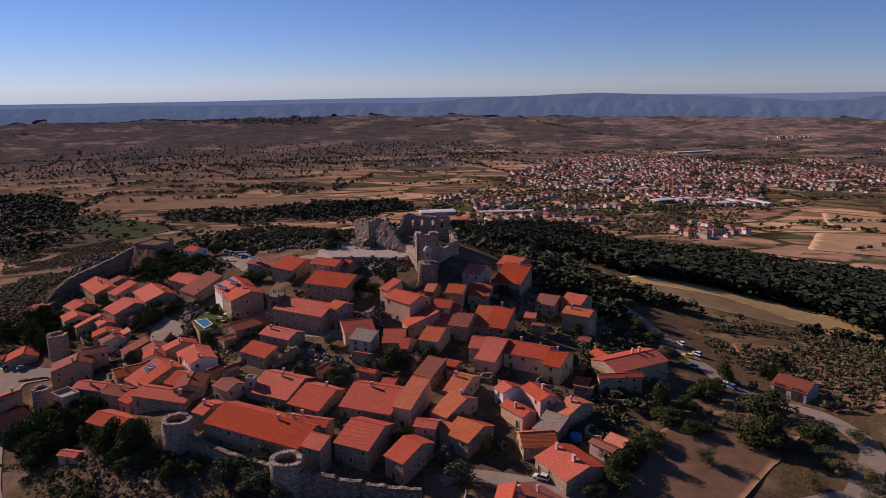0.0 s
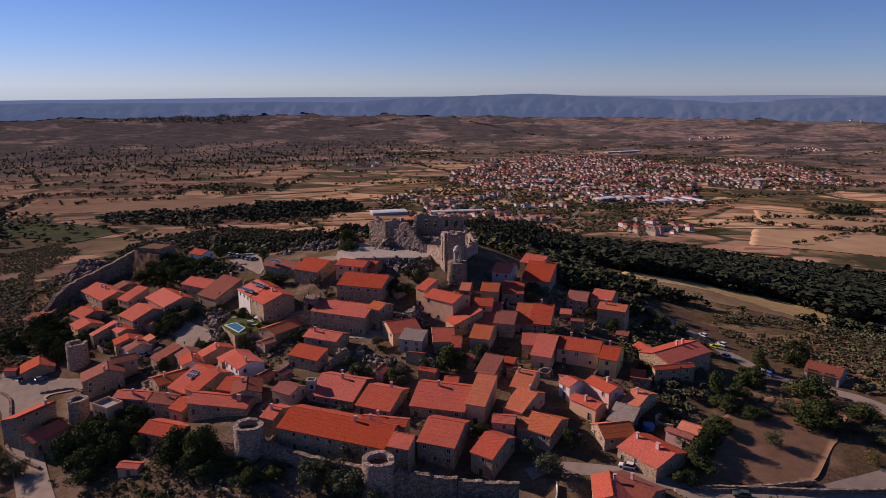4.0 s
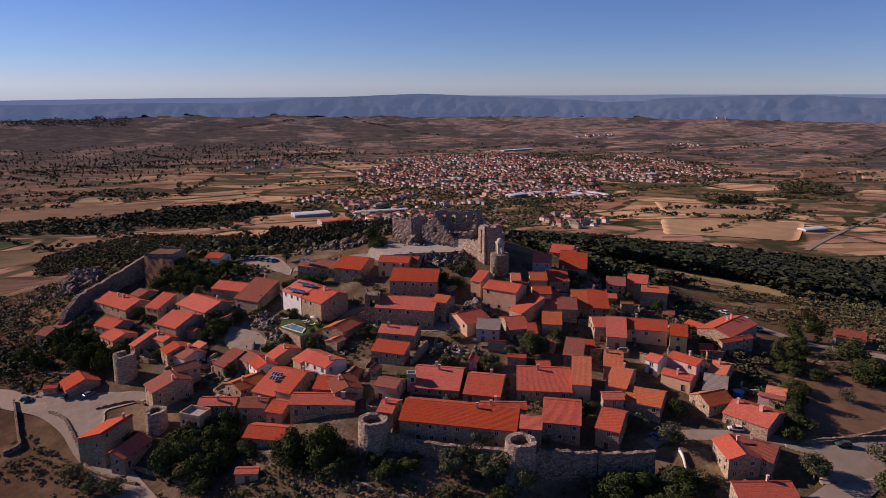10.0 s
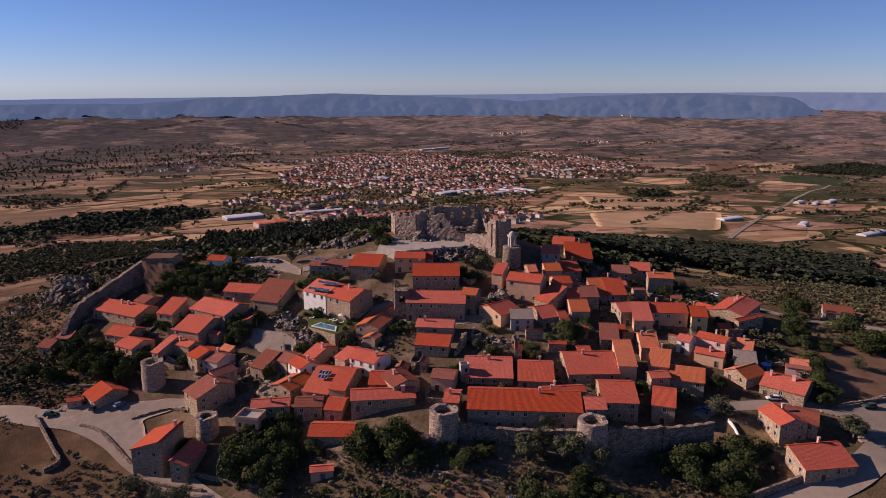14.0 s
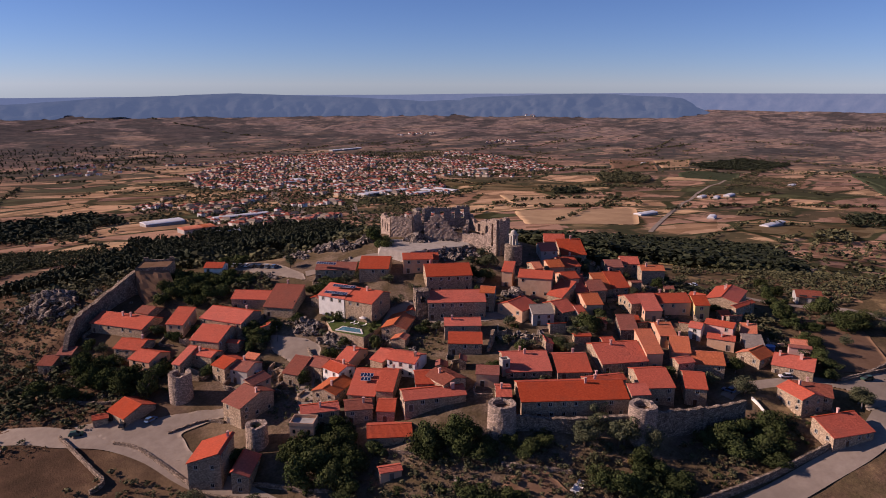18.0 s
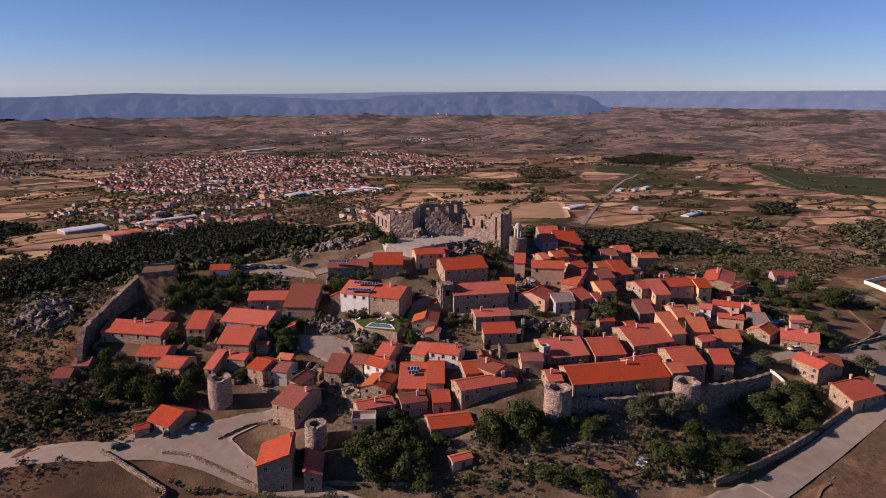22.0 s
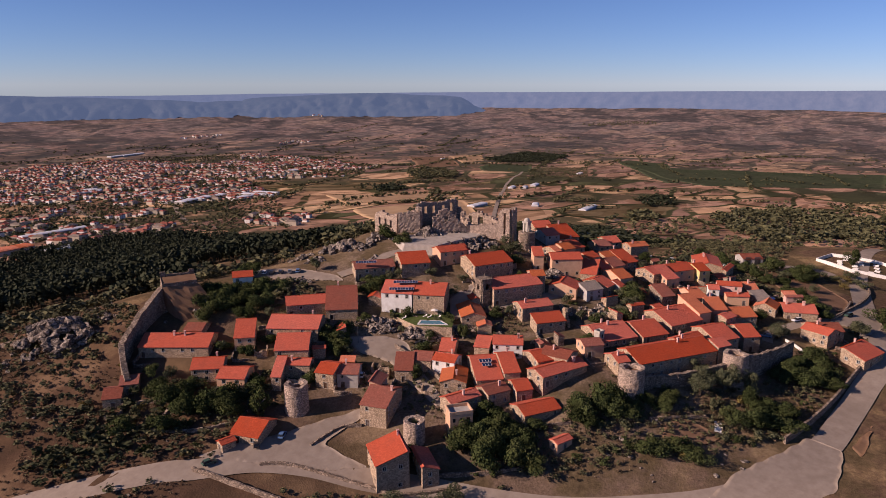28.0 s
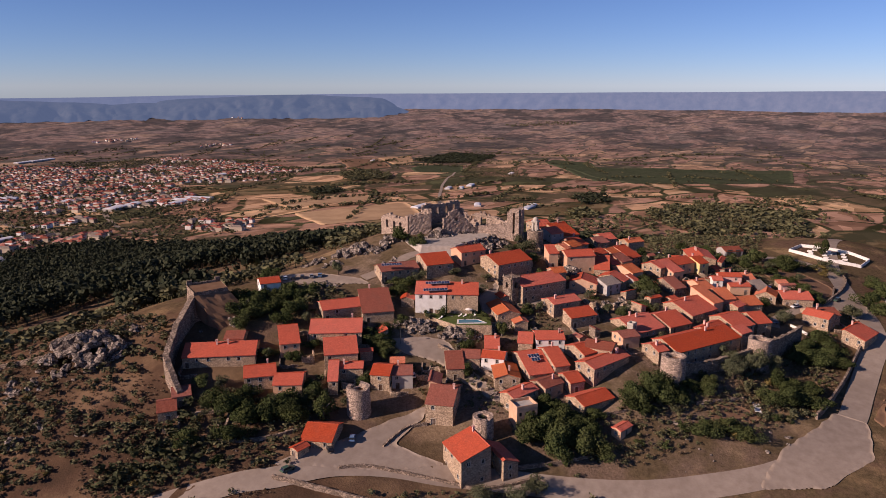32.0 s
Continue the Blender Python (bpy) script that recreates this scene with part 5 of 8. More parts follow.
ribbon("road", ((-175, 62), *((-131.1, 31.3), (-119.4, 20.8), (-106.8, 11.0)), *((-97.0, -1.8), (-90.0, -15.9), (-81.5, -29.9)), (-64, -60), (-48, -79), (-31, -94), (-10, -104), (12, -108), (34, -109), (56, -110), (79, -111), (98, -107), (115, -100), (133, -95), (157, -89)), 8.5, M_ROAD, 0.22, "worn pale asphalt road curving below the town wall")
ribbon("road", ((157, -89), (172, -70), (170, -52), (160, -41), (152, -30), (150, -12), (148, 5), (146, 20), (142, 40), (134, 60)), 6.0, M_ROAD, 0.24, "narrow pale asphalt road along the hillside")
ribbon("road", ((157, -89), (185, -84), (230, -80), (300, -90)), 7.0, M_ROAD, 0.20, "pale asphalt road to the white walled yard")
draped("plaza", ((-117.0, 26.2), (-94.4, 15.3), (-83.7, 11.6), (-67.2, 4.5), (-75.1, 2.7), (-89.3, 3.7), (-85.6, -14.7), (-99.1, -1.7), (-110.2, 14.7)), M_ROAD, 0.26, 1.0, "pale dusty parking place beside the road", "yard")
draped("plaza", ((-42, -90), (-22, -92), (-2, -99), (14, -103), (14, -113), (-10, -116), (-32, -106)), M_ROAD, 0.27, 1.0, "pale asphalt widening at the foot of the hill", "yard")
draped("plaza", ((93, -88), (100, -97), (92, -104), (112, -106), (128, -98), (122, -93), (110, -92)), M_ROAD, 0.28, 1.0, "pale dusty widening of the road", "yard")
ribbon("street", ((100, -90), (88, -83), (80, -79), (68, -75), (62, -76)), 4.0, M_ROAD, 0.25, "narrow paved village street", "street")
draped("street", ((-50.0, 36.8), (-41.8, 30.7), (-35.8, 19.4), (-41.4, 8.7), (-54.0, -14.9), (-56.5, -12.3), (-47.7, 16.2), (-51.1, 26.8)), M_ROAD, 0.22, 1.0, "pale stony village lane between the houses", "street")
draped("street", ((-5.6, 24.9), (10.7, 25.0), (-3.3, 16.7), (-9.2, 12.0), (-16.1, 14.6)), M_ROAD, 0.22, 1.0, "paved lane beside the church", "street")
draped("street", ((-2, 12), (8, 0), (20, -4), (34, -8), (36, -4), (22, 2), (9, 6)), M_ROAD, 0.22, 1.0, "paved lane beside the church", "street")
draped("car_park", ((-36.0, 114.1), (-26.9, 87.6), (-23.5, 69.7), (-24.9, 64.0), (-31.2, 75.0), (-46.2, 96.9)), M_ROAD, 0.25, 1.0, "gravel car park on the hilltop", "yard")
ribbon("road", (*((-22.8, 70.5), (-12.6, 67.7)), (2, 66), (9, 63)), 5.0, M_ROAD, 0.25, "gravel track to the castle terrace")
ribbon("track", ((-131.0, 148.7), (-113.5, 144.3), (-72.7, 190.6), (-51.6, 204.7)), 4.0, M_EARTH, 0.25, "pale earth track on the slope", "track")
draped("field", ((118.4, -63.7), (141.8, -49.7), (168.0, -52.7), (152.9, -67.4), (129.4, -90.9), (116.6, -91.2), (102.7, -86.9)), M_EARTH, 0.2, 1.5, "bare ploughed reddish-brown plot", "field")
draped("field", ((173.6, 23.5), (196.3, 20.3), (200.8, -29.8), (187.6, -50.7), (181.9, -8.4), (169.0, -6.9)), M_EARTH, 0.2, 1.5, "bare reddish-brown terraced plot", "field")
draped("field", ((150, 112), (214, 134), (246, 102), (290, 88), (332, 84), (335, 125), (314, 146), (268, 163), (226, 188), (180, 165)), surface("dry_grass", (0.29, 0.195, 0.08), (0.48, 0.34, 0.155), 0.3, bump=0.3, stain=(0.3, 0.2, 0.09)), 0.25, 3.0, "strip of bleached dry grass beside the pine wood", "field")
draped("field", ((-15.9, -69.4), (-8.2, -73.8), (-7.3, -84.2), (-14.4, -82.2), (-22.8, -72.0)), M_EARTH, 0.2, 1.0, "bare earth plot below the town wall", "field")
draped("field", ((17.6, -114.0), (39.6, -116.6), (13.7, -117.8)), M_EARTH, 0.2, 1.0, "bare orange earth at the roadside", "field")
low_wall(((-106.6, 9.2), (-101.3, 3.6), (-96.7, -6.1), (-91.4, -18.9), (-87.4, -27.0), (-74.2, -37.6)), 0.9, 0.9, "low pale stone wall along the road bend")
low_wall(((-120.3, 21.2), (-113.4, -0.4), (-111.3, -7.3), (-115.1, -10.0)), 1.4, 0.7, "curved dry-stone wall of a roadside plot")
low_wall(((-78.5, -28.2), (-72.5, -33.1), (-64.0, -41.2), (-54.3, -48.7)), 1.0, 0.7, "mossy dry-stone garden wall along the road")
low_wall(((5, -98.5), (20, -101), (40, -103.5), (57, -105), (72, -106.5)), 2.2, 0.8, "long stone retaining wall along the road")
low_wall(((100.2, -89.9), (127.4, -93.7), (150.7, -94.0), (161.0, -91.9)), 1.2, 0.7, "dry-stone wall round a field")
low_wall(((99.1, -89.2), (107.5, -91.5), (129.7, -90.5)), 1.0, 0.8, "tumbled dry-stone field wall")
low_wall(((-26.9, 39.7), (-25.2, 35.4), (-24.4, 22.9), (-24.2, 16.0)), 1.8, 0.8, "pale stone terrace wall of the garden")
low_wall(((-40.9, 20.1), (-42.4, 7.7), (-45.9, -10.4)), 1.6, 0.6, "stone wall along the lane")
low_wall(((-48.3, -7.6), (-51.0, -14.7), (-53.9, -20.5)), 1.6, 0.6, "stone wall along the lane")
low_wall(((-91.8, 5.1), (-81.3, 4.6), (-76.0, 0.3)), 0.8, 0.7, "low stone kerb wall beside the parking place")
low_wall(((-44.5, -40.3), (-35.6, -48.6)), 1.2, 0.4, "pale garden wall")
low_wall(((-131.5, 59.4), (-123.0, 51.6), (-112.9, 36.9), (-100.8, 28.7)), 0.9, 1.0, "broken dry-stone terrace wall on the slope")
low_wall(((-116.5, 60.6), (-109.4, 52.7), (-114.1, 47.9)), 1.0, 0.8, "broken dry-stone terrace wall on the slope")
low_wall(((-17.7, -65.7), (-2.5, -77.4)), 0.9, 0.9, "low dry-stone terrace wall among scrub")
low_wall(((-431, 552), (-364, 526), (-107.1, 104.6)), 1.5, 1.2, "low dry-stone wall among boulders")


# ---- trees, bushes, woods ----
green_rng = np.random.default_rng(5)


def leaf_cloud(rng, count, rx, rz, size, lobes, lift=0.0):
    """Small bent leaf sprays scattered over several lobes: uneven outline with gaps."""
    cen = rng.normal(size=(lobes, 3)) * np.array([rx * 0.42, rx * 0.42, rz * 0.34])
    rad = rng.uniform(0.42, 0.72, lobes)
    which = rng.integers(0, lobes, count)
    d = rng.normal(size=(count, 3))
    d /= np.linalg.norm(d, axis=1)[:, None]
    shell = rng.uniform(0.62, 1.05, count)[:, None]
    p = cen[which] + d * shell * rad[which][:, None] * np.array([rx, rx, rz])
    p[:, 2] += lift
    a = np.cross(d, rng.normal(size=(count, 3)))
    a /= np.linalg.norm(a, axis=1)[:, None] + 1e-6
    b = np.cross(d, a) + d * 0.35
    s = size * rng.uniform(0.6, 1.35, count)[:, None]
    quad = np.stack([p - a * s - b * s * 0.6, p + a * s * 0.8 - b * s * 0.5, p + a * s * 0.9 + b * s, p - a * s * 0.7 + b * s * 0.8 + d * s * 0.3], 1)
    return quad.reshape(-1, 3), np.arange(count * 4).reshape(-1, 4)


def leafy(name, rng, count, rx, rz, size, lobes, lift, mat):
    v, f = leaf_cloud(rng, count, rx, rz, size, lobes, lift)
    me = bpy.data.meshes.new(name)
    me.from_pydata(v.tolist(), [], f.tolist())
    me.materials.append(mat)
    return me


def trunk_mesh(height, radius, seed):
    rng = random.Random(seed)
    bm = bmesh.new()

    def limb(p, q, r0, r1):
        axis_v = (q - p)
        m = axis_v.to_track_quat("Z", "Y").to_matrix()
        ring = [[bm.verts.new(c + m @ Vector((r * math.cos(w * math.pi / 3), r * math.sin(w * math.pi / 3), 0))) for w in range(6)] for c, r in ((p, r0), ((p + q) / 2 + Vector((rng.uniform(-1, 1), rng.uniform(-1, 1), 0)) * r0, (r0 + r1) / 2), (q, r1))]
        for a, b in zip(ring, ring[1:]):
            for k in range(6):
                bm.faces.new((a[k], a[(k + 1) % 6], b[(k + 1) % 6], b[k]))

    fork = Vector((rng.uniform(-0.1, 0.1), rng.uniform(-0.1, 0.1), height * 0.5))
    limb(Vector((0, 0, -0.6)), fork, radius, radius * 0.7)
    for k in range(5):
        w = k * 1.26 + rng.uniform(-0.3, 0.3)
        limb(fork, Vector((math.cos(w) * height * 0.3, math.sin(w) * height * 0.3, height * rng.uniform(0.7, 0.95))), radius * 0.5, radius * 0.12)
    me = bpy.data.meshes.new("trunk")
    bm.to_mesh(me)
    bm.free()
    me.materials.append(M_BARK)
    return me


TREE_KINDS = {}
for kind, mat, n_leaf, leaf in (("oak", "oak", 2400, 0.20), ("olive", "olive", 2000, 0.18), ("dry", "dry", 1500, 0.17), ("yellow", "yellow", 1500, 0.18)):
    TREE_KINDS[kind] = [(trunk_mesh(0.75, 0.05, 10 * k + len(kind)), leafy("crown", green_rng, n_leaf, 0.56, 0.46, leaf * 0.15, 9, 0.62, M_LEAF[mat])) for k in range(4)]
ME_BUSH = {k: [leafy("bush", green_rng, 480, 0.75, 0.6, 0.07, 7, 0.35, M_LEAF[k]) for _ in range(4)] for k in ("oak", "olive", "dry")}
TREE_WORD = {"oak": "dark green broad-crowned tree with dense leaves", "olive": "grey-green olive tree with an airy crown", "dry": "half-dry brownish tree with thin leaves", "yellow": "yellow-green tree with a light crown"}
plant_rng = random.Random(99)


def tree(x, y, height, spread, kind="oak"):
    for hx, hy, c, s, ln, f, b in FOOTPRINTS:
        if abs(c * (x - hx) + s * (y - hy)) < ln / 2 + 0.6 and -f - 0.6 < -s * (x - hx) + c * (y - hy) < b + 0.6:
            return None
    tm, cm = plant_rng.choice(TREE_KINDS[kind])
    t = thing_at("tree", x, y, ground_z(x, y), TREE_WORD[kind], "tree", "hillside trees")
    t.rotation_euler = (0, 0, plant_rng.uniform(0, 6.28))
    for nm, me in (("trunk", tm), ("crown", cm)):
        o = new(nm, me)
        o.parent = t
        o.scale = (spread / 0.62, spread / 0.62, height / 1.12) if nm == "crown" else (height, height, height)
    return t


def trees(points, height, spread, kind="oak"):
    for px, py in points:
        tree(px, py, height * plant_rng.uniform(0.85, 1.15), spread * plant_rng.uniform(0.85, 1.15), kind)


trees(((-93.6, 26.7),), 11, 3.4)
trees(((-99.7, 31.8), (-104.8, 37.7), (-109.0, 43.5), (-110.4, 51.0), (-100.1, 37.2)), 7.5, 4.6)
trees(((-72.6, 88.4), (-70.4, 80.4), (-64.5, 80.0), (-57.0, 85.2), (-64.4, 93.5), (-53.0, 79.7), (-61.8, 72.9), (-56.5, 71.2), (-80.3, 79.9), (-46.3, 77.7)), 5.5, 3.8)
trees(((-54.0, 35.4), (-54.3, 41.1), (-47.8, 39.3)), 5.5, 4.0)
trees(((-25.5, 82.6),), 5.0, 3.0, "olive")
trees(((21.1, 186.9),), 6, 3.0, "yellow")
trees(((-19.2, 55.6), (-26.4, 52.9), (-33.1, 49.0), (-21.3, 50.1)), 4.5, 3.4)
trees(((42.3, 29.0),), 10, 6.0, "olive")
trees(((31.9, 24.6), (36.3, 21.7)), 6, 3.5)
trees(((13.6, 67.8), (14.5, 77.7)), 7, 4.5)
trees(((46.6, -29.3), (48.1, -25.3)), 6.5, 4.4)
trees(((22.9, 28.5), (-24.6, 45.2)), 3.5, 2.4)
trees(((-33.4, -50.8),), 6.5, 4.6)
trees(((-25.5, -56.0),), 8.5, 4.8)
trees(((6.8, -70.9), (15.9, -68.2)), 6.5, 3.8, "olive")
trees(((17.8, -77.2),), 8, 4.6, "olive")
trees(((-21.6, 4.6),), 6, 2.2)
trees(((-45.4, 6.3),), 5, 2.6)
trees(((146.5, -66.9),), 7.5, 5.2)
trees(((157.6, -76.0), (172.2, -82.4), (164.3, -86.4), (161.4, -90.3)), 4, 3.6, "olive")
trees(((114.7, -106.5), (151.2, -107.0), (107.4, -111.2), (133.7, -111.9)), 8, 5.0)
trees(((193.1, -79.5),), 9, 4.0)
trees(((94.5, -99.7),), 5, 3.6, "olive")
trees(((43.5, -89.0), (44.3, -94.8), (50.3, -101.7), (56.9, -97.1)), 5, 4.0)
trees(((18.0, -88.9), (19.5, -94.5), (13.3, -97.6), (12.0, -93.4)), 5, 4.6)
trees(((-23.8, -82.8), (-23.1, -77.3), (-30.1, -72.2)), 5.5, 4.0)
trees(((145.3, -67.3),), 9.5, 6.6)
trees(((160.5, -65.1),), 5, 4.6)
trees(((164.7, -81.7), (159.3, -78.0), (148.8, -83.8)), 4, 3.2, "dry")
trees(((123.5, -57.4), (131.2, -50.4), (138.2, -42.3), (115.7, -68.2), (110.3, -72.2), (128.6, -62.5), (106.1, -78.0), (144.5, -34.6)), 4.5, 3.6)
trees(((131.9, 33.8), (136.6, 17.6), (141.0, 10.8), (136.9, -12.1)), 4.5, 3.6, "olive")
trees(((67.6, -78.6),), 6, 4.6, "olive")
trees(((93.1, -100.5),), 6.5, 4.6, "olive")
trees(((97.6, -87.7), (103.0, -83.8), (109.6, -75.9), (102.2, -80.7)), 5.0, 3.4)
trees(((42.6, -30.3), (49.9, -28.8), (55.3, -26.5), (39.3, -28.9)), 4.0, 3.2, "olive")
trees(((28.3, -27.5), (32.0, -31.0)), 4, 3.0, "olive")
trees(((-65.0, -39.5), (-58.4, -44.2), (-52.1, -43.5), (-44.2, -49.4), (-53.9, -34.5)), 8.5, 4.6)
trees(((-117.5, 41.3), (-126.1, 50.6), (-97.3, 38.6)), 6, 4.4)
trees(((-74.2, -26.4), (-60.4, -38.1), (-54.9, -34.9), (-85.2, -11.1)), 7, 5.0)
trees(((-48.6, 101.2), (-41.0, 105.4), (-51.4, 84.2), (-67.1, 84.9), (-75.5, 96.1)), 7, 4.6)

trees(((-76.8, -18.7), (-62.3, -27.8), (-44.5, -41.5), (-31.0, -52.0), (-44.8, -51.0), (-55.8, -49.4), (-20.7, -61.1), (-9.1, -67.4)), 5, 3.8)
trees(((140.9, -60.0), (154.3, -69.9), (171.7, -64.8), (127.5, -75.9)), 3.5, 3.0, "olive")

# garden and yard trees between the houses
trees(((-84.9, 60.6), (-56.5, 43.2), (-57.3, 33.7), (-70.8, 94.7), (-60.6, 83.1), (-66.9, 82.4), (-10.8, 54.6), (-4.3, 45.6), (-23.3, 36.9), (-29.6, 13.8), (-3.2, 3.9), (41.1, 32.6), (28.5, -6.5), (44.2, -16.9), (50.4, -24.4), (58.4, -22.3), (39.4, -10.1), (18.2, -27.2), (30.6, -31.0), (85.1, 22.9), (83.2, 24.4), (108.3, 8.0), (127.5, 8.7), (84.9, -27.7), (60.3, -67.5)), 4.4, 2.9)
trees(((-81.3, 56.9), (-53.1, 34.5), (-77.2, 106.5), (-66.3, 99.6), (-73.4, 89.9), (-14.4, 59.1), (-7.8, 50.2), (1.1, 40.5), (-19.0, 36.5), (-1.1, 4.3), (37.7, 33.9), (25.0, -10.1), (39.8, -14.9), (46.1, -22.3), (54.1, -25.2), (50.6, -18.9), (15.8, -22.0), (20.3, -27.4), (30.8, -35.7), (89.1, 20.6), (104.6, 10.5), (137.7, 26.2), (78.0, -28.6), (62.9, -69.1)), 3.8, 2.6, "olive")
trees(((-106.8, 67.5), (-101.4, 52.9), (-94.2, 36.6), (-88.8, 34.7), (-80.2, 53.5), (-74.1, 26.3), (-49.4, 36.5), (-17.0, 51.9), (-25.3, 51.2), (-43.6, 1.5), (-21.4, -6.7)), 4.6, 3.2)
trees(((-103.6, 62.0), (-99.0, 42.7), (-91.8, 36.3), (-81.4, 58.6), (-61.0, 62.0), (-69.5, 28.7), (-55.2, 29.4), (-12.9, 49.8), (-23.6, 17.6), (-46.4, -7.1), (-50.0, 4.6)), 4.0, 2.8, "olive")


def taken(x, y, margin=1.0):
    for hx, hy, c, s, ln, f, b in FOOTPRINTS:
        u, v = c * (x - hx) + s * (y - hy), -s * (x - hx) + c * (y - hy)
        if abs(u) < ln / 2 + margin and -f - margin < v < b + margin:
            return True
    return any((x - rx) ** 2 + (y - ry) ** 2 < (rr + margin) ** 2 for rx, ry, rr in KEEP_CLEAR)


KEEP_CLEAR = [(p.x, p.y, 4.2) for line in (((-175, 62), *((-131.1, 31.3), (-119.4, 20.8), (-106.8, 11.0)), *((-97.0, -1.8), (-90.0, -15.9), (-81.5, -29.9)), (-64, -60), (-48, -79), (-31, -94), (-10, -104), (12, -108), (34, -109), (56, -110), (79, -111), (98, -107), (115, -100), (133, -95), (157, -89)), ((157, -89), (172, -70), (170, -52), (160, -41), (152, -30), (150, -12), (148, 5), (146, 20), (142, 40)), ((100, -90), (80, -79), (62, -76))) for p in smooth_line(line, 3.0)]
KEEP_CLEAR += [(-45, 25, 11), (-95, 12, 12), (-75, 5, 10), (110, -97, 11), (30, 58, 18), (42, 68, 26), (-35, 92, 11), (-24, 22, 7), (128, -78, 16), (18, 0, 9), (-84, -21, 9)]


def bushes(outline, count, size, kinds, margin=0.8):
    poly = list(outline)
    xs, ys = [p[0] for p in poly], [p[1] for p in poly]
    made = 0
    for _ in range(count * 12):
        px, py = plant_rng.uniform(min(xs), max(xs)), plant_rng.uniform(min(ys), max(ys))
        if not inside(np.array(px), np.array(py), poly) or taken(px, py, margin) or value_noise(px / 9, py / 9, 77) < 0.38:
            continue
        k = plant_rng.choice(kinds)
        o = new("bush", plant_rng.choice(ME_BUSH[k]))
        r = size * plant_rng.uniform(0.55, 1.4)
        o.matrix_world = Matrix.LocRotScale((px, py, ground_z(px, py) - 0.1 * r), Euler((0, 0, plant_rng.uniform(0, 6.28))), (r, r, r * plant_rng.uniform(0.75, 1.15)))
        tagged(o, {"oak": "dark green rounded bush", "olive": "grey-green scrubby bush", "dry": "straw-brown dry bush"}[k] + " on the slope", "bush", "slope bushes")
        made += 1
        if made >= count:
            break


bushes(((-8, -60), (22, -80), (66, -88), (66, -101), (20, -98), (0, -96), (-30, -76)), 45, 1.9, ("oak", "olive", "olive", "dry"))
bushes(((-66, -20), (-40, -34), (-12, -56), (-30, -76), (-52, -54), (-70, -36)), 27, 2.0, ("oak", "oak", "olive"))
bushes(((-88, 26), (-70, 30), (-100, 60), (-120, 64), (-150, 60), (-118, 28)), 36, 1.9, ("oak", "olive", "dry"))
bushes(((-118, 70), (-90, 100), (-95, 140), (-150, 150), (-175, 80)), 27, 1.6, ("dry", "olive", "oak"))
bushes(((-70, 80), (-45, 60), (-38, 78), (-48, 92), (-66, 100)), 21, 2.0, ("oak", "olive"))
bushes(((10, -30), (30, -32), (58, -30), (58, -14), (30, -8), (12, -14)), 13, 1.4, ("olive", "dry", "oak"))
bushes(((105, -66), (122, -50), (132, -20), (144, 20), (132, 40), (118, 0), (104, -40)), 27, 2.0, ("oak", "oak", "olive"))
bushes(((5, -84), (40, -92), (90, -86), (92, -94), (66, -103), (20, -99)), 36, 1.3, ("oak", "oak", "olive"))
bushes(((-14, -54), (20, -72), (64, -78), (66, -88), (22, -80), (-8, -60)), 24, 1.2, ("oak", "olive", "dry"))
bushes(((98, 40), (140, 30), (150, 70), (160, 120), (90, 130), (60, 110), (70, 90)), 30, 2.2, ("oak", "olive"))


def wood(name, outline, spacing, height, mat, seed, label, edge_noise=30, thin=0.25):
    """Past counting: one mesh of many small pines, each a bole and sprays."""
    rng = np.random.default_rng(seed)
    poly = list(outline)
    xs, ys = [p[0] for p in poly], [p[1] for p in poly]
    X, Y = np.meshgrid(np.arange(min(xs), max(xs), spacing), np.arange(min(ys), max(ys), spacing))
    X = (X + rng.uniform(-0.48, 0.48, X.shape) * spacing).ravel()
    Y = (Y + rng.uniform(-0.48, 0.48, Y.shape) * spacing).ravel()
    ok = inside(X + edge_noise * fbm(X / 40, Y / 40, 3, seed), Y + edge_noise * fbm(X / 40, Y / 40, 3, seed + 9), poly) & (value_noise(X / 26, Y / 26, seed) > thin)
    for hx, hy, c, s, ln, f, b in FOOTPRINTS:
        u, w = c * (X - hx) + s * (Y - hy), -s * (X - hx) + c * (Y - hy)
        ok &= ~((np.abs(u) < ln / 2 + 0.8) & (w > -f - 0.8) & (w < b + 0.8))
    for kx, ky, kr in KEEP_CLEAR:
        ok &= (X - kx) ** 2 + (Y - ky) ** 2 > kr * kr
    return planted(name, X[ok], Y[ok], height, mat, rng, label, 18 if spacing >= 9 else 40)


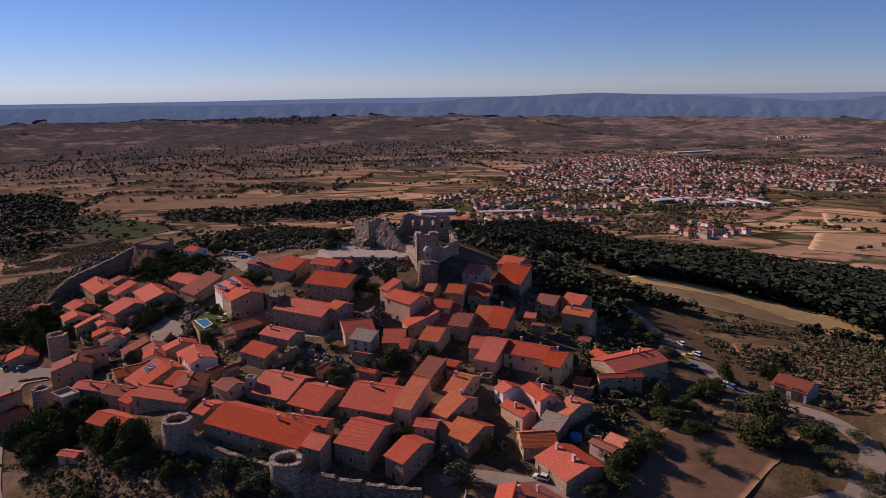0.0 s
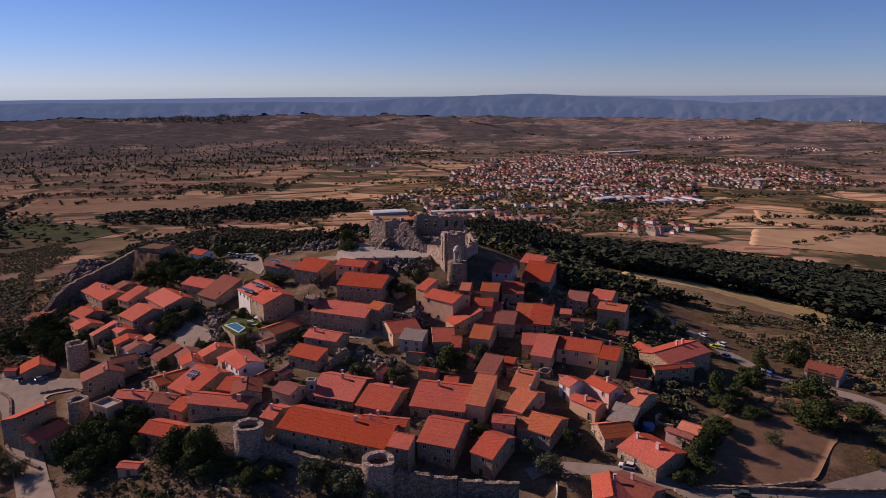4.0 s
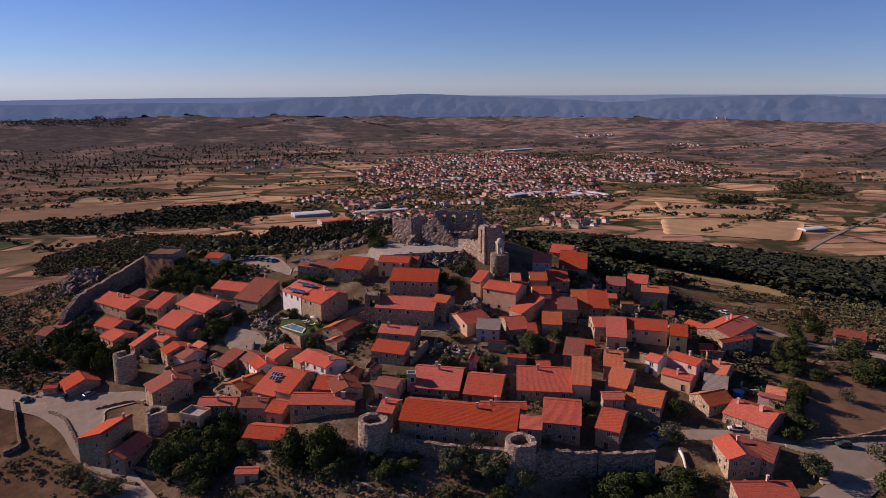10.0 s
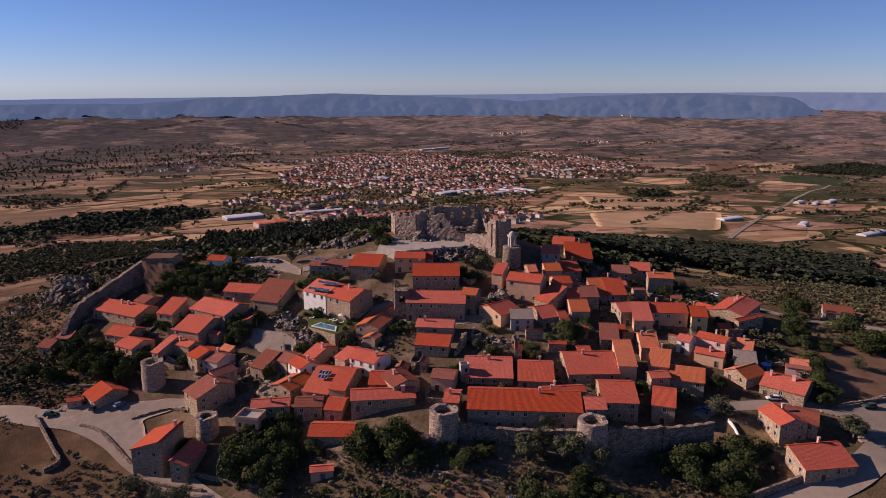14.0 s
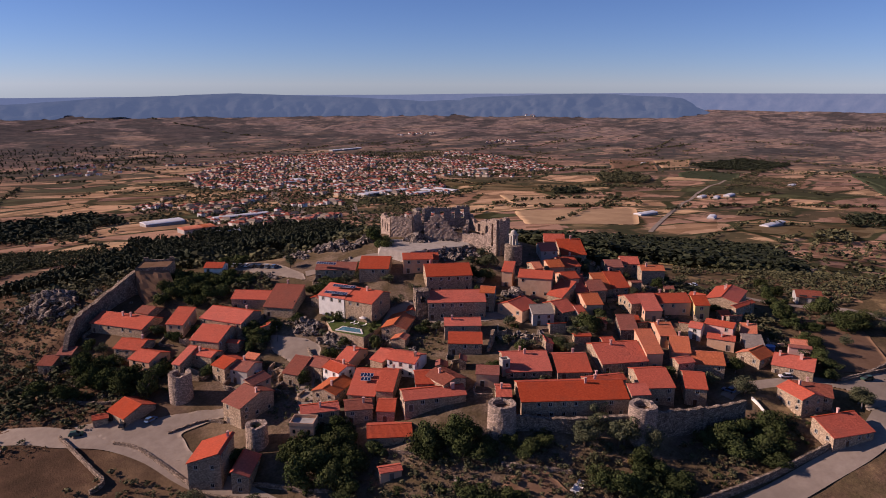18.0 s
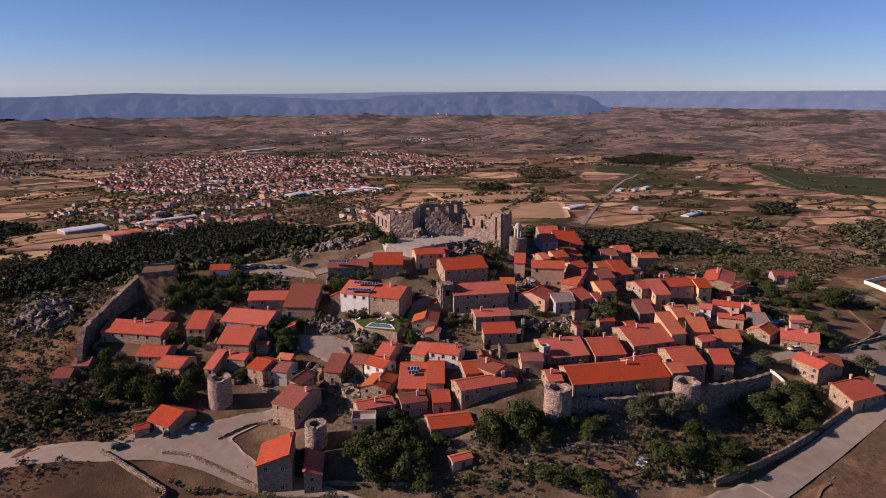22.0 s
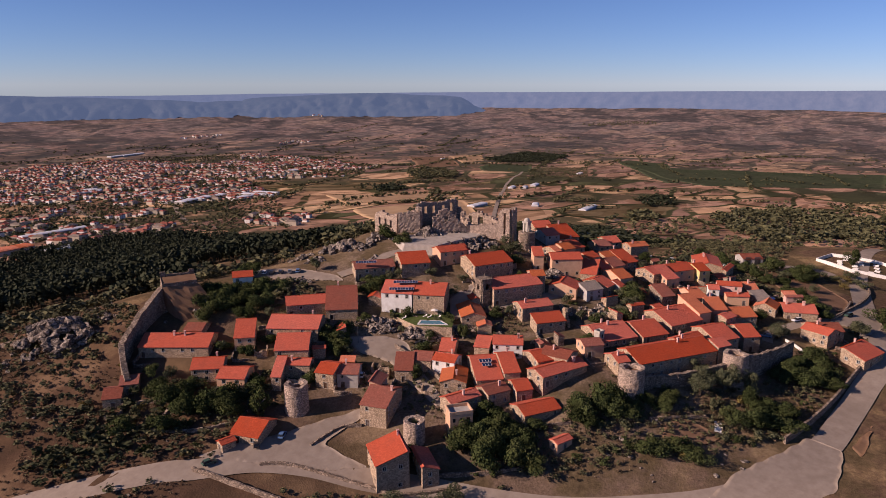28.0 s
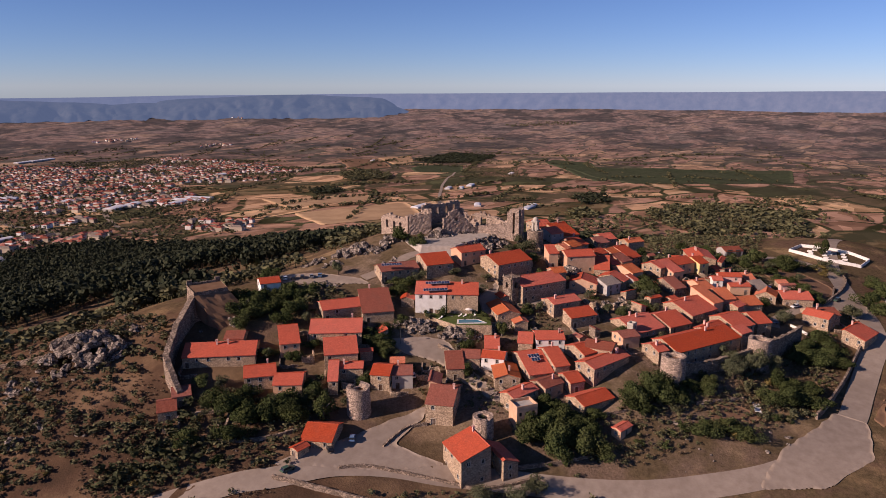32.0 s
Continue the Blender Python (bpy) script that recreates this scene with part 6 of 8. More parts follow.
def planted(name, X, Y, height, mat, rng, label, sprays=18):
    """One mesh of many small trees at the given spots."""
    Z = hill(X, Y)
    girth = 0.95 if height > 9 else 1.9
    kinds = []
    for k in range(6):
        v, f = leaf_cloud(rng, sprays, 0.30, 0.42, 0.60 / math.sqrt(sprays), 7, 0.66)
        w = np.array([0, 2.09, 4.19])
        tv = np.concatenate([np.stack([0.022 * np.cos(w), 0.022 * np.sin(w), np.full(3, -0.05)], -1), np.stack([0.012 * np.cos(w), 0.012 * np.sin(w), np.full(3, 0.6)], -1)])
        tf = np.array([(0, 1, 4, 3), (1, 2, 5, 4), (2, 0, 3, 5)]) + len(v)
        kinds.append((np.concatenate([v, tv]), np.concatenate([f, tf])))
    vs, fs, base = [], [], 0
    for k in range(6):
        sel = np.arange(len(X)) % 6 == k
        v, f = kinds[k]
        n_t = int(sel.sum())
        if not n_t:
            continue
        h = height * rng.uniform(0.65, 1.25, n_t)
        ang = rng.uniform(0, 6.28, n_t)
        c, s = np.cos(ang)[:, None], np.sin(ang)[:, None]
        vx = (c * v[None, :, 0] - s * v[None, :, 1]) * h[:, None] * girth + X[sel][:, None]
        vy = (s * v[None, :, 0] + c * v[None, :, 1]) * h[:, None] * girth + Y[sel][:, None]
        vz = v[None, :, 2] * h[:, None] + Z[sel][:, None]
        vs.append(np.stack([vx, vy, vz], -1).reshape(-1, 3))
        fs.append((f[None] + (np.arange(n_t) * len(v))[:, None, None] + base).reshape(-1, 4))
        base += n_t * len(v)
    v, f = np.concatenate(vs), np.concatenate(fs)
    me = bpy.data.meshes.new(name)
    me.vertices.add(len(v))
    me.vertices.foreach_set("co", v.ravel())
    me.loops.add(f.size)
    me.loops.foreach_set("vertex_index", f.ravel().astype(np.int32))
    me.polygons.add(len(f))
    me.polygons.foreach_set("loop_start", np.arange(0, f.size, 4, dtype=np.int32))
    me.update(calc_edges=True)
    me.materials.append(mat)
    ob = new(name, me)
    return tagged(ob, label, "trees", kind="stuff")


def stand_mat(name, dark, light):
    m, nt, nodes, links, bsdf = node_mat(name)
    geo = nodes.new("ShaderNodeNewGeometry")
    r = ramp(nodes, [(0.0, dark), (1.0, light)])
    links.new(geo.outputs["Random Per Island"], r.inputs[0])
    links.new(r.outputs[0], bsdf.inputs["Base Color"])
    bsdf.inputs["Roughness"].default_value = 0.9
    bsdf.inputs["Specular IOR Level"].default_value = 0.1
    return m


M_PINES = stand_mat("pine_stand", (0.020, 0.026, 0.014), (0.046, 0.050, 0.027))
M_TANGRASS = surface("dry_grass", (0.17, 0.115, 0.062), (0.30, 0.21, 0.115), 0.12, bump=0.3, stain=(0.13, 0.085, 0.05), stain_amount=0.5)
M_OAKS = stand_mat("oak_stand", (0.026, 0.030, 0.014), (0.070, 0.072, 0.032))
M_SCRUB = stand_mat("scrub_stand", (0.045, 0.046, 0.024), (0.13, 0.12, 0.058))
wood("pine_wood", ((-118, 300), (-96, 232), (-37, 236), (-86, 125), (-60, 130), (0, 203), (51, 172), (120, 172), (168, 210), (176, 335), (300, 480), (295, 560), (271, 678), (239, 747), (193, 771), (142, 770), (70, 760), (-10, 760), (-70, 640), (-130, 500), (-150, 380)), 5.4, 9.5, M_PINES, 3, "dense dark pine wood covering the far slope of the hill")
wood("pine_wood", ((150, 176), (167, 152), (206, 167), (241, 168), (275, 150), (282, 112), (330, 100), (430, 120), (600, 250), (598, 344), (500, 444), (453, 469), (419, 502), (392, 542), (355, 570), (295, 554), (172, 335)), 5.4, 9.0, M_PINES, 5, "dense dark pine wood on the eastern slope", 9, 0.15)
draped("dry_meadow", ((163, 134), (200, 148), (237, 156), (266, 143), (270, 97), (222, 64), (178, 76), (156, 98)), M_TANGRASS, 0.15, 4.0, "strip of dry tan grass between wood and scrub", "meadow")
wood("oak_wood", ((-271, 602), (-244, 736), (-181, 795), (-107, 768), (-53, 754), (-20, 632), (-131, 630), (-170, 537), (-218, 516), (-251, 520)), 5.0, 5.0, M_OAKS, 14, "dark evergreen oaks on the slope behind the old wall", 8, 0.2)
wood("scrub_wood", ((60, 100), (120, 84), (140, 112), (130, 150), (40, 165), (-40, 185), (-120, 200), (-140, 160), (-60, 120)), 7.0, 5.5, M_SCRUB, 13, "thick evergreen scrub on the shoulder of the hill", 14, 0.35)
wood("scrub_wood", ((330, 40), (700, -60), (1500, 60), (1200, 250), (700, 300), (480, 380), (420, 240)), 17, 7.5, M_SCRUB, 23, "scattered oaks and scrub on the lower slopes", 60, 0.5)
wood("scrub_wood", ((-150, 280), (-160, 500), (-320, 740), (-220, 980), (-20, 1000), (-10, 860), (-160, 800)), 14, 7.0, M_SCRUB, 33, "straggling dark woodland at the foot of the hill", 60, 0.6)
wood("scrub_wood", ((-860, 1200), (-560, 1080), (-330, 760), (-470, 560), (-900, 700)), 22, 8.0, M_SCRUB, 43, "scattered trees between fields", 60, 0.55)
wood("field_trees", ((-1500, 1000), (-300, 1050), (200, 1000), (1200, 700), (2300, -300), (3300, 500), (2600, 2400), (600, 3400), (-1300, 3200)), 26, 6.5, M_SCRUB, 53, "lone trees and hedgerows dotted over the plain", 100, 0.84)
wood("scrub_wood", ((-330, 900), (-250, 1110), (-30, 1160), (10, 1000), (-120, 980)), 9, 9.0, M_PINES, 71, "dark pine plantation between fields", 30, 0.15)
wood("scrub_wood", ((-900, 900), (-640, 1080), (-480, 780), (-470, 600), (-800, 620)), 12, 8.0, M_PINES, 73, "dark woodland on the plain", 60, 0.35)
wood("scrub_wood", ((-1500, 1900), (-400, 1700), (500, 2600), (200, 3300), (-1400, 3000)), 30, 10, M_PINES, 75, "dark woodland far out on the plain", 200, 0.5)
wood("scrub_wood", ((108, 12), (134, 26), (138, 62), (175, 58), (240, 38), (330, 40), (300, 52), (216, 46), (172, 62), (146, 90), (100, 122), (92, 70)), 4.2, 5.2, M_OAKS, 81, "dense dark evergreen oaks on the slope behind the village", 8, 0.15)
wood("scrub_wood", ((-2500, 300), (-700, 520), (-420, 900), (-900, 1500), (-2400, 1600)), 26, 8.5, M_PINES, 83, "dark hedgerows and copses on the plain", 150, 0.5)
wood("low_scrub", ((-92, 24), (-70, 32), (-100, 62), (-116, 66), (-150, 62), (-140, 24), (-118, 22)), 4.0, 2.3, M_SCRUB, 91, "low thorny scrub and dry weeds below the houses", 6, 0.36)
wood("low_scrub", ((-118, 66), (-96, 100), (-88, 112), (-100, 150), (-160, 160), (-180, 80)), 4.0, 2.2, M_SCRUB, 92, "low scrub among boulders on the dry slope", 8, 0.42)
wood("low_scrub", ((-66, -26), (-40, -44), (-8, -62), (22, -82), (66, -90), (90, -92), (66, -103), (10, -100), (-30, -78), (-56, -56)), 2.9, 1.6, M_SCRUB, 93, "bushes and weeds on the bank under the town wall", 4, 0.36)
wood("low_scrub", ((104, -66), (122, -52), (134, -20), (146, 20), (136, 44), (112, 20), (106, -40)), 3.0, 2.2, M_SCRUB, 94, "dense bushes on the bank behind the houses", 4, 0.25)
wood("low_scrub", ((-62, 78), (-40, 58), (-36, 78), (-46, 92), (-64, 98)), 2.8, 2.4, M_SCRUB, 95, "dense bushes inside the old wall", 4, 0.25)
wood("low_scrub", ((-120, 60), (-80, 80), (-40, 70), (-10, 40), (40, 30), (100, 40), (115, -10), (110, -70), (60, -78), (10, -62), (-60, -18), (-84, 20)), 2.7, 1.25, M_SCRUB, 96, "weeds and garden bushes between the houses", 5, 0.55)
wood("scrub_wood", ((150, -50), (260, -40), (420, -80), (420, 40), (240, 36), (175, 50), (158, 10)), 4.2, 2.6, M_SCRUB, 97, "rows of shrubs and scrub on the terraced slope", 10, 0.36)
hedge_rng = np.random.default_rng(12)
hedge_x, hedge_y = [], []
for line in (((-684, 1169), (-734, 1418), (-305, 1358), (-192, 1388), (-130, 1824)), ((-884, 1634), (-637, 1666), (-234, 1768)), ((-613, 1259), (-527, 1291), (-388, 1285)), ((-1159, 1684), (-922, 1742), (-857, 2119), (-553, 2283)), ((-417, 1344), (-396, 1458), (-229, 1369)),
             ((-1682, 2524), (-1267, 2594), (-810, 2752)), ((908, 1270), (916, 1021), (964, 906), (901, 748)), ((653, 843), (747, 773), (869, 704)), ((1531, 1001), (1923, 1187), (2396, 1366)), ((2106, 2005), (2820, 2055), (2978, 1647)), ((-92, 3885), (486, 4373), (929, 3374)),
             ((43, 2401), (233, 2688), (382, 2741)), ((-121, 1921), (30, 1874), (125, 1983)), ((688, 516), (824, 496), (982, 399)), ((948, 651), (1179, 625), (1344, 519)), ((1159, 821), (1404, 728), (1514, 548)), ((960, 546), (1189, 439), (1297, 226)), ((898, 1136), (1079, 1083), (1259, 965)),
             ((842, 273), (1020, 199), (1106, 39)), ((1181, 1568), (1528, 1406), (1756, 1023)), ((2381, 798), (2809, 618), (2850, 313)), ((560, 859), (759, 906), (912, 836)), ((666, 1347), (1017, 1412), (1260, 1281)), ((-867, 2349), (-567, 2407), (-136, 2061)), ((-623, 1505), (-446, 1544), (-217, 1398))):
    for a, b in zip(line, line[1:]):
        ln = math.hypot(b[0] - a[0], b[1] - a[1])
        for k in range(int(ln / 5)):
            f = hedge_rng.uniform(0, 1)
            qx, qy = a[0] + (b[0] - a[0]) * f, a[1] + (b[1] - a[1]) * f
            if value_noise(qx / 60, qy / 60, 88) > 0.42:
                hedge_x.append(qx + hedge_rng.normal() * 3)
                hedge_y.append(qy + hedge_rng.normal() * 3)
planted("hedgerow_trees", np.array(hedge_x), np.array(hedge_y), 6.2, M_SCRUB, hedge_rng, "broken hedgerows and lone trees between the fields")
for k, outline in enumerate((((-974, 1387), (-908, 1435), (-704, 1207), (-615, 1009), (-721, 982)), ((-444, 998), (-370, 1076), (-220, 981), (-213, 872), (-389, 901)), ((-243, 1068), (-197, 1192), (-38, 1094), (-43, 903), (-162, 891)), ((-2147, 3271), (-2094, 3394), (-2021, 3347), (-2116, 3221)), ((-1661, 3794), (-1228, 4206), (-686, 4625), (-686, 3963), (-1600, 3886)),
                            ((1254, 1259), (1399, 1304), (1379, 1158), (1236, 1061), (1162, 1130)), ((1846, 1412), (2202, 1475), (2187, 1264), (1867, 1169), (1725, 1275)), ((3453, 1950), (3661, 1806), (3799, 1622), (3687, 1569), (3404, 1843)), ((1095, 462), (1203, 478), (1182, 413), (1053, 372), (1006, 403)), ((840, 366), (921, 373), (901, 325), (829, 298), (763, 316)), ((940, 1064), (1013, 1083), (986, 984), (901, 938), (871, 968)), ((966, 266), (1147, 206), (1171, 49), (835, -8), (769, 90), (794, 179)))):
    wood("copse", outline, 9.5 if k not in (3, 4, 7) else 22, 8.0, M_PINES if k % 2 == 0 else M_SCRUB, 130 + k, "dark copse of pines and oaks among the fields", 25, 0.2)
wood("low_scrub", ((-200, 20), (-150, 26), (-120, 60), (-120, 72), (-180, 78), (-240, 60)), 4.2, 2.4, M_SCRUB, 98, "dry weeds and thorn bushes on the lower slope", 10, 0.5)
wood("low_scrub", ((-180, -10), (-110, -2), (-84, -24), (-62, -52), (-90, -80), (-200, -60)), 4.4, 1.8, M_SCRUB, 99, "dry weeds and thorn bushes on the lower slope", 10, 0.5)
wood("low_scrub", ((128.2, -42.3), (161.0, -50.3), (177.0, -67.8), (166.2, -85.5), (130.5, -85.9), (119.7, -69.4)), 4.4, 1.4, M_SCRUB, 101, "scattered weeds and bushes on the bare plot", 6, 0.5)
wood("low_scrub", ((-128.2, 15.4), (-120.8, 18.8), (-104.3, 1.5), (-93.4, -24.3), (-91.6, -31.6), (-121.8, -19.9)), 2.9, 1.4, M_SCRUB, 102, "dry grass tufts and thorn bushes beside the road", 3, 0.36)
M_WEEDS = stand_mat("dry_weeds", (0.085, 0.056, 0.034), (0.21, 0.145, 0.085))
WEST_SLOPE = ((-92, 24), (-72, 32), (-100, 64), (-117, 68), (-100, 100), (-90, 112), (-100, 150), (-165, 165), (-215, 90), (-250, 60), (-200, 10), (-118, 18))
wood("dry_weeds", WEST_SLOPE, 2.1, 0.8, M_WEEDS, 111, "tufts of dry brown weeds over the western slope", 6, 0.3)
wood("low_scrub", WEST_SLOPE, 4.6, 2.2, M_SCRUB, 112, "dark thorn bushes scattered over the western slope", 6, 0.5)
wood("low_scrub", ((-92, 24), (-72, 32), (-100, 64), (-117, 68), (-150, 64), (-150, 20), (-118, 20)), 4.2, 3.0, M_OAKS, 113, "dense dark bushes below the western houses", 4, 0.42)
wood("dry_weeds", ((-66, -26), (-40, -44), (-8, -62), (22, -82), (60, -90), (90, -94), (66, -103), (10, -100), (-30, -78), (-56, -56)), 2.0, 0.8, M_WEEDS, 114, "dry brown weeds on the bank under the town wall", 4, 0.3)
stone_rng = random.Random(83)
bm = bmesh.new()
for i in range(420):
    px, py = (stone_rng.uniform(-190, -88), stone_rng.uniform(22, 150)) if i < 320 else (stone_rng.uniform(-50, 62), stone_rng.uniform(-98, -62))
    if value_noise(px / 14, py / 14, 84) < 0.52 or taken(px, py, 0.6):
        continue
    k = stone_rng.uniform(0.25, 0.95)
    bmesh.ops.create_icosphere(bm, subdivisions=1, radius=1.0, matrix=Matrix.LocRotScale((px, py, ground_z(px, py) + 0.1 * k), Euler((stone_rng.uniform(-0.6, 0.6), stone_rng.uniform(-0.6, 0.6), stone_rng.uniform(0, 6.3))), (k * stone_rng.uniform(0.7, 1.5), k, k * stone_rng.uniform(0.5, 0.9))))
tagged(finish("loose_stones", bm, M_ROCK), "grey granite stones strewn over the dry slope", "stones", kind="stuff")
# trees along the bank, the gate and the pool garden
trees(((-105.1, 51.4), (-100.5, 35.3), (-108.5, 45.0), (-112.0, 57.0)), 7.5, 4.4)
trees(((-56.7, -32.2), (-60.5, -35.5), (-52.0, -38.0)), 8.5, 4.6)
trees(((-20.8, -54.1), (-24.5, -52.0), (-31.8, -49.3)), 8.0, 4.8)
trees(((23.4, -81.6), (11.7, -70.4), (7.2, -71.5), (14.8, -75.5)), 7.0, 3.8, "olive")
trees(((52.5, -89.3), (46.0, -88.0), (58.5, -91.0), (50.5, -97.2), (56.0, -95.5), (62.0, -92.5), (40.0, -87.0)), 6.0, 4.2)
trees(((12.4, -88.3), (16.0, -86.0), (8.0, -90.5), (1.4, -84.2), (4.5, -88.0)), 6.0, 4.2)
trees(((-26.5, 27.5), (-23.0, 33.0), (-18.5, 24.0), (-15.5, 19.5)), 4.6, 2.6)
trees(((-33.5, 24.0), (-30.0, 31.5)), 3.2, 2.2, "olive")
trees(((-64.9, -30.1), (-59.9, -27.6), (-55.9, -25.6), (-49.6, -27.5), (-51.6, -38.8), (-56.9, -41.6), (-70.8, -22.1), (-50.3, -33.6)), 6.5, 4.4)
trees(((-29.3, -49.9), (-24.7, -55.2), (-33.1, -52.5), (-7.5, -65.7), (-36.3, -42.8), (-18.1, -58.8), (-12.2, -61.5), (-3.1, -65.7), (-41.7, -39.9)), 4.0, 3.2)
trees(((-85.8, -36.3), (-80.2, -39.2), (-91.1, -28.7)), 4.5, 3.8, "olive")
trees(((152.2, -27.7), (140.5, -42.1), (124.5, -51.8), (178.9, -5.5), (168.1, -20.2)), 6.5, 3.6)
trees(((-68.1, 92.3), (-69.9, 84.0), (-59.6, 89.2), (-63.1, 79.2), (-75.0, 81.4), (-68.3, 70.8), (-75.1, 87.3), (-63.3, 89.8)), 5.5, 4.0)
trees(((153.1, -50.6),), 8, 6.0)
trees(((147.9, -63.3),), 7, 5.0)
wood("scrub_wood", ((-530, 677), (-437, 661), (-389, 727), (-331, 639), (-306, 463), (-139.3, 103.8), (-161.4, 105.7)), 4.2, 2.8, M_SCRUB, 104, "dense dark scrub on the western shoulder of the hill", 8, 0.3)
# field boundaries: long straight rows of small trees in a rough grid over the plain
grid_rng = np.random.default_rng(77)
gx_list, gy_list = [], []
for k in range(190):
    cx, cy = grid_rng.uniform(-1700, 2600), grid_rng.uniform(-200, 2900)
    if math.hypot(cx - 25, cy - 25) < 700:
        continue
    turn = math.radians(24 + (90 if k % 3 == 0 else 0) + grid_rng.normal() * 7)
    ln = grid_rng.uniform(120, 420)
    m = int(ln / 8)
    f = grid_rng.uniform(-0.5, 0.5, m) * ln
    gx_list.append(cx + f * math.cos(turn) + grid_rng.normal(size=m) * 2.5)
    gy_list.append(cy + f * math.sin(turn) + grid_rng.normal(size=m) * 2.5)
planted("hedgerow_trees", np.concatenate(gx_list), np.concatenate(gy_list), 6.2, M_SCRUB, grid_rng, "long hedgerows along the field edges of the plain", 12)
M_VINE = surface("vineyard", (0.034, 0.044, 0.024), (0.066, 0.074, 0.042), 0.08, bump=0.2, stain=(0.09, 0.078, 0.052))
draped("field", ((-686, 973), (-542, 1007), (-327, 819), (-366, 719), (-504, 816)), M_VINE, 0.8, 8.0, "green vineyard on the plain", "field")
draped("field", ((2019, 956), (1975, 701), (2227, 203), (1828, 143), (1488, 467), (1605, 617)), M_VINE, 0.8, 10.0, "green vineyard on the plain", "field")
M_PLOUGH = surface("ploughed_soil", (0.12, 0.07, 0.045), (0.20, 0.125, 0.08), 0.06, bump=0.2, stain=(0.15, 0.09, 0.06))
M_TANFIELD = surface("stubble_field", (0.31, 0.20, 0.115), (0.43, 0.285, 0.165), 0.03, bump=0.1, stain=(0.21, 0.13, 0.08), stain_amount=0.6)
M_FALLOW = surface("fallow_field", (0.155, 0.10, 0.068), (0.235, 0.15, 0.098), 0.03, bump=0.1, stain=(0.12, 0.08, 0.055), stain_amount=0.6)
for outline, mat, words in ((((1751, 1711), (1894, 1642), (1552, 1291), (1394, 1327)), M_PLOUGH, "brown ploughed field on the plain"),
                            (((1902, 1638), (2035, 1578), (1758, 1353), (1612, 1328)), M_TANFIELD, "orange-tan stubble field on the plain"), (((1532, 1198), (1619, 1238), (1742, 1141), (1531, 1001), (1466, 1136)), M_VINE, "dark green vineyard on the plain"),
                            (((2096, 1010), (2184, 1014), (2162, 851), (1495, 538), (1481, 564), (1669, 710)), M_VINE, "dark green vineyard on the plain"), (((-661, 1138), (-700, 1368), (-318, 1304), (-185, 1340), (-225, 1101), (-302, 1063), (-464, 1096)), M_FALLOW, "wide tan stubble field with scattered trees"),
                            (((624, 787), (822, 688), (673, 536), (520, 621)), M_TANFIELD, "wide tan stubble field on the plain"), (((754, 1019), (914, 871), (876, 740), (680, 861)), M_TANFIELD, "wide tan stubble field on the plain")):
    draped("field", outline, mat, 0.7, 10.0, words, "field")
orchard = list(((1563, 1038), (1662, 1045), (1787, 956), (1446, 768), (1318, 864)))
ox, oy = np.meshgrid(np.arange(min(q[0] for q in orchard), max(q[0] for q in orchard), 13), np.arange(min(q[1] for q in orchard), max(q[1] for q in orchard), 13))
keep = inside(ox, oy, orchard)
planted("orchard", ox[keep], oy[keep], 4.0, M_SCRUB, np.random.default_rng(3), "orchard of small round trees in straight rows")
yard_rng = random.Random(31)
for hx, hy, c, s, ln, f, b in FOOTPRINTS[::2]:
    e = yard_rng.choice((-1, 1))
    far = yard_rng.uniform(3.0, 5.5)
    pts = [(hx + c * u - s * v, hy + s * u + c * v) for u, v in ((e * ln / 2, -f + 0.5), (e * ln / 2, -f - far), (e * ln / 2 - e * min(ln, 7) * 0.8, -f - far))]
    if any(taken(px, py, 0.3) for px, py in pts[1:]):
        continue
    low_wall(pts, yard_rng.uniform(0.9, 1.7), 0.5, "rough stone yard wall in front of a house", None, "yard_wall")


# ---- the town on the plain ----
town_rng = random.Random(4)
M_TOWN_WALL = [surface("town_plaster_white", (0.60, 0.57, 0.53), (0.76, 0.73, 0.69), 0.4, stain=(0.360, 0.320, 0.281), bump=0), surface("town_plaster_cream", (0.381, 0.310, 0.240), (0.481, 0.410, 0.320), 0.4, stain=(0.300, 0.250, 0.200), bump=0), surface("town_plaster_grey", (0.240, 0.210, 0.190), (0.340, 0.300, 0.270), 0.4, stain=(0.200, 0.181, 0.160), bump=0)]
M_TOWN_ROOF = [surface("town_tiles_red", (0.25, 0.085, 0.062), (0.36, 0.125, 0.092), 0.4, stain=(0.14, 0.08, 0.065), bump=0), surface("town_tiles_pink", (0.28, 0.135, 0.105), (0.40, 0.19, 0.15), 0.4, stain=(0.18, 0.11, 0.09), bump=0), M_ROOF["brown"], M_ROOF["grey"]]


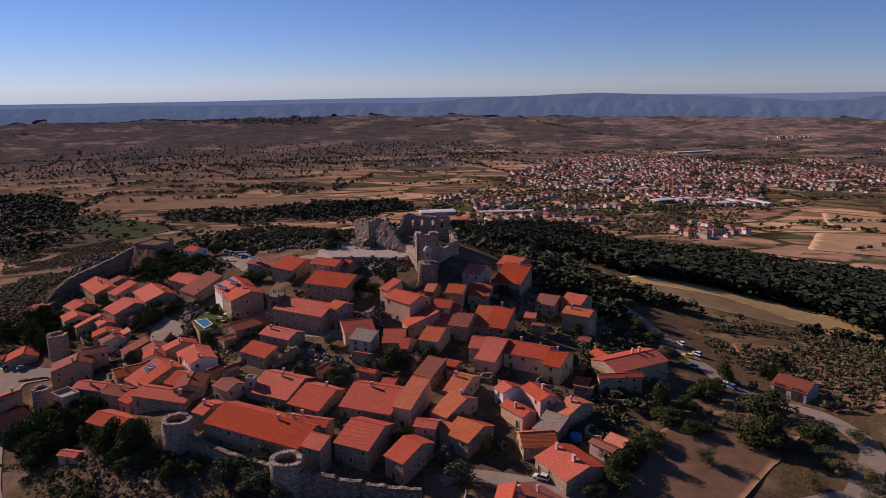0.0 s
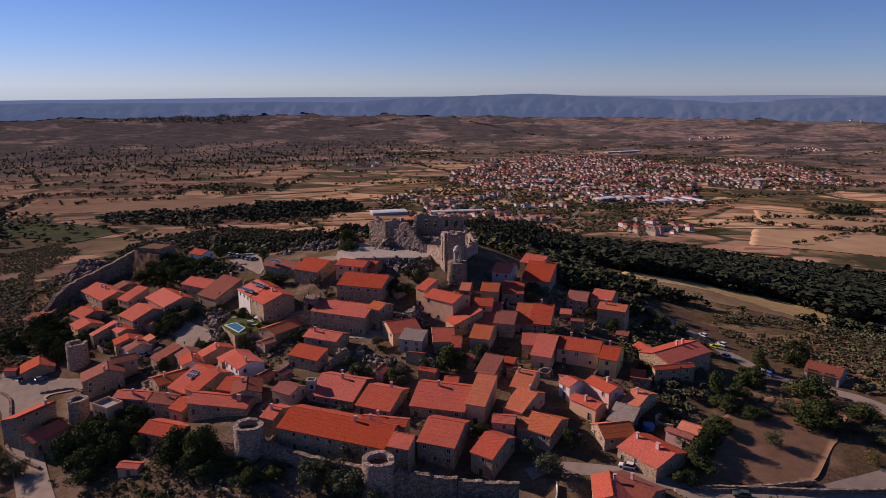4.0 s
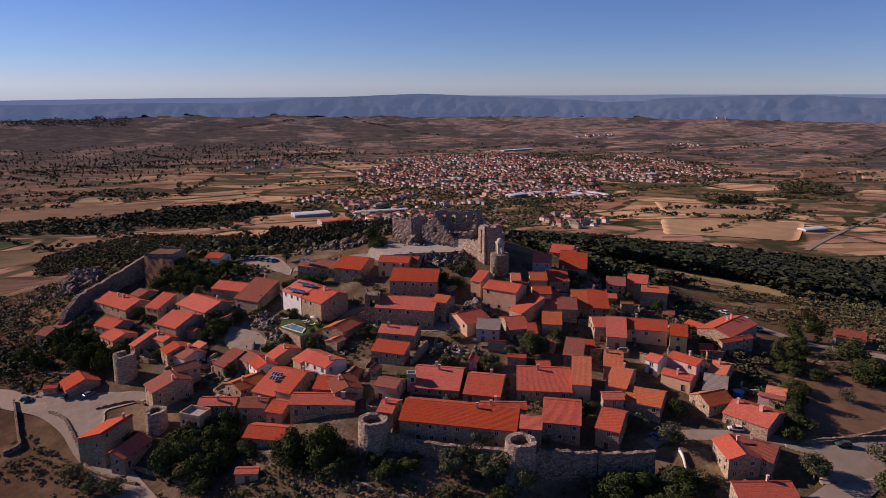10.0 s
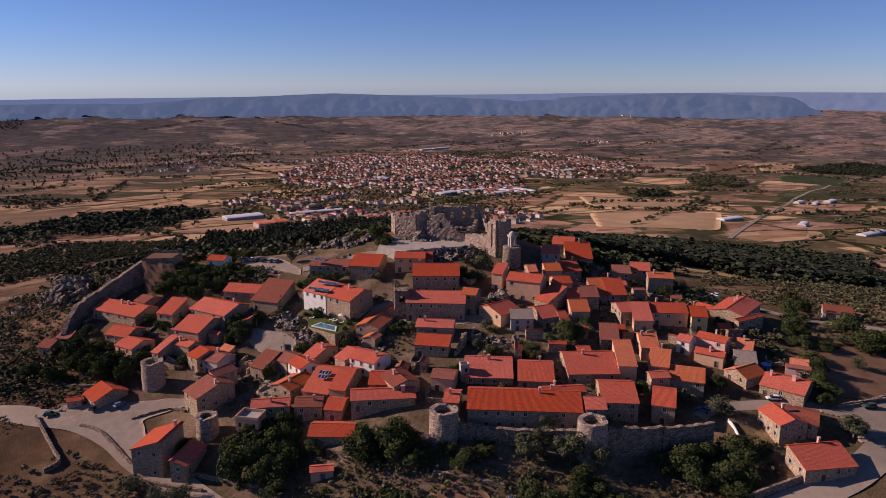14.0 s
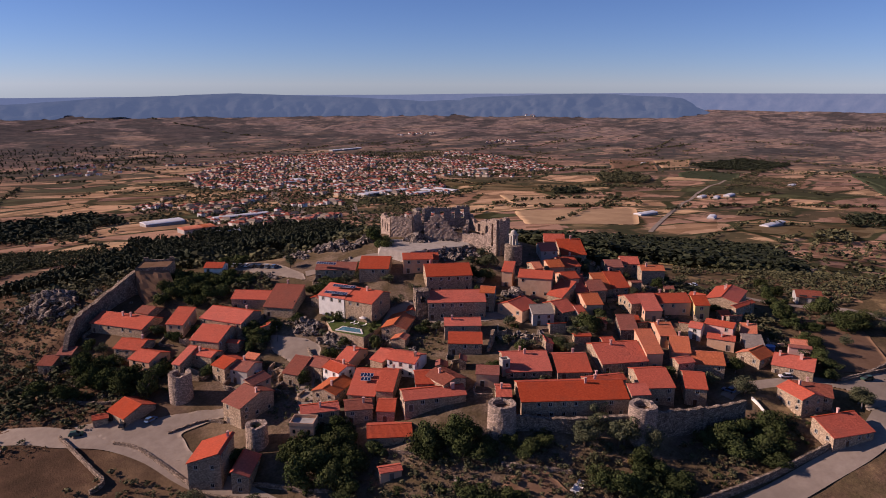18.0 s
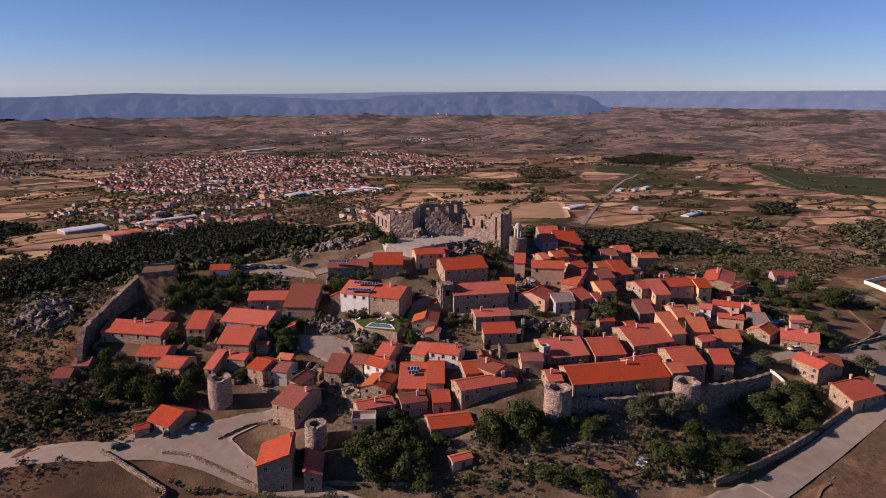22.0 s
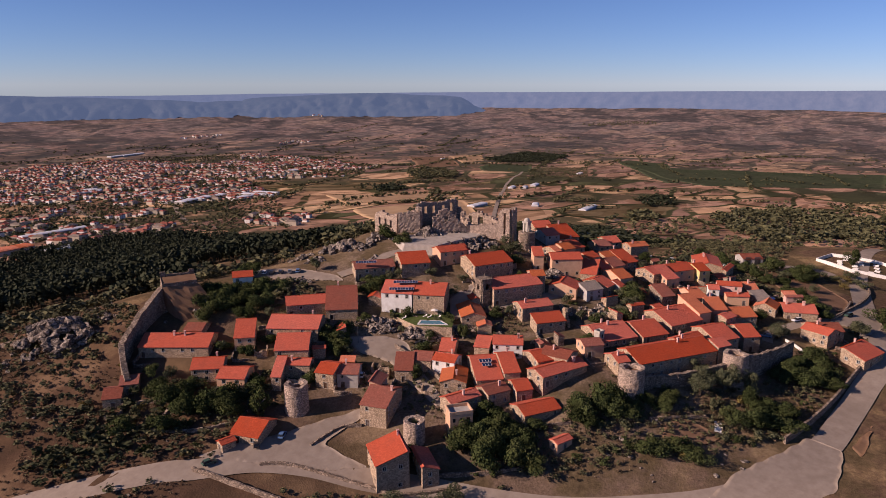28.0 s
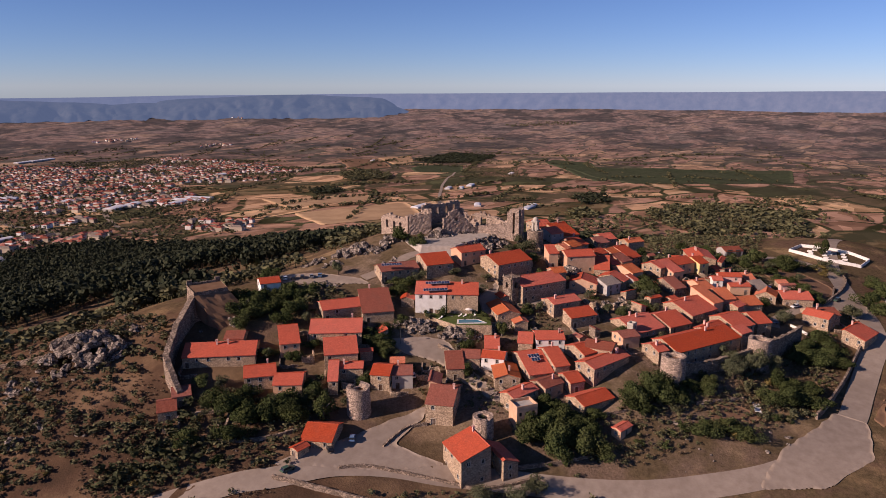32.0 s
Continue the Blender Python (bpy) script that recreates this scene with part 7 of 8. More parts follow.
def town_house_meshes(w, d, h, roof):
    bm = bmesh.new()
    box(bm, -w / 2, -d / 2, -3, w / 2, d / 2, h)
    walls = bpy.data.meshes.new("wall")
    bm.to_mesh(walls)
    bm.free()
    walls.materials.append(M_TOWN_WALL[{8: 0, 9: 0, 10: 0, 11: 1, 12: 2}.get(w, 1)])
    bm = bmesh.new()
    e, r = 0.4, 2.0
    p = [bm.verts.new(q) for q in ((-w / 2 - e, -d / 2 - e, h), (w / 2 + e, -d / 2 - e, h), (w / 2 + e, d / 2 + e, h), (-w / 2 - e, d / 2 + e, h), (-w / 2 + d * 0.4, 0, h + r), (w / 2 - d * 0.4, 0, h + r))]
    for f in ((0, 1, 5, 4), (2, 3, 4, 5), (1, 2, 5), (3, 0, 4), (3, 2, 1, 0)):
        bm.faces.new([p[i] for i in f])
    top = bpy.data.meshes.new("roof")
    bm.to_mesh(top)
    bm.free()
    top.materials.append(roof)
    win = [(-w / 4, -d / 2), (w / 4, -d / 2)]
    if h > 5:
        win = [(px, py, pz) for px, py in win for pz in (0.9, 3.8)]
    else:
        win = [(px, py, 0.9) for px, py in win]
    return walls, top, win


bm = bmesh.new()
box(bm, -0.75, -0.08, 0, 0.75, 0.08, 1.5)
ME_TOWN_WINDOW = bpy.data.meshes.new("window")
bm.to_mesh(ME_TOWN_WINDOW)
bm.free()
ME_TOWN_WINDOW.materials.append(M_GLASS)
TOWN_SETS = [town_house_meshes(w, d, h, M_TOWN_ROOF[(0, 1, 0, 2, 1, 0, 3)[i]]) for i, (w, d, h) in enumerate(((10, 8, 6), (12, 8, 3.4), (9, 9, 6.4), (14, 9, 6), (8, 7, 3.2), (11, 9, 6.2), (17, 9, 6.5)))]
TOWN_MAIN = [(434, 2080), (728, 2554), (957, 2503), (1078, 2162), (1130, 2033), (855, 1502), (660, 1055), (566, 1028), (533, 1120), (397, 1170), (321, 1348), (216, 1485), (290, 1900)]
TOWN_EAST = [(1130, 2033), (1416, 2319), (1566, 2018), (1414, 1715), (1352, 1446), (1088, 1313), (961, 1393), (855, 1502)]
TOWN_SPUR = [(45, 1216), (129, 1348), (287, 1220), (205, 901), (372, 1098), (406, 999), (232, 692), (212, 791), (125, 788), (57, 774), (21, 960)]
TOWN_FOOT = [(435, 837), (548, 881), (509, 756), (411, 655), (378, 700)]
HAMLETS = [(2872, 3407, 160), (2662, 3532, 110), (476, 2268, 130), (64, 2152, 110), (42, 2379, 90), (1705, 3110, 80), (1907, 2623, 60)]
TOWN_TURN = 27.0
tc, ts = math.cos(radians(TOWN_TURN)), math.sin(radians(TOWN_TURN))
plots = []
mx, my = 760.0, 1500.0
for i in range(-75, 76):
    for j in range(-85, 86):
        if i % 8 == 0 or j % 5 == 0:
            continue
        a, b = i * 14.5 + town_rng.uniform(-3, 3), j * 14.0 + town_rng.uniform(-3, 3)
        px, py = mx + tc * a - ts * b, my + ts * a + tc * b
        wobx, woby = 70 * float(fbm(px / 120, py / 120, 2, 61)), 70 * float(fbm(px / 120, py / 120, 2, 67))
        qx, qy = np.array(px + wobx), np.array(py + woby)
        gap = float(value_noise(px / 75, py / 75, 66))
        open_ground = 0.26 if inside(qx, qy, TOWN_MAIN) else 0.40 if inside(qx, qy, TOWN_EAST) else 0.52 if inside(qx, qy, TOWN_SPUR) else 0.30 if inside(qx, qy, TOWN_FOOT) else 2.0
        if gap < open_ground or town_rng.random() < 0.30:
            continue
        plots.append((px, py, TOWN_TURN + town_rng.choice((0, 90)) + town_rng.uniform(-6, 6)))
for hx, hy, hr in HAMLETS:
    for k in range(int(hr / 3)):
        w, r = town_rng.uniform(0, 6.28), hr * math.sqrt(town_rng.random())
        plots.append((hx + 1.6 * r * math.cos(w), hy + 0.7 * r * math.sin(w), town_rng.uniform(0, 90)))
plots.sort(key=lambda q: math.hypot(q[0] + 60, q[1] + 150))
for px, py, turn in plots[:280]:
    sw, st, sn = town_rng.choice(TOWN_SETS)
    t = new("town_house")
    t.matrix_world = Matrix.Translation((px, py, ground_z(px, py))) @ pose(0, 0, 0, 0, 0, turn)
    for nm, me in (("wall", sw), ("roof", st)):
        o = new(nm, me)
        o.parent = t
    for wx, wy, wz in sn:
        o = new("window", ME_TOWN_WINDOW)
        o.parent = t
        o.location = (wx, wy, wz)
    tagged(t, "white-walled town house with a red hipped tile roof", "house", "town houses")


def joined(name, sets, picks, label):
    vs, fs, ms, mats, base = [], [], [], [], 0
    for (px, py, turn), meshes in picks:
        c, s = math.cos(radians(turn)), math.sin(radians(turn))
        z = ground_z(px, py)
        for me in meshes[:2]:
            m = me.materials[0]
            if m not in mats:
                mats.append(m)
            co = np.array([v.co[:] for v in me.vertices])
            vs.append(np.stack([px + c * co[:, 0] - s * co[:, 1], py + s * co[:, 0] + c * co[:, 1], z + co[:, 2]], -1))
            for p in me.polygons:
                fs.append([base + i for i in p.vertices])
                ms.append(mats.index(m))
            base += len(co)
    ob = mesh_thing(name, np.concatenate(vs), fs, mats)
    ob.data.polygons.foreach_set("material_index", ms)
    return tagged(ob, label, "houses", kind="stuff")


joined("far_town", TOWN_SETS, [(q, town_rng.choice(TOWN_SETS)) for q in plots[280:]], "far part of the town, white walls and red roofs")
wood("town_trees", ((216, 1485), (434, 2080), (728, 2554), (957, 2503), (1416, 2319), (1566, 2018), (1352, 1446), (1088, 1313), (855, 1502), (660, 1055), (548, 881), (411, 655), (232, 692), (21, 960), (45, 1216)), 12.5, 5.5, M_SCRUB, 63, "dark garden trees between the town houses", 40, 0.3)


def shed(x, y, turn, w, d, h, roof_mat, label, bays=5):
    t = new("warehouse")
    t.matrix_world = Matrix.Translation((x, y, ground_z(x, y) - 1)) @ pose(0, 0, 0, 0, 0, turn)
    bm = bmesh.new()
    box(bm, -w / 2, -d / 2, -2, w / 2, d / 2, h)
    part("wall", bm, M_CONCRETE, t)
    for k in range(bays):
        bm = bmesh.new()
        x0, x1 = -w / 2 + w * k / bays, -w / 2 + w * (k + 1) / bays
        ring = [[bm.verts.new((xx, (d / 2 + 0.4) * math.cos(a), h + 2.2 * math.sin(a))) for a in np.linspace(0, math.pi, 9)] for xx in (x0, x1 - 0.3)]
        for i in range(8):
            bm.faces.new((ring[0][i], ring[0][i + 1], ring[1][i + 1], ring[1][i]))
        for r in ring:
            bm.faces.new(r)
        bmesh.ops.recalc_face_normals(bm, faces=bm.faces[:])
        part("roof", bm, roof_mat, t)
    return tagged(t, label, "warehouse", "warehouses")


M_SHEET = surface("pale_sheet_roof", (0.50, 0.49, 0.50), (0.66, 0.65, 0.66), 0.1, rough=0.5, bump=0, stain=(0.4, 0.38, 0.38))
for (px, py), turn, w, d in zip(((499, 1135), (545, 1152), (596, 1176), (596, 1085), (641, 1107), (697, 1144), (462, 1483), (1133, 2680), (1048, 1528), (170, 913), (54, 936), (511, 1334), (1060, 2660)), (25, 25, 30, 20, 110, 110, 60, 20, 0, 5, 10, 30, 20), (44, 40, 36, 52, 60, 60, 60, 110, 50, 90, 60, 46, 80), (24, 22, 20, 20, 16, 16, 40, 24, 24, 14, 30, 26, 24)):
    shed(px, py, turn, w, d, 6, M_SHEET, "long low warehouse with a pale sheet-metal roof")
shed(*((78, 800),)[0], 10, 46, 26, 6, M_ROOF["orange"], "low orange-roofed hall at the foot of the hill")
shed(*((111, 740),)[0], 8, 34, 22, 6, M_SHEET, "large low white hall at the foot of the hill")
ribbon("road", ((250, 780), (290, 986), (316, 1200), (410, 1470), (546, 1840)), 12, M_ROAD, 0.6, "main street running through the town")
ribbon("road", ((1608, 1070), (1260, 891), (968, 707), (639, 482)), 7, M_ROAD, 0.6, "straight pale track between the fields", "track")
ribbon("road", ((334, 748), (357, 881), (465, 1120)), 9, M_ROAD, 0.6, "road into the town")
for (px, py), turn, w, d in zip(((1150, 805), (1162, 777), (1208, 779), (845, 539), (877, 450), (772, 615), (1553, 854), (1727, 1519)), (20, 24, 18, 30, 10, 5, 12, 20), (30, 24, 36, 28, 60, 44, 26, 22), (12, 12, 14, 12, 14, 16, 12, 12)):
    shed(px, py, turn, w, d, 4, M_SHEET, "low white farm building among the fields", 3)


# ---- church tower ----
church_tower = thing_at("church_tower", 1.8, 13.6, 34, "square granite church bell tower with arched openings", "tower")
cw, sw_ = math.cos(radians(-16)), math.sin(radians(-16))


def spun(x, y):
    return (1.8 + cw * x - sw_ * y, 13.6 + sw_ * x + cw * y)


for p, q in (((-2.2, -2.2), (2.2, -2.2)), ((2.2, -2.2), (2.2, 2.2)), ((2.2, 2.2), (-2.2, 2.2)), ((-2.2, 2.2), (-2.2, -2.2))):
    settle(ruin_wall("tower_wall", spun(*p), spun(*q), 32, ((0, 44.6), (1, 44.6)), 0.9, 0.55, ((1.5, 2.9, 40.6, 43.2),), seed=p[0], rag=0.05), church_tower)
bm = bmesh.new()
bmesh.ops.create_cube(bm, size=1, matrix=Matrix.Translation((1.8, 13.6, 44.7)) @ pose(0, 0, 0, 0, 0, -16) @ Matrix.Diagonal((5.4, 5.4, 0.4, 1)))
settle(finish("cornice", bm, M_GRANITE), church_tower)
for sx in (-1, 1):
    for sy in (-1, 1):
        bm = bmesh.new()
        bmesh.ops.create_cone(bm, segments=8, radius1=0.4, radius2=0.08, depth=1.2, matrix=Matrix.Translation((*spun(2.2 * sx, 2.2 * sy), 45.5)))
        settle(finish("pinnacle", bm, M_GRANITE), church_tower)


# ---- parked cars ----
def car_parts(length, width, height):
    bm = bmesh.new()
    prof = [(-0.5, 0.28), (-0.5, 0.52), (-0.46, 0.60), (0.20, 0.62), (0.42, 0.56), (0.5, 0.46), (0.5, 0.26)]
    rows = [[bm.verts.new((x * length, s * width / 2 * (0.94 if z > 0.57 else 1.0), z * height)) for x, z in prof] for s in (-1, 1)]
    m = len(prof)
    for k in range(m):
        bm.faces.new((rows[0][k], rows[0][(k + 1) % m], rows[1][(k + 1) % m], rows[1][k]))
    bm.faces.new(rows[0][::-1])
    bm.faces.new(rows[1])
    bmesh.ops.recalc_face_normals(bm, faces=bm.faces[:])
    bmesh.ops.bevel(bm, geom=bm.edges[:], offset=0.06, segments=2, affect="EDGES")
    body = bpy.data.meshes.new("body")
    bm.to_mesh(body)
    bm.free()
    bm = bmesh.new()
    lo = [(-0.44, 0.6), (0.24, 0.61)]
    hi = [(-0.36, 0.97), (0.04, 1.0)]
    ring = [bm.verts.new((x * length, s * width * 0.46, z * height)) for x, z in lo for s in (-1, 1)] + [bm.verts.new((x * length, s * width * 0.38, z * height)) for x, z in hi for s in (-1, 1)]
    for f in ((0, 1, 5, 4), (2, 6, 7, 3), (0, 4, 6, 2), (1, 3, 7, 5)):
        bm.faces.new([ring[i] for i in f])
    glass = bpy.data.meshes.new("glazing")
    bm.to_mesh(glass)
    bm.free()
    glass.materials.append(M_GLASS)
    bm = bmesh.new()
    v = [bm.verts.new((x * length, s * width * 0.385, z * height + dz)) for x, z in hi for s in (-1, 1) for dz in (-0.01, 0.05)]
    for f in ((0, 2, 6, 4), (1, 5, 7, 3), (0, 4, 5, 1), (2, 3, 7, 6), (0, 1, 3, 2), (4, 6, 7, 5)):
        bm.faces.new([v[i] for i in f])
    bmesh.ops.recalc_face_normals(bm, faces=bm.faces[:])
    roof = bpy.data.meshes.new("roof")
    bm.to_mesh(roof)
    bm.free()
    bm = bmesh.new()
    bmesh.ops.create_cone(bm, cap_ends=True, segments=16, radius1=0.32, radius2=0.32, depth=0.22, matrix=pose(0, 0, 0, 90, 0, 0))
    wheel = bpy.data.meshes.new("wheel")
    bm.to_mesh(wheel)
    bm.free()
    wheel.materials.append(M_TYRE)
    return body, glass, roof, wheel


def paint(name, colour):
    m, nt, nodes, links, bsdf = node_mat(name)
    n = add_node(nodes, "ShaderNodeTexNoise", Scale=3.0, Detail=4.0)
    r = ramp(nodes, [(0.3, tuple(c * 0.85 for c in colour)), (0.7, colour)])
    links.new(n.outputs[0], r.inputs[0])
    links.new(r.outputs[0], bsdf.inputs["Base Color"])
    bsdf.inputs["Roughness"].default_value = 0.3
    return m


M_TYRE = surface("tyre", (0.012, 0.012, 0.012), (0.03, 0.03, 0.03), 4.0, bump=0)
CAR_PAINT = {"white": (0.7, 0.7, 0.7), "yellow": (0.75, 0.6, 0.02), "blue": (0.10, 0.18, 0.32), "grey": (0.22, 0.23, 0.25), "black": (0.02, 0.02, 0.025), "silver": (0.45, 0.46, 0.48), "red": (0.35, 0.03, 0.03), "green": (0.05, 0.09, 0.06)}
CAR_SETS = {}


def car(x, y, turn, colour, z=None):
    if colour not in CAR_SETS:
        b, g, r, w = car_parts(4.2, 1.75, 1.5)
        pm = paint("paint_" + colour, CAR_PAINT[colour])
        b.materials.append(pm), r.materials.append(pm)
        CAR_SETS[colour] = (b, g, r, w)
    b, g, r, w = CAR_SETS[colour]
    t = new("car")
    t.matrix_world = Matrix.Translation((x, y, (ground_z(x, y) if z is None else z) + 0.28)) @ pose(0, 0, 0, 0, 0, turn)
    for nm, me in (("body", b), ("glazing", g), ("roof", r)):
        o = new(nm, me)
        o.parent = t
    for sx in (-1.3, 1.35):
        for sy in (-0.78, 0.78):
            o = new("wheel", w)
            o.parent = t
            o.location = (sx, sy, 0.32)
    return tagged(t, f"small {colour} car parked on the gravel", "car", "parked cars")


for (px, py), turn, col in zip(((-41.9, 101.2), (-39.8, 98.8), (-38.0, 95.7), (-35.6, 93.0), (-33.2, 90.0), (-30.7, 87.5), (-44.0, 103.8)), (45, 48, 40, 44, 50, 42, 47), ("grey", "white", "black", "black", "grey", "blue", "silver")):
    car(px, py, turn, col)
for (px, py), turn, col in zip(((150.6, 11.3), (147.9, -3.8), (152.7, 0.8), (145.5, -15.3), (149.5, -30.7), (151.0, -32.3), (153.9, -28.7)), (110, 140, 120, 110, 130, 115, 100), ("white", "yellow", "white", "silver", "white", "blue", "black")):
    car(px, py, turn, col)
for (px, py), turn, col in zip(((-102.8, 16.2), (-95.2, 14.0), (-115.9, 19.8)), (60, 35, -10), ("black", "blue", "green")):
    car(px, py, turn, col)
for (px, py), turn, col in zip(((64.7, -74.6), (86.3, -79.7), (109.1, -93.7)), (105, 150, 160), ("blue", "white", "green")):
    car(px, py, turn, col)
for (px, py), turn, col in zip(((7.8, 9.0), (12.1, 5.5), (-31.7, 12.9), (-33.7, 14.4)), (165, 160, 150, 150), ("blue", "silver", "grey", "black")):
    car(px, py, turn, col)
for (px, py), turn, col in zip(((-59.9, 17.5),), (40,), ("white",)):
    car(px, py, turn, col)


# ---- walled garden with the pool ----
pool_out = ((-30.4, 18.2), (-24.4, 10.4), (-23.2, 14.7), (-27.0, 20.1))
garden = ((-28.9, 34.7), (-32.0, 18.6), (-25.2, 7.0), (-14.9, 14.3), (-10.8, 21.9), (-15.6, 30.9), (-19.6, 40.9))
bm = bmesh.new()
gt = [bm.verts.new((px, py, 33.3)) for px, py in garden]
gb = [bm.verts.new((px, py, 27.0)) for px, py in garden]
bm.faces.new(gt)
for i in range(len(garden)):
    k = (i + 1) % len(garden)
    bm.faces.new((gb[i], gb[k], gt[k], gt[i]))
bmesh.ops.recalc_face_normals(bm, faces=bm.faces[:])
M_LAWN = surface("lawn", (0.045, 0.065, 0.018), (0.10, 0.125, 0.04), 0.8, bump=0.3, stain=(0.16, 0.13, 0.06))
tagged(finish("garden_terrace", bm, [M_LAWN, M_STONE]), "green garden terrace held by a stone wall", "garden", kind="structure")
for f in bpy.data.objects["garden_terrace"].data.polygons:
    f.material_index = 0 if f.normal.z > 0.5 else 1
pool = thing_at("swimming_pool", pool_out[0][0], pool_out[0][1], 33.3, "long narrow turquoise swimming pool with a pale rim", "pool")
mwat, nt_, nodes_, links_, bs_ = node_mat("pool_water")
bs_.inputs["Base Color"].default_value = (0.04, 0.17, 0.24, 1)
bs_.inputs["Roughness"].default_value = 0.08
pc = [Vector((*q, 0)) for q in pool_out]
pm_ = sum(pc, Vector()) / 4
bm = bmesh.new()
bm.faces.new([bm.verts.new((q.x, q.y, 33.55)) for q in pc])
settle(finish("water", bm, mwat), pool)
bm = bmesh.new()
inn = [bm.verts.new((q.x, q.y, 33.62)) for q in pc]
outv = [bm.verts.new((q.x + (q - pm_).normalized().x * 0.7, q.y + (q - pm_).normalized().y * 0.7, 33.62)) for q in pc]
outl = [bm.verts.new((v.co.x, v.co.y, 33.2)) for v in outv]
inl = [bm.verts.new((v.co.x, v.co.y, 33.4)) for v in inn]
for i in range(4):
    k = (i + 1) % 4
    bm.faces.new((inn[i], inn[k], outv[k], outv[i]))
    bm.faces.new((outv[i], outv[k], outl[k], outl[i]))
    bm.faces.new((inl[i], inl[k], inn[k], inn[i]))
settle(finish("rim", bm, M_WHITE), pool)


def parasol(x, y, z, r=1.5):
    t = thing_at("parasol", x, y, z, "open white garden parasol on a thin pole", "parasol", "parasols")
    bm = bmesh.new()
    bmesh.ops.create_cone(bm, cap_ends=True, segments=8, radius1=0.04, radius2=0.04, depth=2.4, matrix=Matrix.Translation((x, y, z + 1.2)))
    settle(finish("pole", bm, M_TRIM), t)
    bm = bmesh.new()
    bmesh.ops.create_cone(bm, cap_ends=False, segments=8, radius1=r, radius2=0.05, depth=0.6, matrix=Matrix.Translation((x, y, z + 2.4)))
    settle(finish("canopy", bm, M_WHITE), t)


for px, py in ((-19.1, 20.7),):
    parasol(px, py, 33.3)
for px, py in ((112.6, 9.7), (117.1, 11.8), (117.5, 15.5)):
    parasol(px, py, ground_z(px, py), 1.7)
for px, py in ((-29.0, 27.2), (-22.5, 22.6), (-21.8, 20.9), (-20.1, 17.9)):
    t = thing_at("sun_lounger", px, py, 33.3, "pale low sun lounger on the lawn", "lounger", "sun loungers")
    bm = bmesh.new()
    box(bm, px - 0.95, py - 0.3, 33.5, px + 0.6, py + 0.3, 33.6)
    settle(finish("seat", bm, M_WHITE), t)
    bm = bmesh.new()
    bmesh.ops.create_cube(bm, size=1, matrix=Matrix.Translation((px + 0.85, py, 33.75)) @ pose(0, 0, 0, 0, -45, 0) @ Matrix.Diagonal((0.75, 0.6, 0.08, 1)))
    settle(finish("backrest", bm, M_WHITE), t)
    for sx in (-0.85, 0.5):
        bm = bmesh.new()
        box(bm, px + sx - 0.03, py - 0.28, 33.3, px + sx + 0.03, py + 0.28, 33.5)
        settle(finish("leg", bm, M_WHITE), t)


# ---- solar panels ----
mpv, nt_, nodes_, links_, bs_ = node_mat("photovoltaic")
bs_.inputs["Base Color"].default_value = (0.012, 0.022, 0.06, 1)
bs_.inputs["Roughness"].default_value = 0.18
M_PV = mpv


def solar_row(x, y, z, turn, count, w=1.0, h=1.65):
    t = new("solar_array")
    t.matrix_world = Matrix.Translation((x, y, z)) @ pose(0, 0, 0, 0, 0, turn) @ pose(0, 0, 0, 19, 0, 0)
    for k in range(count):
        bm = bmesh.new()
        x0 = (k - count / 2) * (w + 0.04)
        box(bm, x0, -h / 2, 0.16, x0 + w, h / 2, 0.2)
        p = part("panel", bm, M_PV, t, "dark blue glass panel")
        bm = bmesh.new()
        for a, b, c, d in ((0, -h / 2, w, -h / 2 + 0.05), (0, h / 2 - 0.05, w, h / 2), (0, -h / 2 + 0.05, 0.05, h / 2 - 0.05), (w - 0.05, -h / 2 + 0.05, w, h / 2 - 0.05)):
            box(bm, x0 + a, b, 0.2, x0 + c, d, 0.215)
        part("frame", bm, M_SHEET, p)
    return tagged(t, "row of dark blue solar panels on a tiled roof", "solar panels", "solar arrays")


for (px, py), k, tz, tt in zip(((-33.96, -14.77), (-35.07, -16.18)) + ((-20.3, 34.4),) + ((-24.5, 32.6),) + ((-17.6, 59.3),), (4, 3, 9, 9, 8), (29.15, 28.55, 44.1, 42.6, 47.3), (-38, -38, -49, -49, -43)):
    solar_row(px, py, tz, tt, k)

# ---- white walled burial yard beside the road ----
YARD = ((192, -62), (206, -66), (206, -90), (202, -101), (187, -98), (183, -80))
for p, q in zip(YARD, YARD[1:] + YARD[:1]):
    low_wall((p, q), 1.7, 0.4, "long whitewashed yard wall", M_WHITE, "yard_wall", 0.0)
for k in range(12):
    px, py = 189 + (k % 4) * 4.2, -74 - (k // 4) * 8 + (k % 3)
    t = thing_at("tomb", px, py, ground_z(px, py), "small white stone tomb with a gabled top", "tomb", "tombs")
    bm = bmesh.new()
    box(bm, px - 0.7, py - 1.1, ground_z(px, py) - 0.4, px + 0.9, py + 1.3, ground_z(px, py) + 0.6)
    settle(finish("chest", bm, M_WHITE), t)
    bm = bmesh.new()
    g = ground_z(px, py) + 0.6
    v = [bm.verts.new(q) for q in ((px - 0.8, py - 1.2, g), (px + 0.8, py - 1.2, g), (px + 0.8, py + 1.2, g), (px - 0.8, py + 1.2, g), (px, py - 1.2, g + 0.35), (px, py + 1.2, g + 0.35))]
    for f in ((0, 1, 4), (2, 3, 5), (1, 2, 5, 4), (3, 0, 4, 5), (3, 2, 1, 0)):
        bm.faces.new([v[i] for i in f])
    settle(finish("lid", bm, M_WHITE), t)

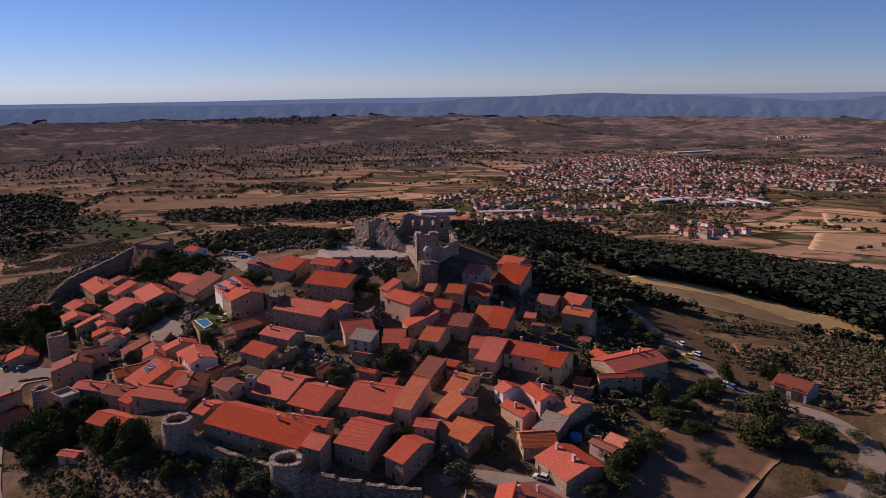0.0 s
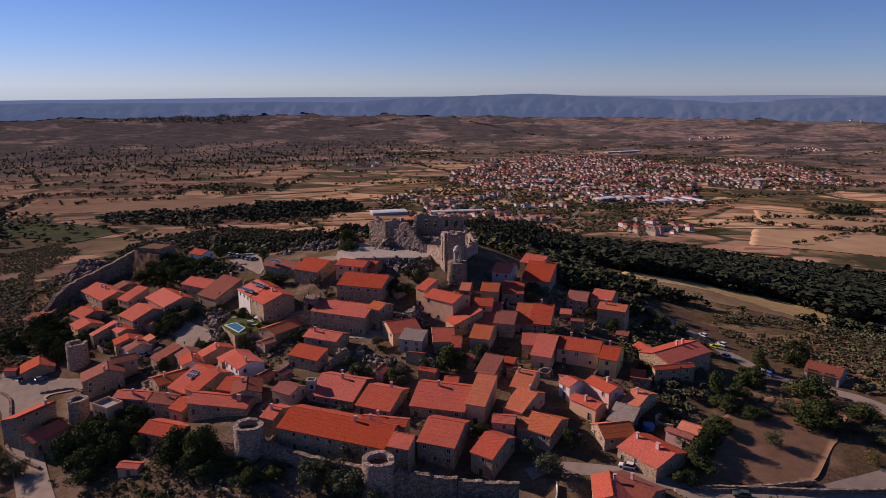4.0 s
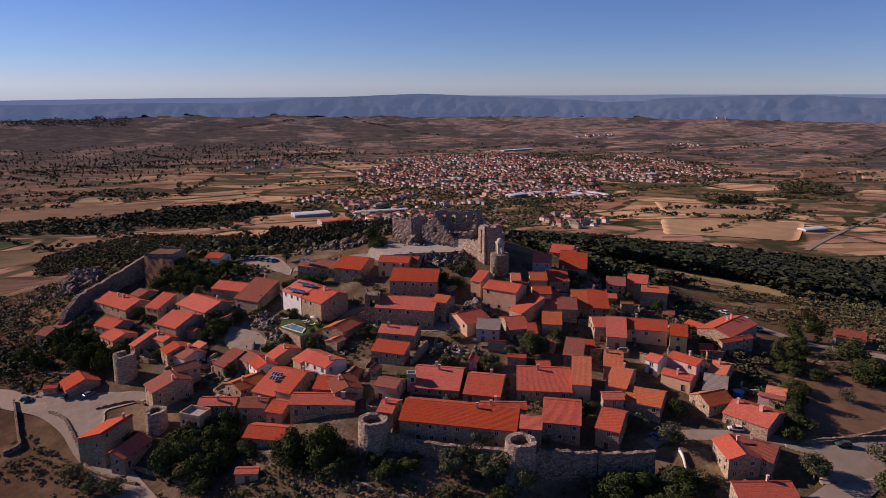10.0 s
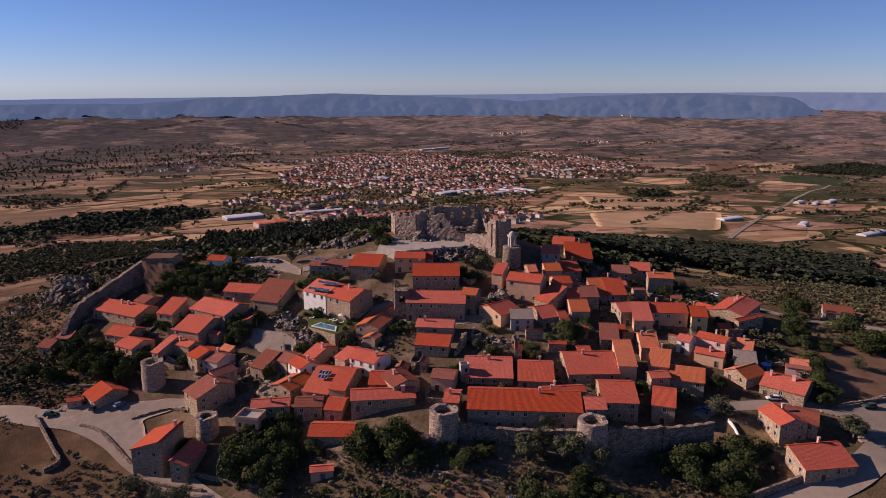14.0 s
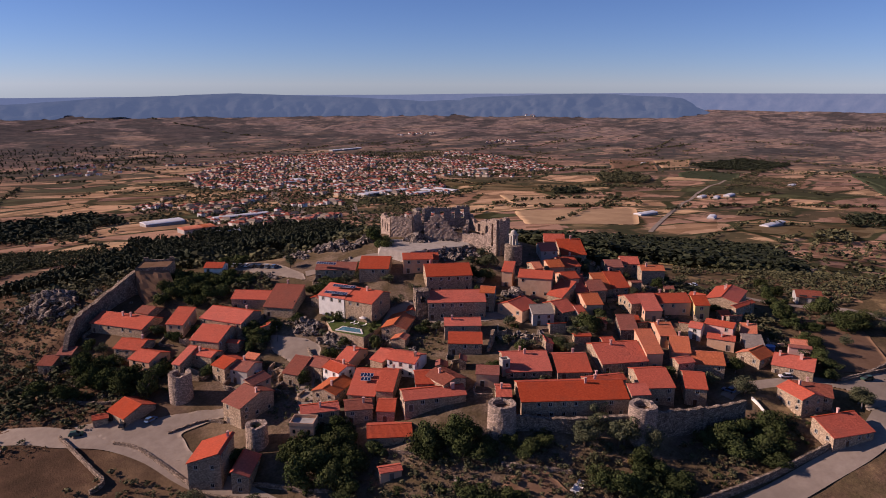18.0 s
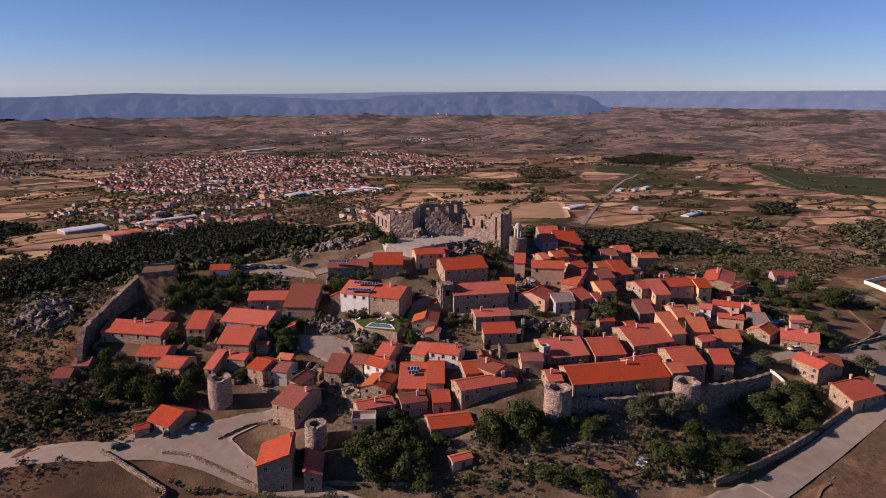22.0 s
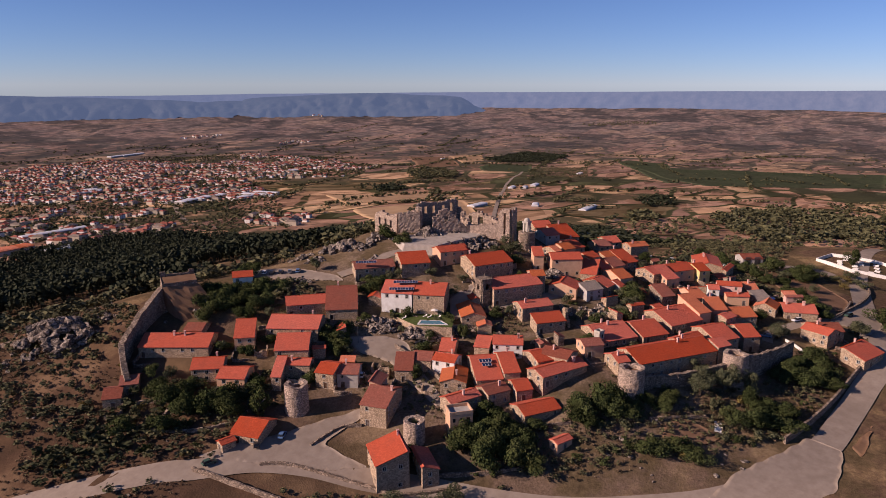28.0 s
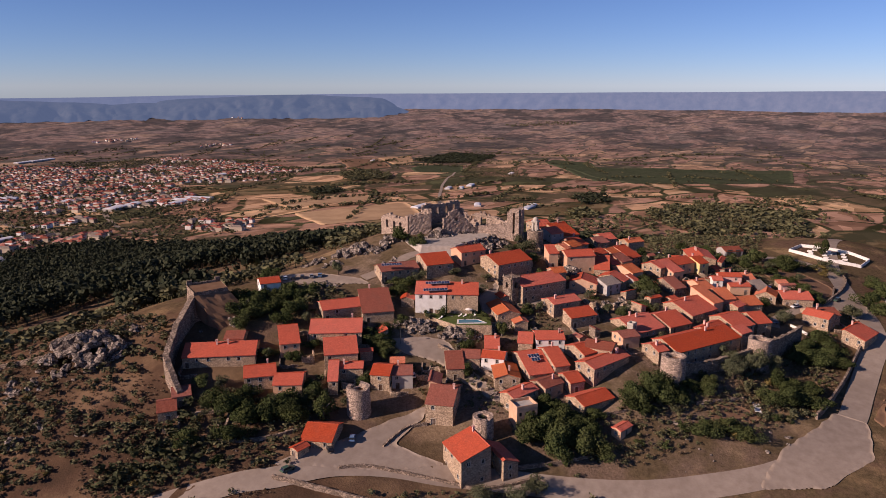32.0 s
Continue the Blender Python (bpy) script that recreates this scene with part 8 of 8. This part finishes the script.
# ---- small things ----
low_wall(((68.0, -80.7), (67.5, -83.3), (65.7, -87.6)), 1.2, 0.3, "short white stair parapet", M_WHITE, "parapet", 0.0)
for px, py in ((-4.3, -81.9),):
    bm = bmesh.new()
    bmesh.ops.create_grid(bm, x_segments=18, y_segments=10, size=1, matrix=Matrix.Translation((px, py, 0)) @ pose(0, 0, 0, 0, 0, 20) @ Matrix.Diagonal((2.6, 1.2, 1, 1)))
    for v in bm.verts:
        v.co.z = ground_z(v.co.x, v.co.y) + 0.25 + 0.55 * abs(noise.noise(v.co * 0.8))
    tagged(finish("tarpaulin", bm, M_WHITE), "crumpled white sheet lying on a bare plot", "tarpaulin")


def laundry(x, y, z, turn, w):
    t = thing_at("washing_line", x, y, z, "white sheets hung to dry on a line", "laundry", "washing lines")
    c, s = math.cos(radians(turn)), math.sin(radians(turn))
    for e in (-1, 1):
        bm = bmesh.new()
        bmesh.ops.create_cone(bm, cap_ends=True, segments=8, radius1=0.05, radius2=0.05, depth=2.4, matrix=Matrix.Translation((x + c * w / 2 * e, y + s * w / 2 * e, z + 1.0)))
        settle(finish("post", bm, M_IRON), t)
    n_s = max(2, int(w / 1.7))
    for k in range(n_s):
        bm = bmesh.new()
        a0, a1 = -w / 2 + w * k / n_s + 0.1, -w / 2 + w * (k + 1) / n_s - 0.1
        rows = []
        for j in range(5):
            rows.append([bm.verts.new((x + c * a - s * 0.12 * math.sin(a * 5 + j), y + s * a + c * 0.12 * math.sin(a * 5 + j), z + 2.0 - j * 0.36)) for a in np.linspace(a0, a1, 8)])
        for ra, rb in zip(rows, rows[1:]):
            for i in range(7):
                bm.faces.new((ra[i], ra[i + 1], rb[i + 1], rb[i]))
        settle(finish("sheet", bm, M_WHITE), t)


for (px, py), turn, w in zip(((30.3, -8.4), (36.4, -12.4)), (-35, -35), (4.5, 2.6)):
    laundry(px, py, ground_z(px, py), turn, w)


def street_lamp(x, y, h=5.5):
    g = ground_z(x, y)
    t = thing_at("street_lamp", x, y, g, "slim dark street lamp on a pole", "lamp", "street lamps")
    bm = bmesh.new()
    bmesh.ops.create_cone(bm, cap_ends=True, segments=8, radius1=0.09, radius2=0.05, depth=h, matrix=Matrix.Translation((x, y, g + h / 2)))
    settle(finish("pole", bm, M_IRON), t)
    bm = bmesh.new()
    bmesh.ops.create_cone(bm, cap_ends=True, segments=6, radius1=0.15, radius2=0.3, depth=0.55, matrix=Matrix.Translation((x, y, g + h + 0.25)))
    settle(finish("lantern", bm, M_GLASS), t)


for px, py in ((-48.3, 31.5), (-37.3, 43.0), (600, 256)) + ((115.5, -44.5), (-43.3, 9.6)):
    street_lamp(px, py)
for px, py in ((97.0, -66.5),):
    t = thing_at("paddling_pool", px, py, ground_z(px, py), "round blue paddling pool on a terrace", "pool")
    bm = bmesh.new()
    bmesh.ops.create_cone(bm, cap_ends=True, segments=24, radius1=1.5, radius2=1.6, depth=1.6, matrix=Matrix.Translation((px, py, ground_z(px, py) + 0.8)))
    settle(finish("tub", bm, paint("tub_blue", (0.06, 0.16, 0.4))), t)


# ---- pink gate house with a roof terrace, and the white terrace above the long roof ----
def terrace_block(name, x, y, turn, w, d, base, top, wall_mat, label, win):
    t = new(name)
    t.matrix_world = Matrix.Translation((x, y, base)) @ pose(0, 0, 0, 0, 0, turn)
    h = top - base
    bm = bmesh.new()
    ops = [(a, a + 0.9, z, z + 1.3) for a, z in win]
    facade(bm, (-w / 2, -d / 2, 0), (1, 0, 0), w, 0, h, ops)
    facade(bm, (w / 2, -d / 2, 0), (0, 1, 0), d, 0, h, [])
    facade(bm, (w / 2, d / 2, 0), (-1, 0, 0), w, 0, h, [])
    facade(bm, (-w / 2, d / 2, 0), (0, -1, 0), d, 0, h, [])
    part("wall", bm, wall_mat, t)
    bm = bmesh.new()
    box(bm, -w / 2, -d / 2, h - 0.2, w / 2, d / 2, h - 0.004)
    part("floor_slab", bm, M_CONCRETE, t)
    for x0, y0, x1, y1 in ((-w / 2 - 0.06, -d / 2 - 0.06, w / 2 + 0.06, -d / 2 + 0.2), (-w / 2 - 0.06, d / 2 - 0.2, w / 2 + 0.06, d / 2 + 0.06), (-w / 2 - 0.06, -d / 2 + 0.2, -w / 2 + 0.2, d / 2 - 0.2), (w / 2 - 0.2, -d / 2 + 0.2, w / 2 + 0.06, d / 2 - 0.2)):
        bm = bmesh.new()
        box(bm, x0, y0, h, x1, y1, h + 1.0)
        part("parapet", bm, wall_mat, t)
    for a, z in win:
        bm = bmesh.new()
        box(bm, -w / 2 + a, -d / 2 + 0.2, z, -w / 2 + a + 0.9, -d / 2 + 0.25, z + 1.3)
        part("window", bm, M_GLASS, t)
    return tagged(t, label, "house", "village houses")


gate_spot = ((-58.6, -23.8),)
terrace_block("gate_house", gate_spot[0][0], gate_spot[0][1], -35, 7.0, 5.5, ground_z(gate_spot[0][0], gate_spot[0][1]) - 2, 23.4, M_PEACH, "peach plastered gate house with a walled roof terrace", ((0.8, 5.6), (3.0, 5.6), (5.2, 5.6)))
terrace_block("roof_terrace", 4.8, -35.5, -11, 2.6, 2.4, 28.0, 33.2, M_LIME, "small white walled roof terrace beside a red roof", ((1.2, 3.5),))

# plants on the gate tower, and the garden shrubs before the pink facade
for (px, py, pz, pr) in ((-70.5, -16.5, 20.6, 1.6), (-72.0, -17.5, 20.6, 1.2), (-69.2, -15.2, 20.6, 1.3), (-71.2, -15.0, 20.6, 1.1)):
    o = new("bush", plant_rng.choice(ME_BUSH["olive"]))
    o.matrix_world = Matrix.LocRotScale((px, py, pz), Euler((0, 0, pz + px)), (pr, pr, pr))
    tagged(o, "green plant growing on top of the tower", "bush", "tower plants")
for px, py in ((-23.8, 36.7), (-23.6, 33.3), (-21.7, 32.1), (-21.4, 28.5), (-19.0, 26.9), (-16.8, 25.3), (-15.9, 19.0), (-17.5, 14.8), (-20.7, 10.8), (-26.7, 35.7)):
    o = new("bush", plant_rng.choice(ME_BUSH["oak"]))
    r = plant_rng.uniform(1.1, 1.9)
    o.matrix_world = Matrix.LocRotScale((px, py, 33.2), Euler((0, 0, px)), (r, r, r * 1.2))
    tagged(o, "dark green clipped garden shrub on the lawn", "bush", "garden shrubs")


# ---- yards between the houses: sheds, broken walls, rubble ----
clutter_rng = random.Random(17)
VILLAGE = [(-100, 40), (-84, 66), (-40, 66), (-20, 40), (30, 26), (60, 24), (100, 30), (116, -8), (110, -70), (66, -76), (30, -66), (-8, -46), (-56, -14), (-76, 20)]
sheds = 0
for k in range(900):
    px, py = clutter_rng.uniform(-100, 116), clutter_rng.uniform(-76, 66)
    if not inside(np.array(px), np.array(py), VILLAGE) or taken(px, py, 1.0):
        continue
    near_h = min(FOOTPRINTS, key=lambda q: (q[0] - px) ** 2 + (q[1] - py) ** 2)
    turn = math.degrees(math.atan2(near_h[3], near_h[2])) + clutter_rng.choice((0, 90, 180)) + clutter_rng.uniform(-8, 8)
    roll = clutter_rng.random()
    g = ground_z(px, py)
    if roll < 0.34 and sheds < 24 and not taken(px, py, 1.7):
        house(px, py, turn, clutter_rng.uniform(4.0, 6.5), clutter_rng.uniform(2.4, 3.6), clutter_rng.choice((0.5, 1.6, 2.4)), g + clutter_rng.uniform(2.8, 4.2), clutter_rng.choice(("stone", "stone", "old")), clutter_rng.choice(("red", "red", "brown", "orange")), 0, windows=False, label="low stone outhouse with a tiled lean-to roof in a yard")
        sheds += 1
    elif roll < 0.5:
        c, s = math.cos(radians(turn)), math.sin(radians(turn))
        a, b = clutter_rng.uniform(2.5, 6), clutter_rng.uniform(2, 4.5)
        pts = [(px + c * a, py + s * a), (px, py), (px - s * b, py + c * b)]
        if not any(taken(qx, qy, 0.2) for qx, qy in pts):
            low_wall(pts, clutter_rng.uniform(0.8, 2.2), 0.5, "broken stone yard wall between the houses", M_STONE, "yard_wall", 0.8)
    elif roll < 0.60:
        outcrop(px, py, clutter_rng.uniform(1.2, 2.8), clutter_rng.uniform(0.8, 1.8), 5, clutter_rng.uniform(0.6, 1.1), "grey granite blocks lying in a yard", turn)
    elif roll < 0.82 and not taken(px, py, 1.6):
        tree(px, py, clutter_rng.uniform(3.2, 5.5), clutter_rng.uniform(2.0, 3.2), clutter_rng.choice(("oak", "oak", "olive")))
    KEEP_CLEAR.append((px, py, 1.6))
outcrop(-74, 88, 8, 4, 16, 2.2, "grey granite crags inside the old wall", 20, 1.6)
outcrop(-28, 18, 8, 3, 18, 1.5, "rough rock face under the walled garden", -40, 0.6)
outcrop(30, -24, 5, 3, 9, 1.6, "tall ruined rock and rubble on the open slope", 10, 1.0)
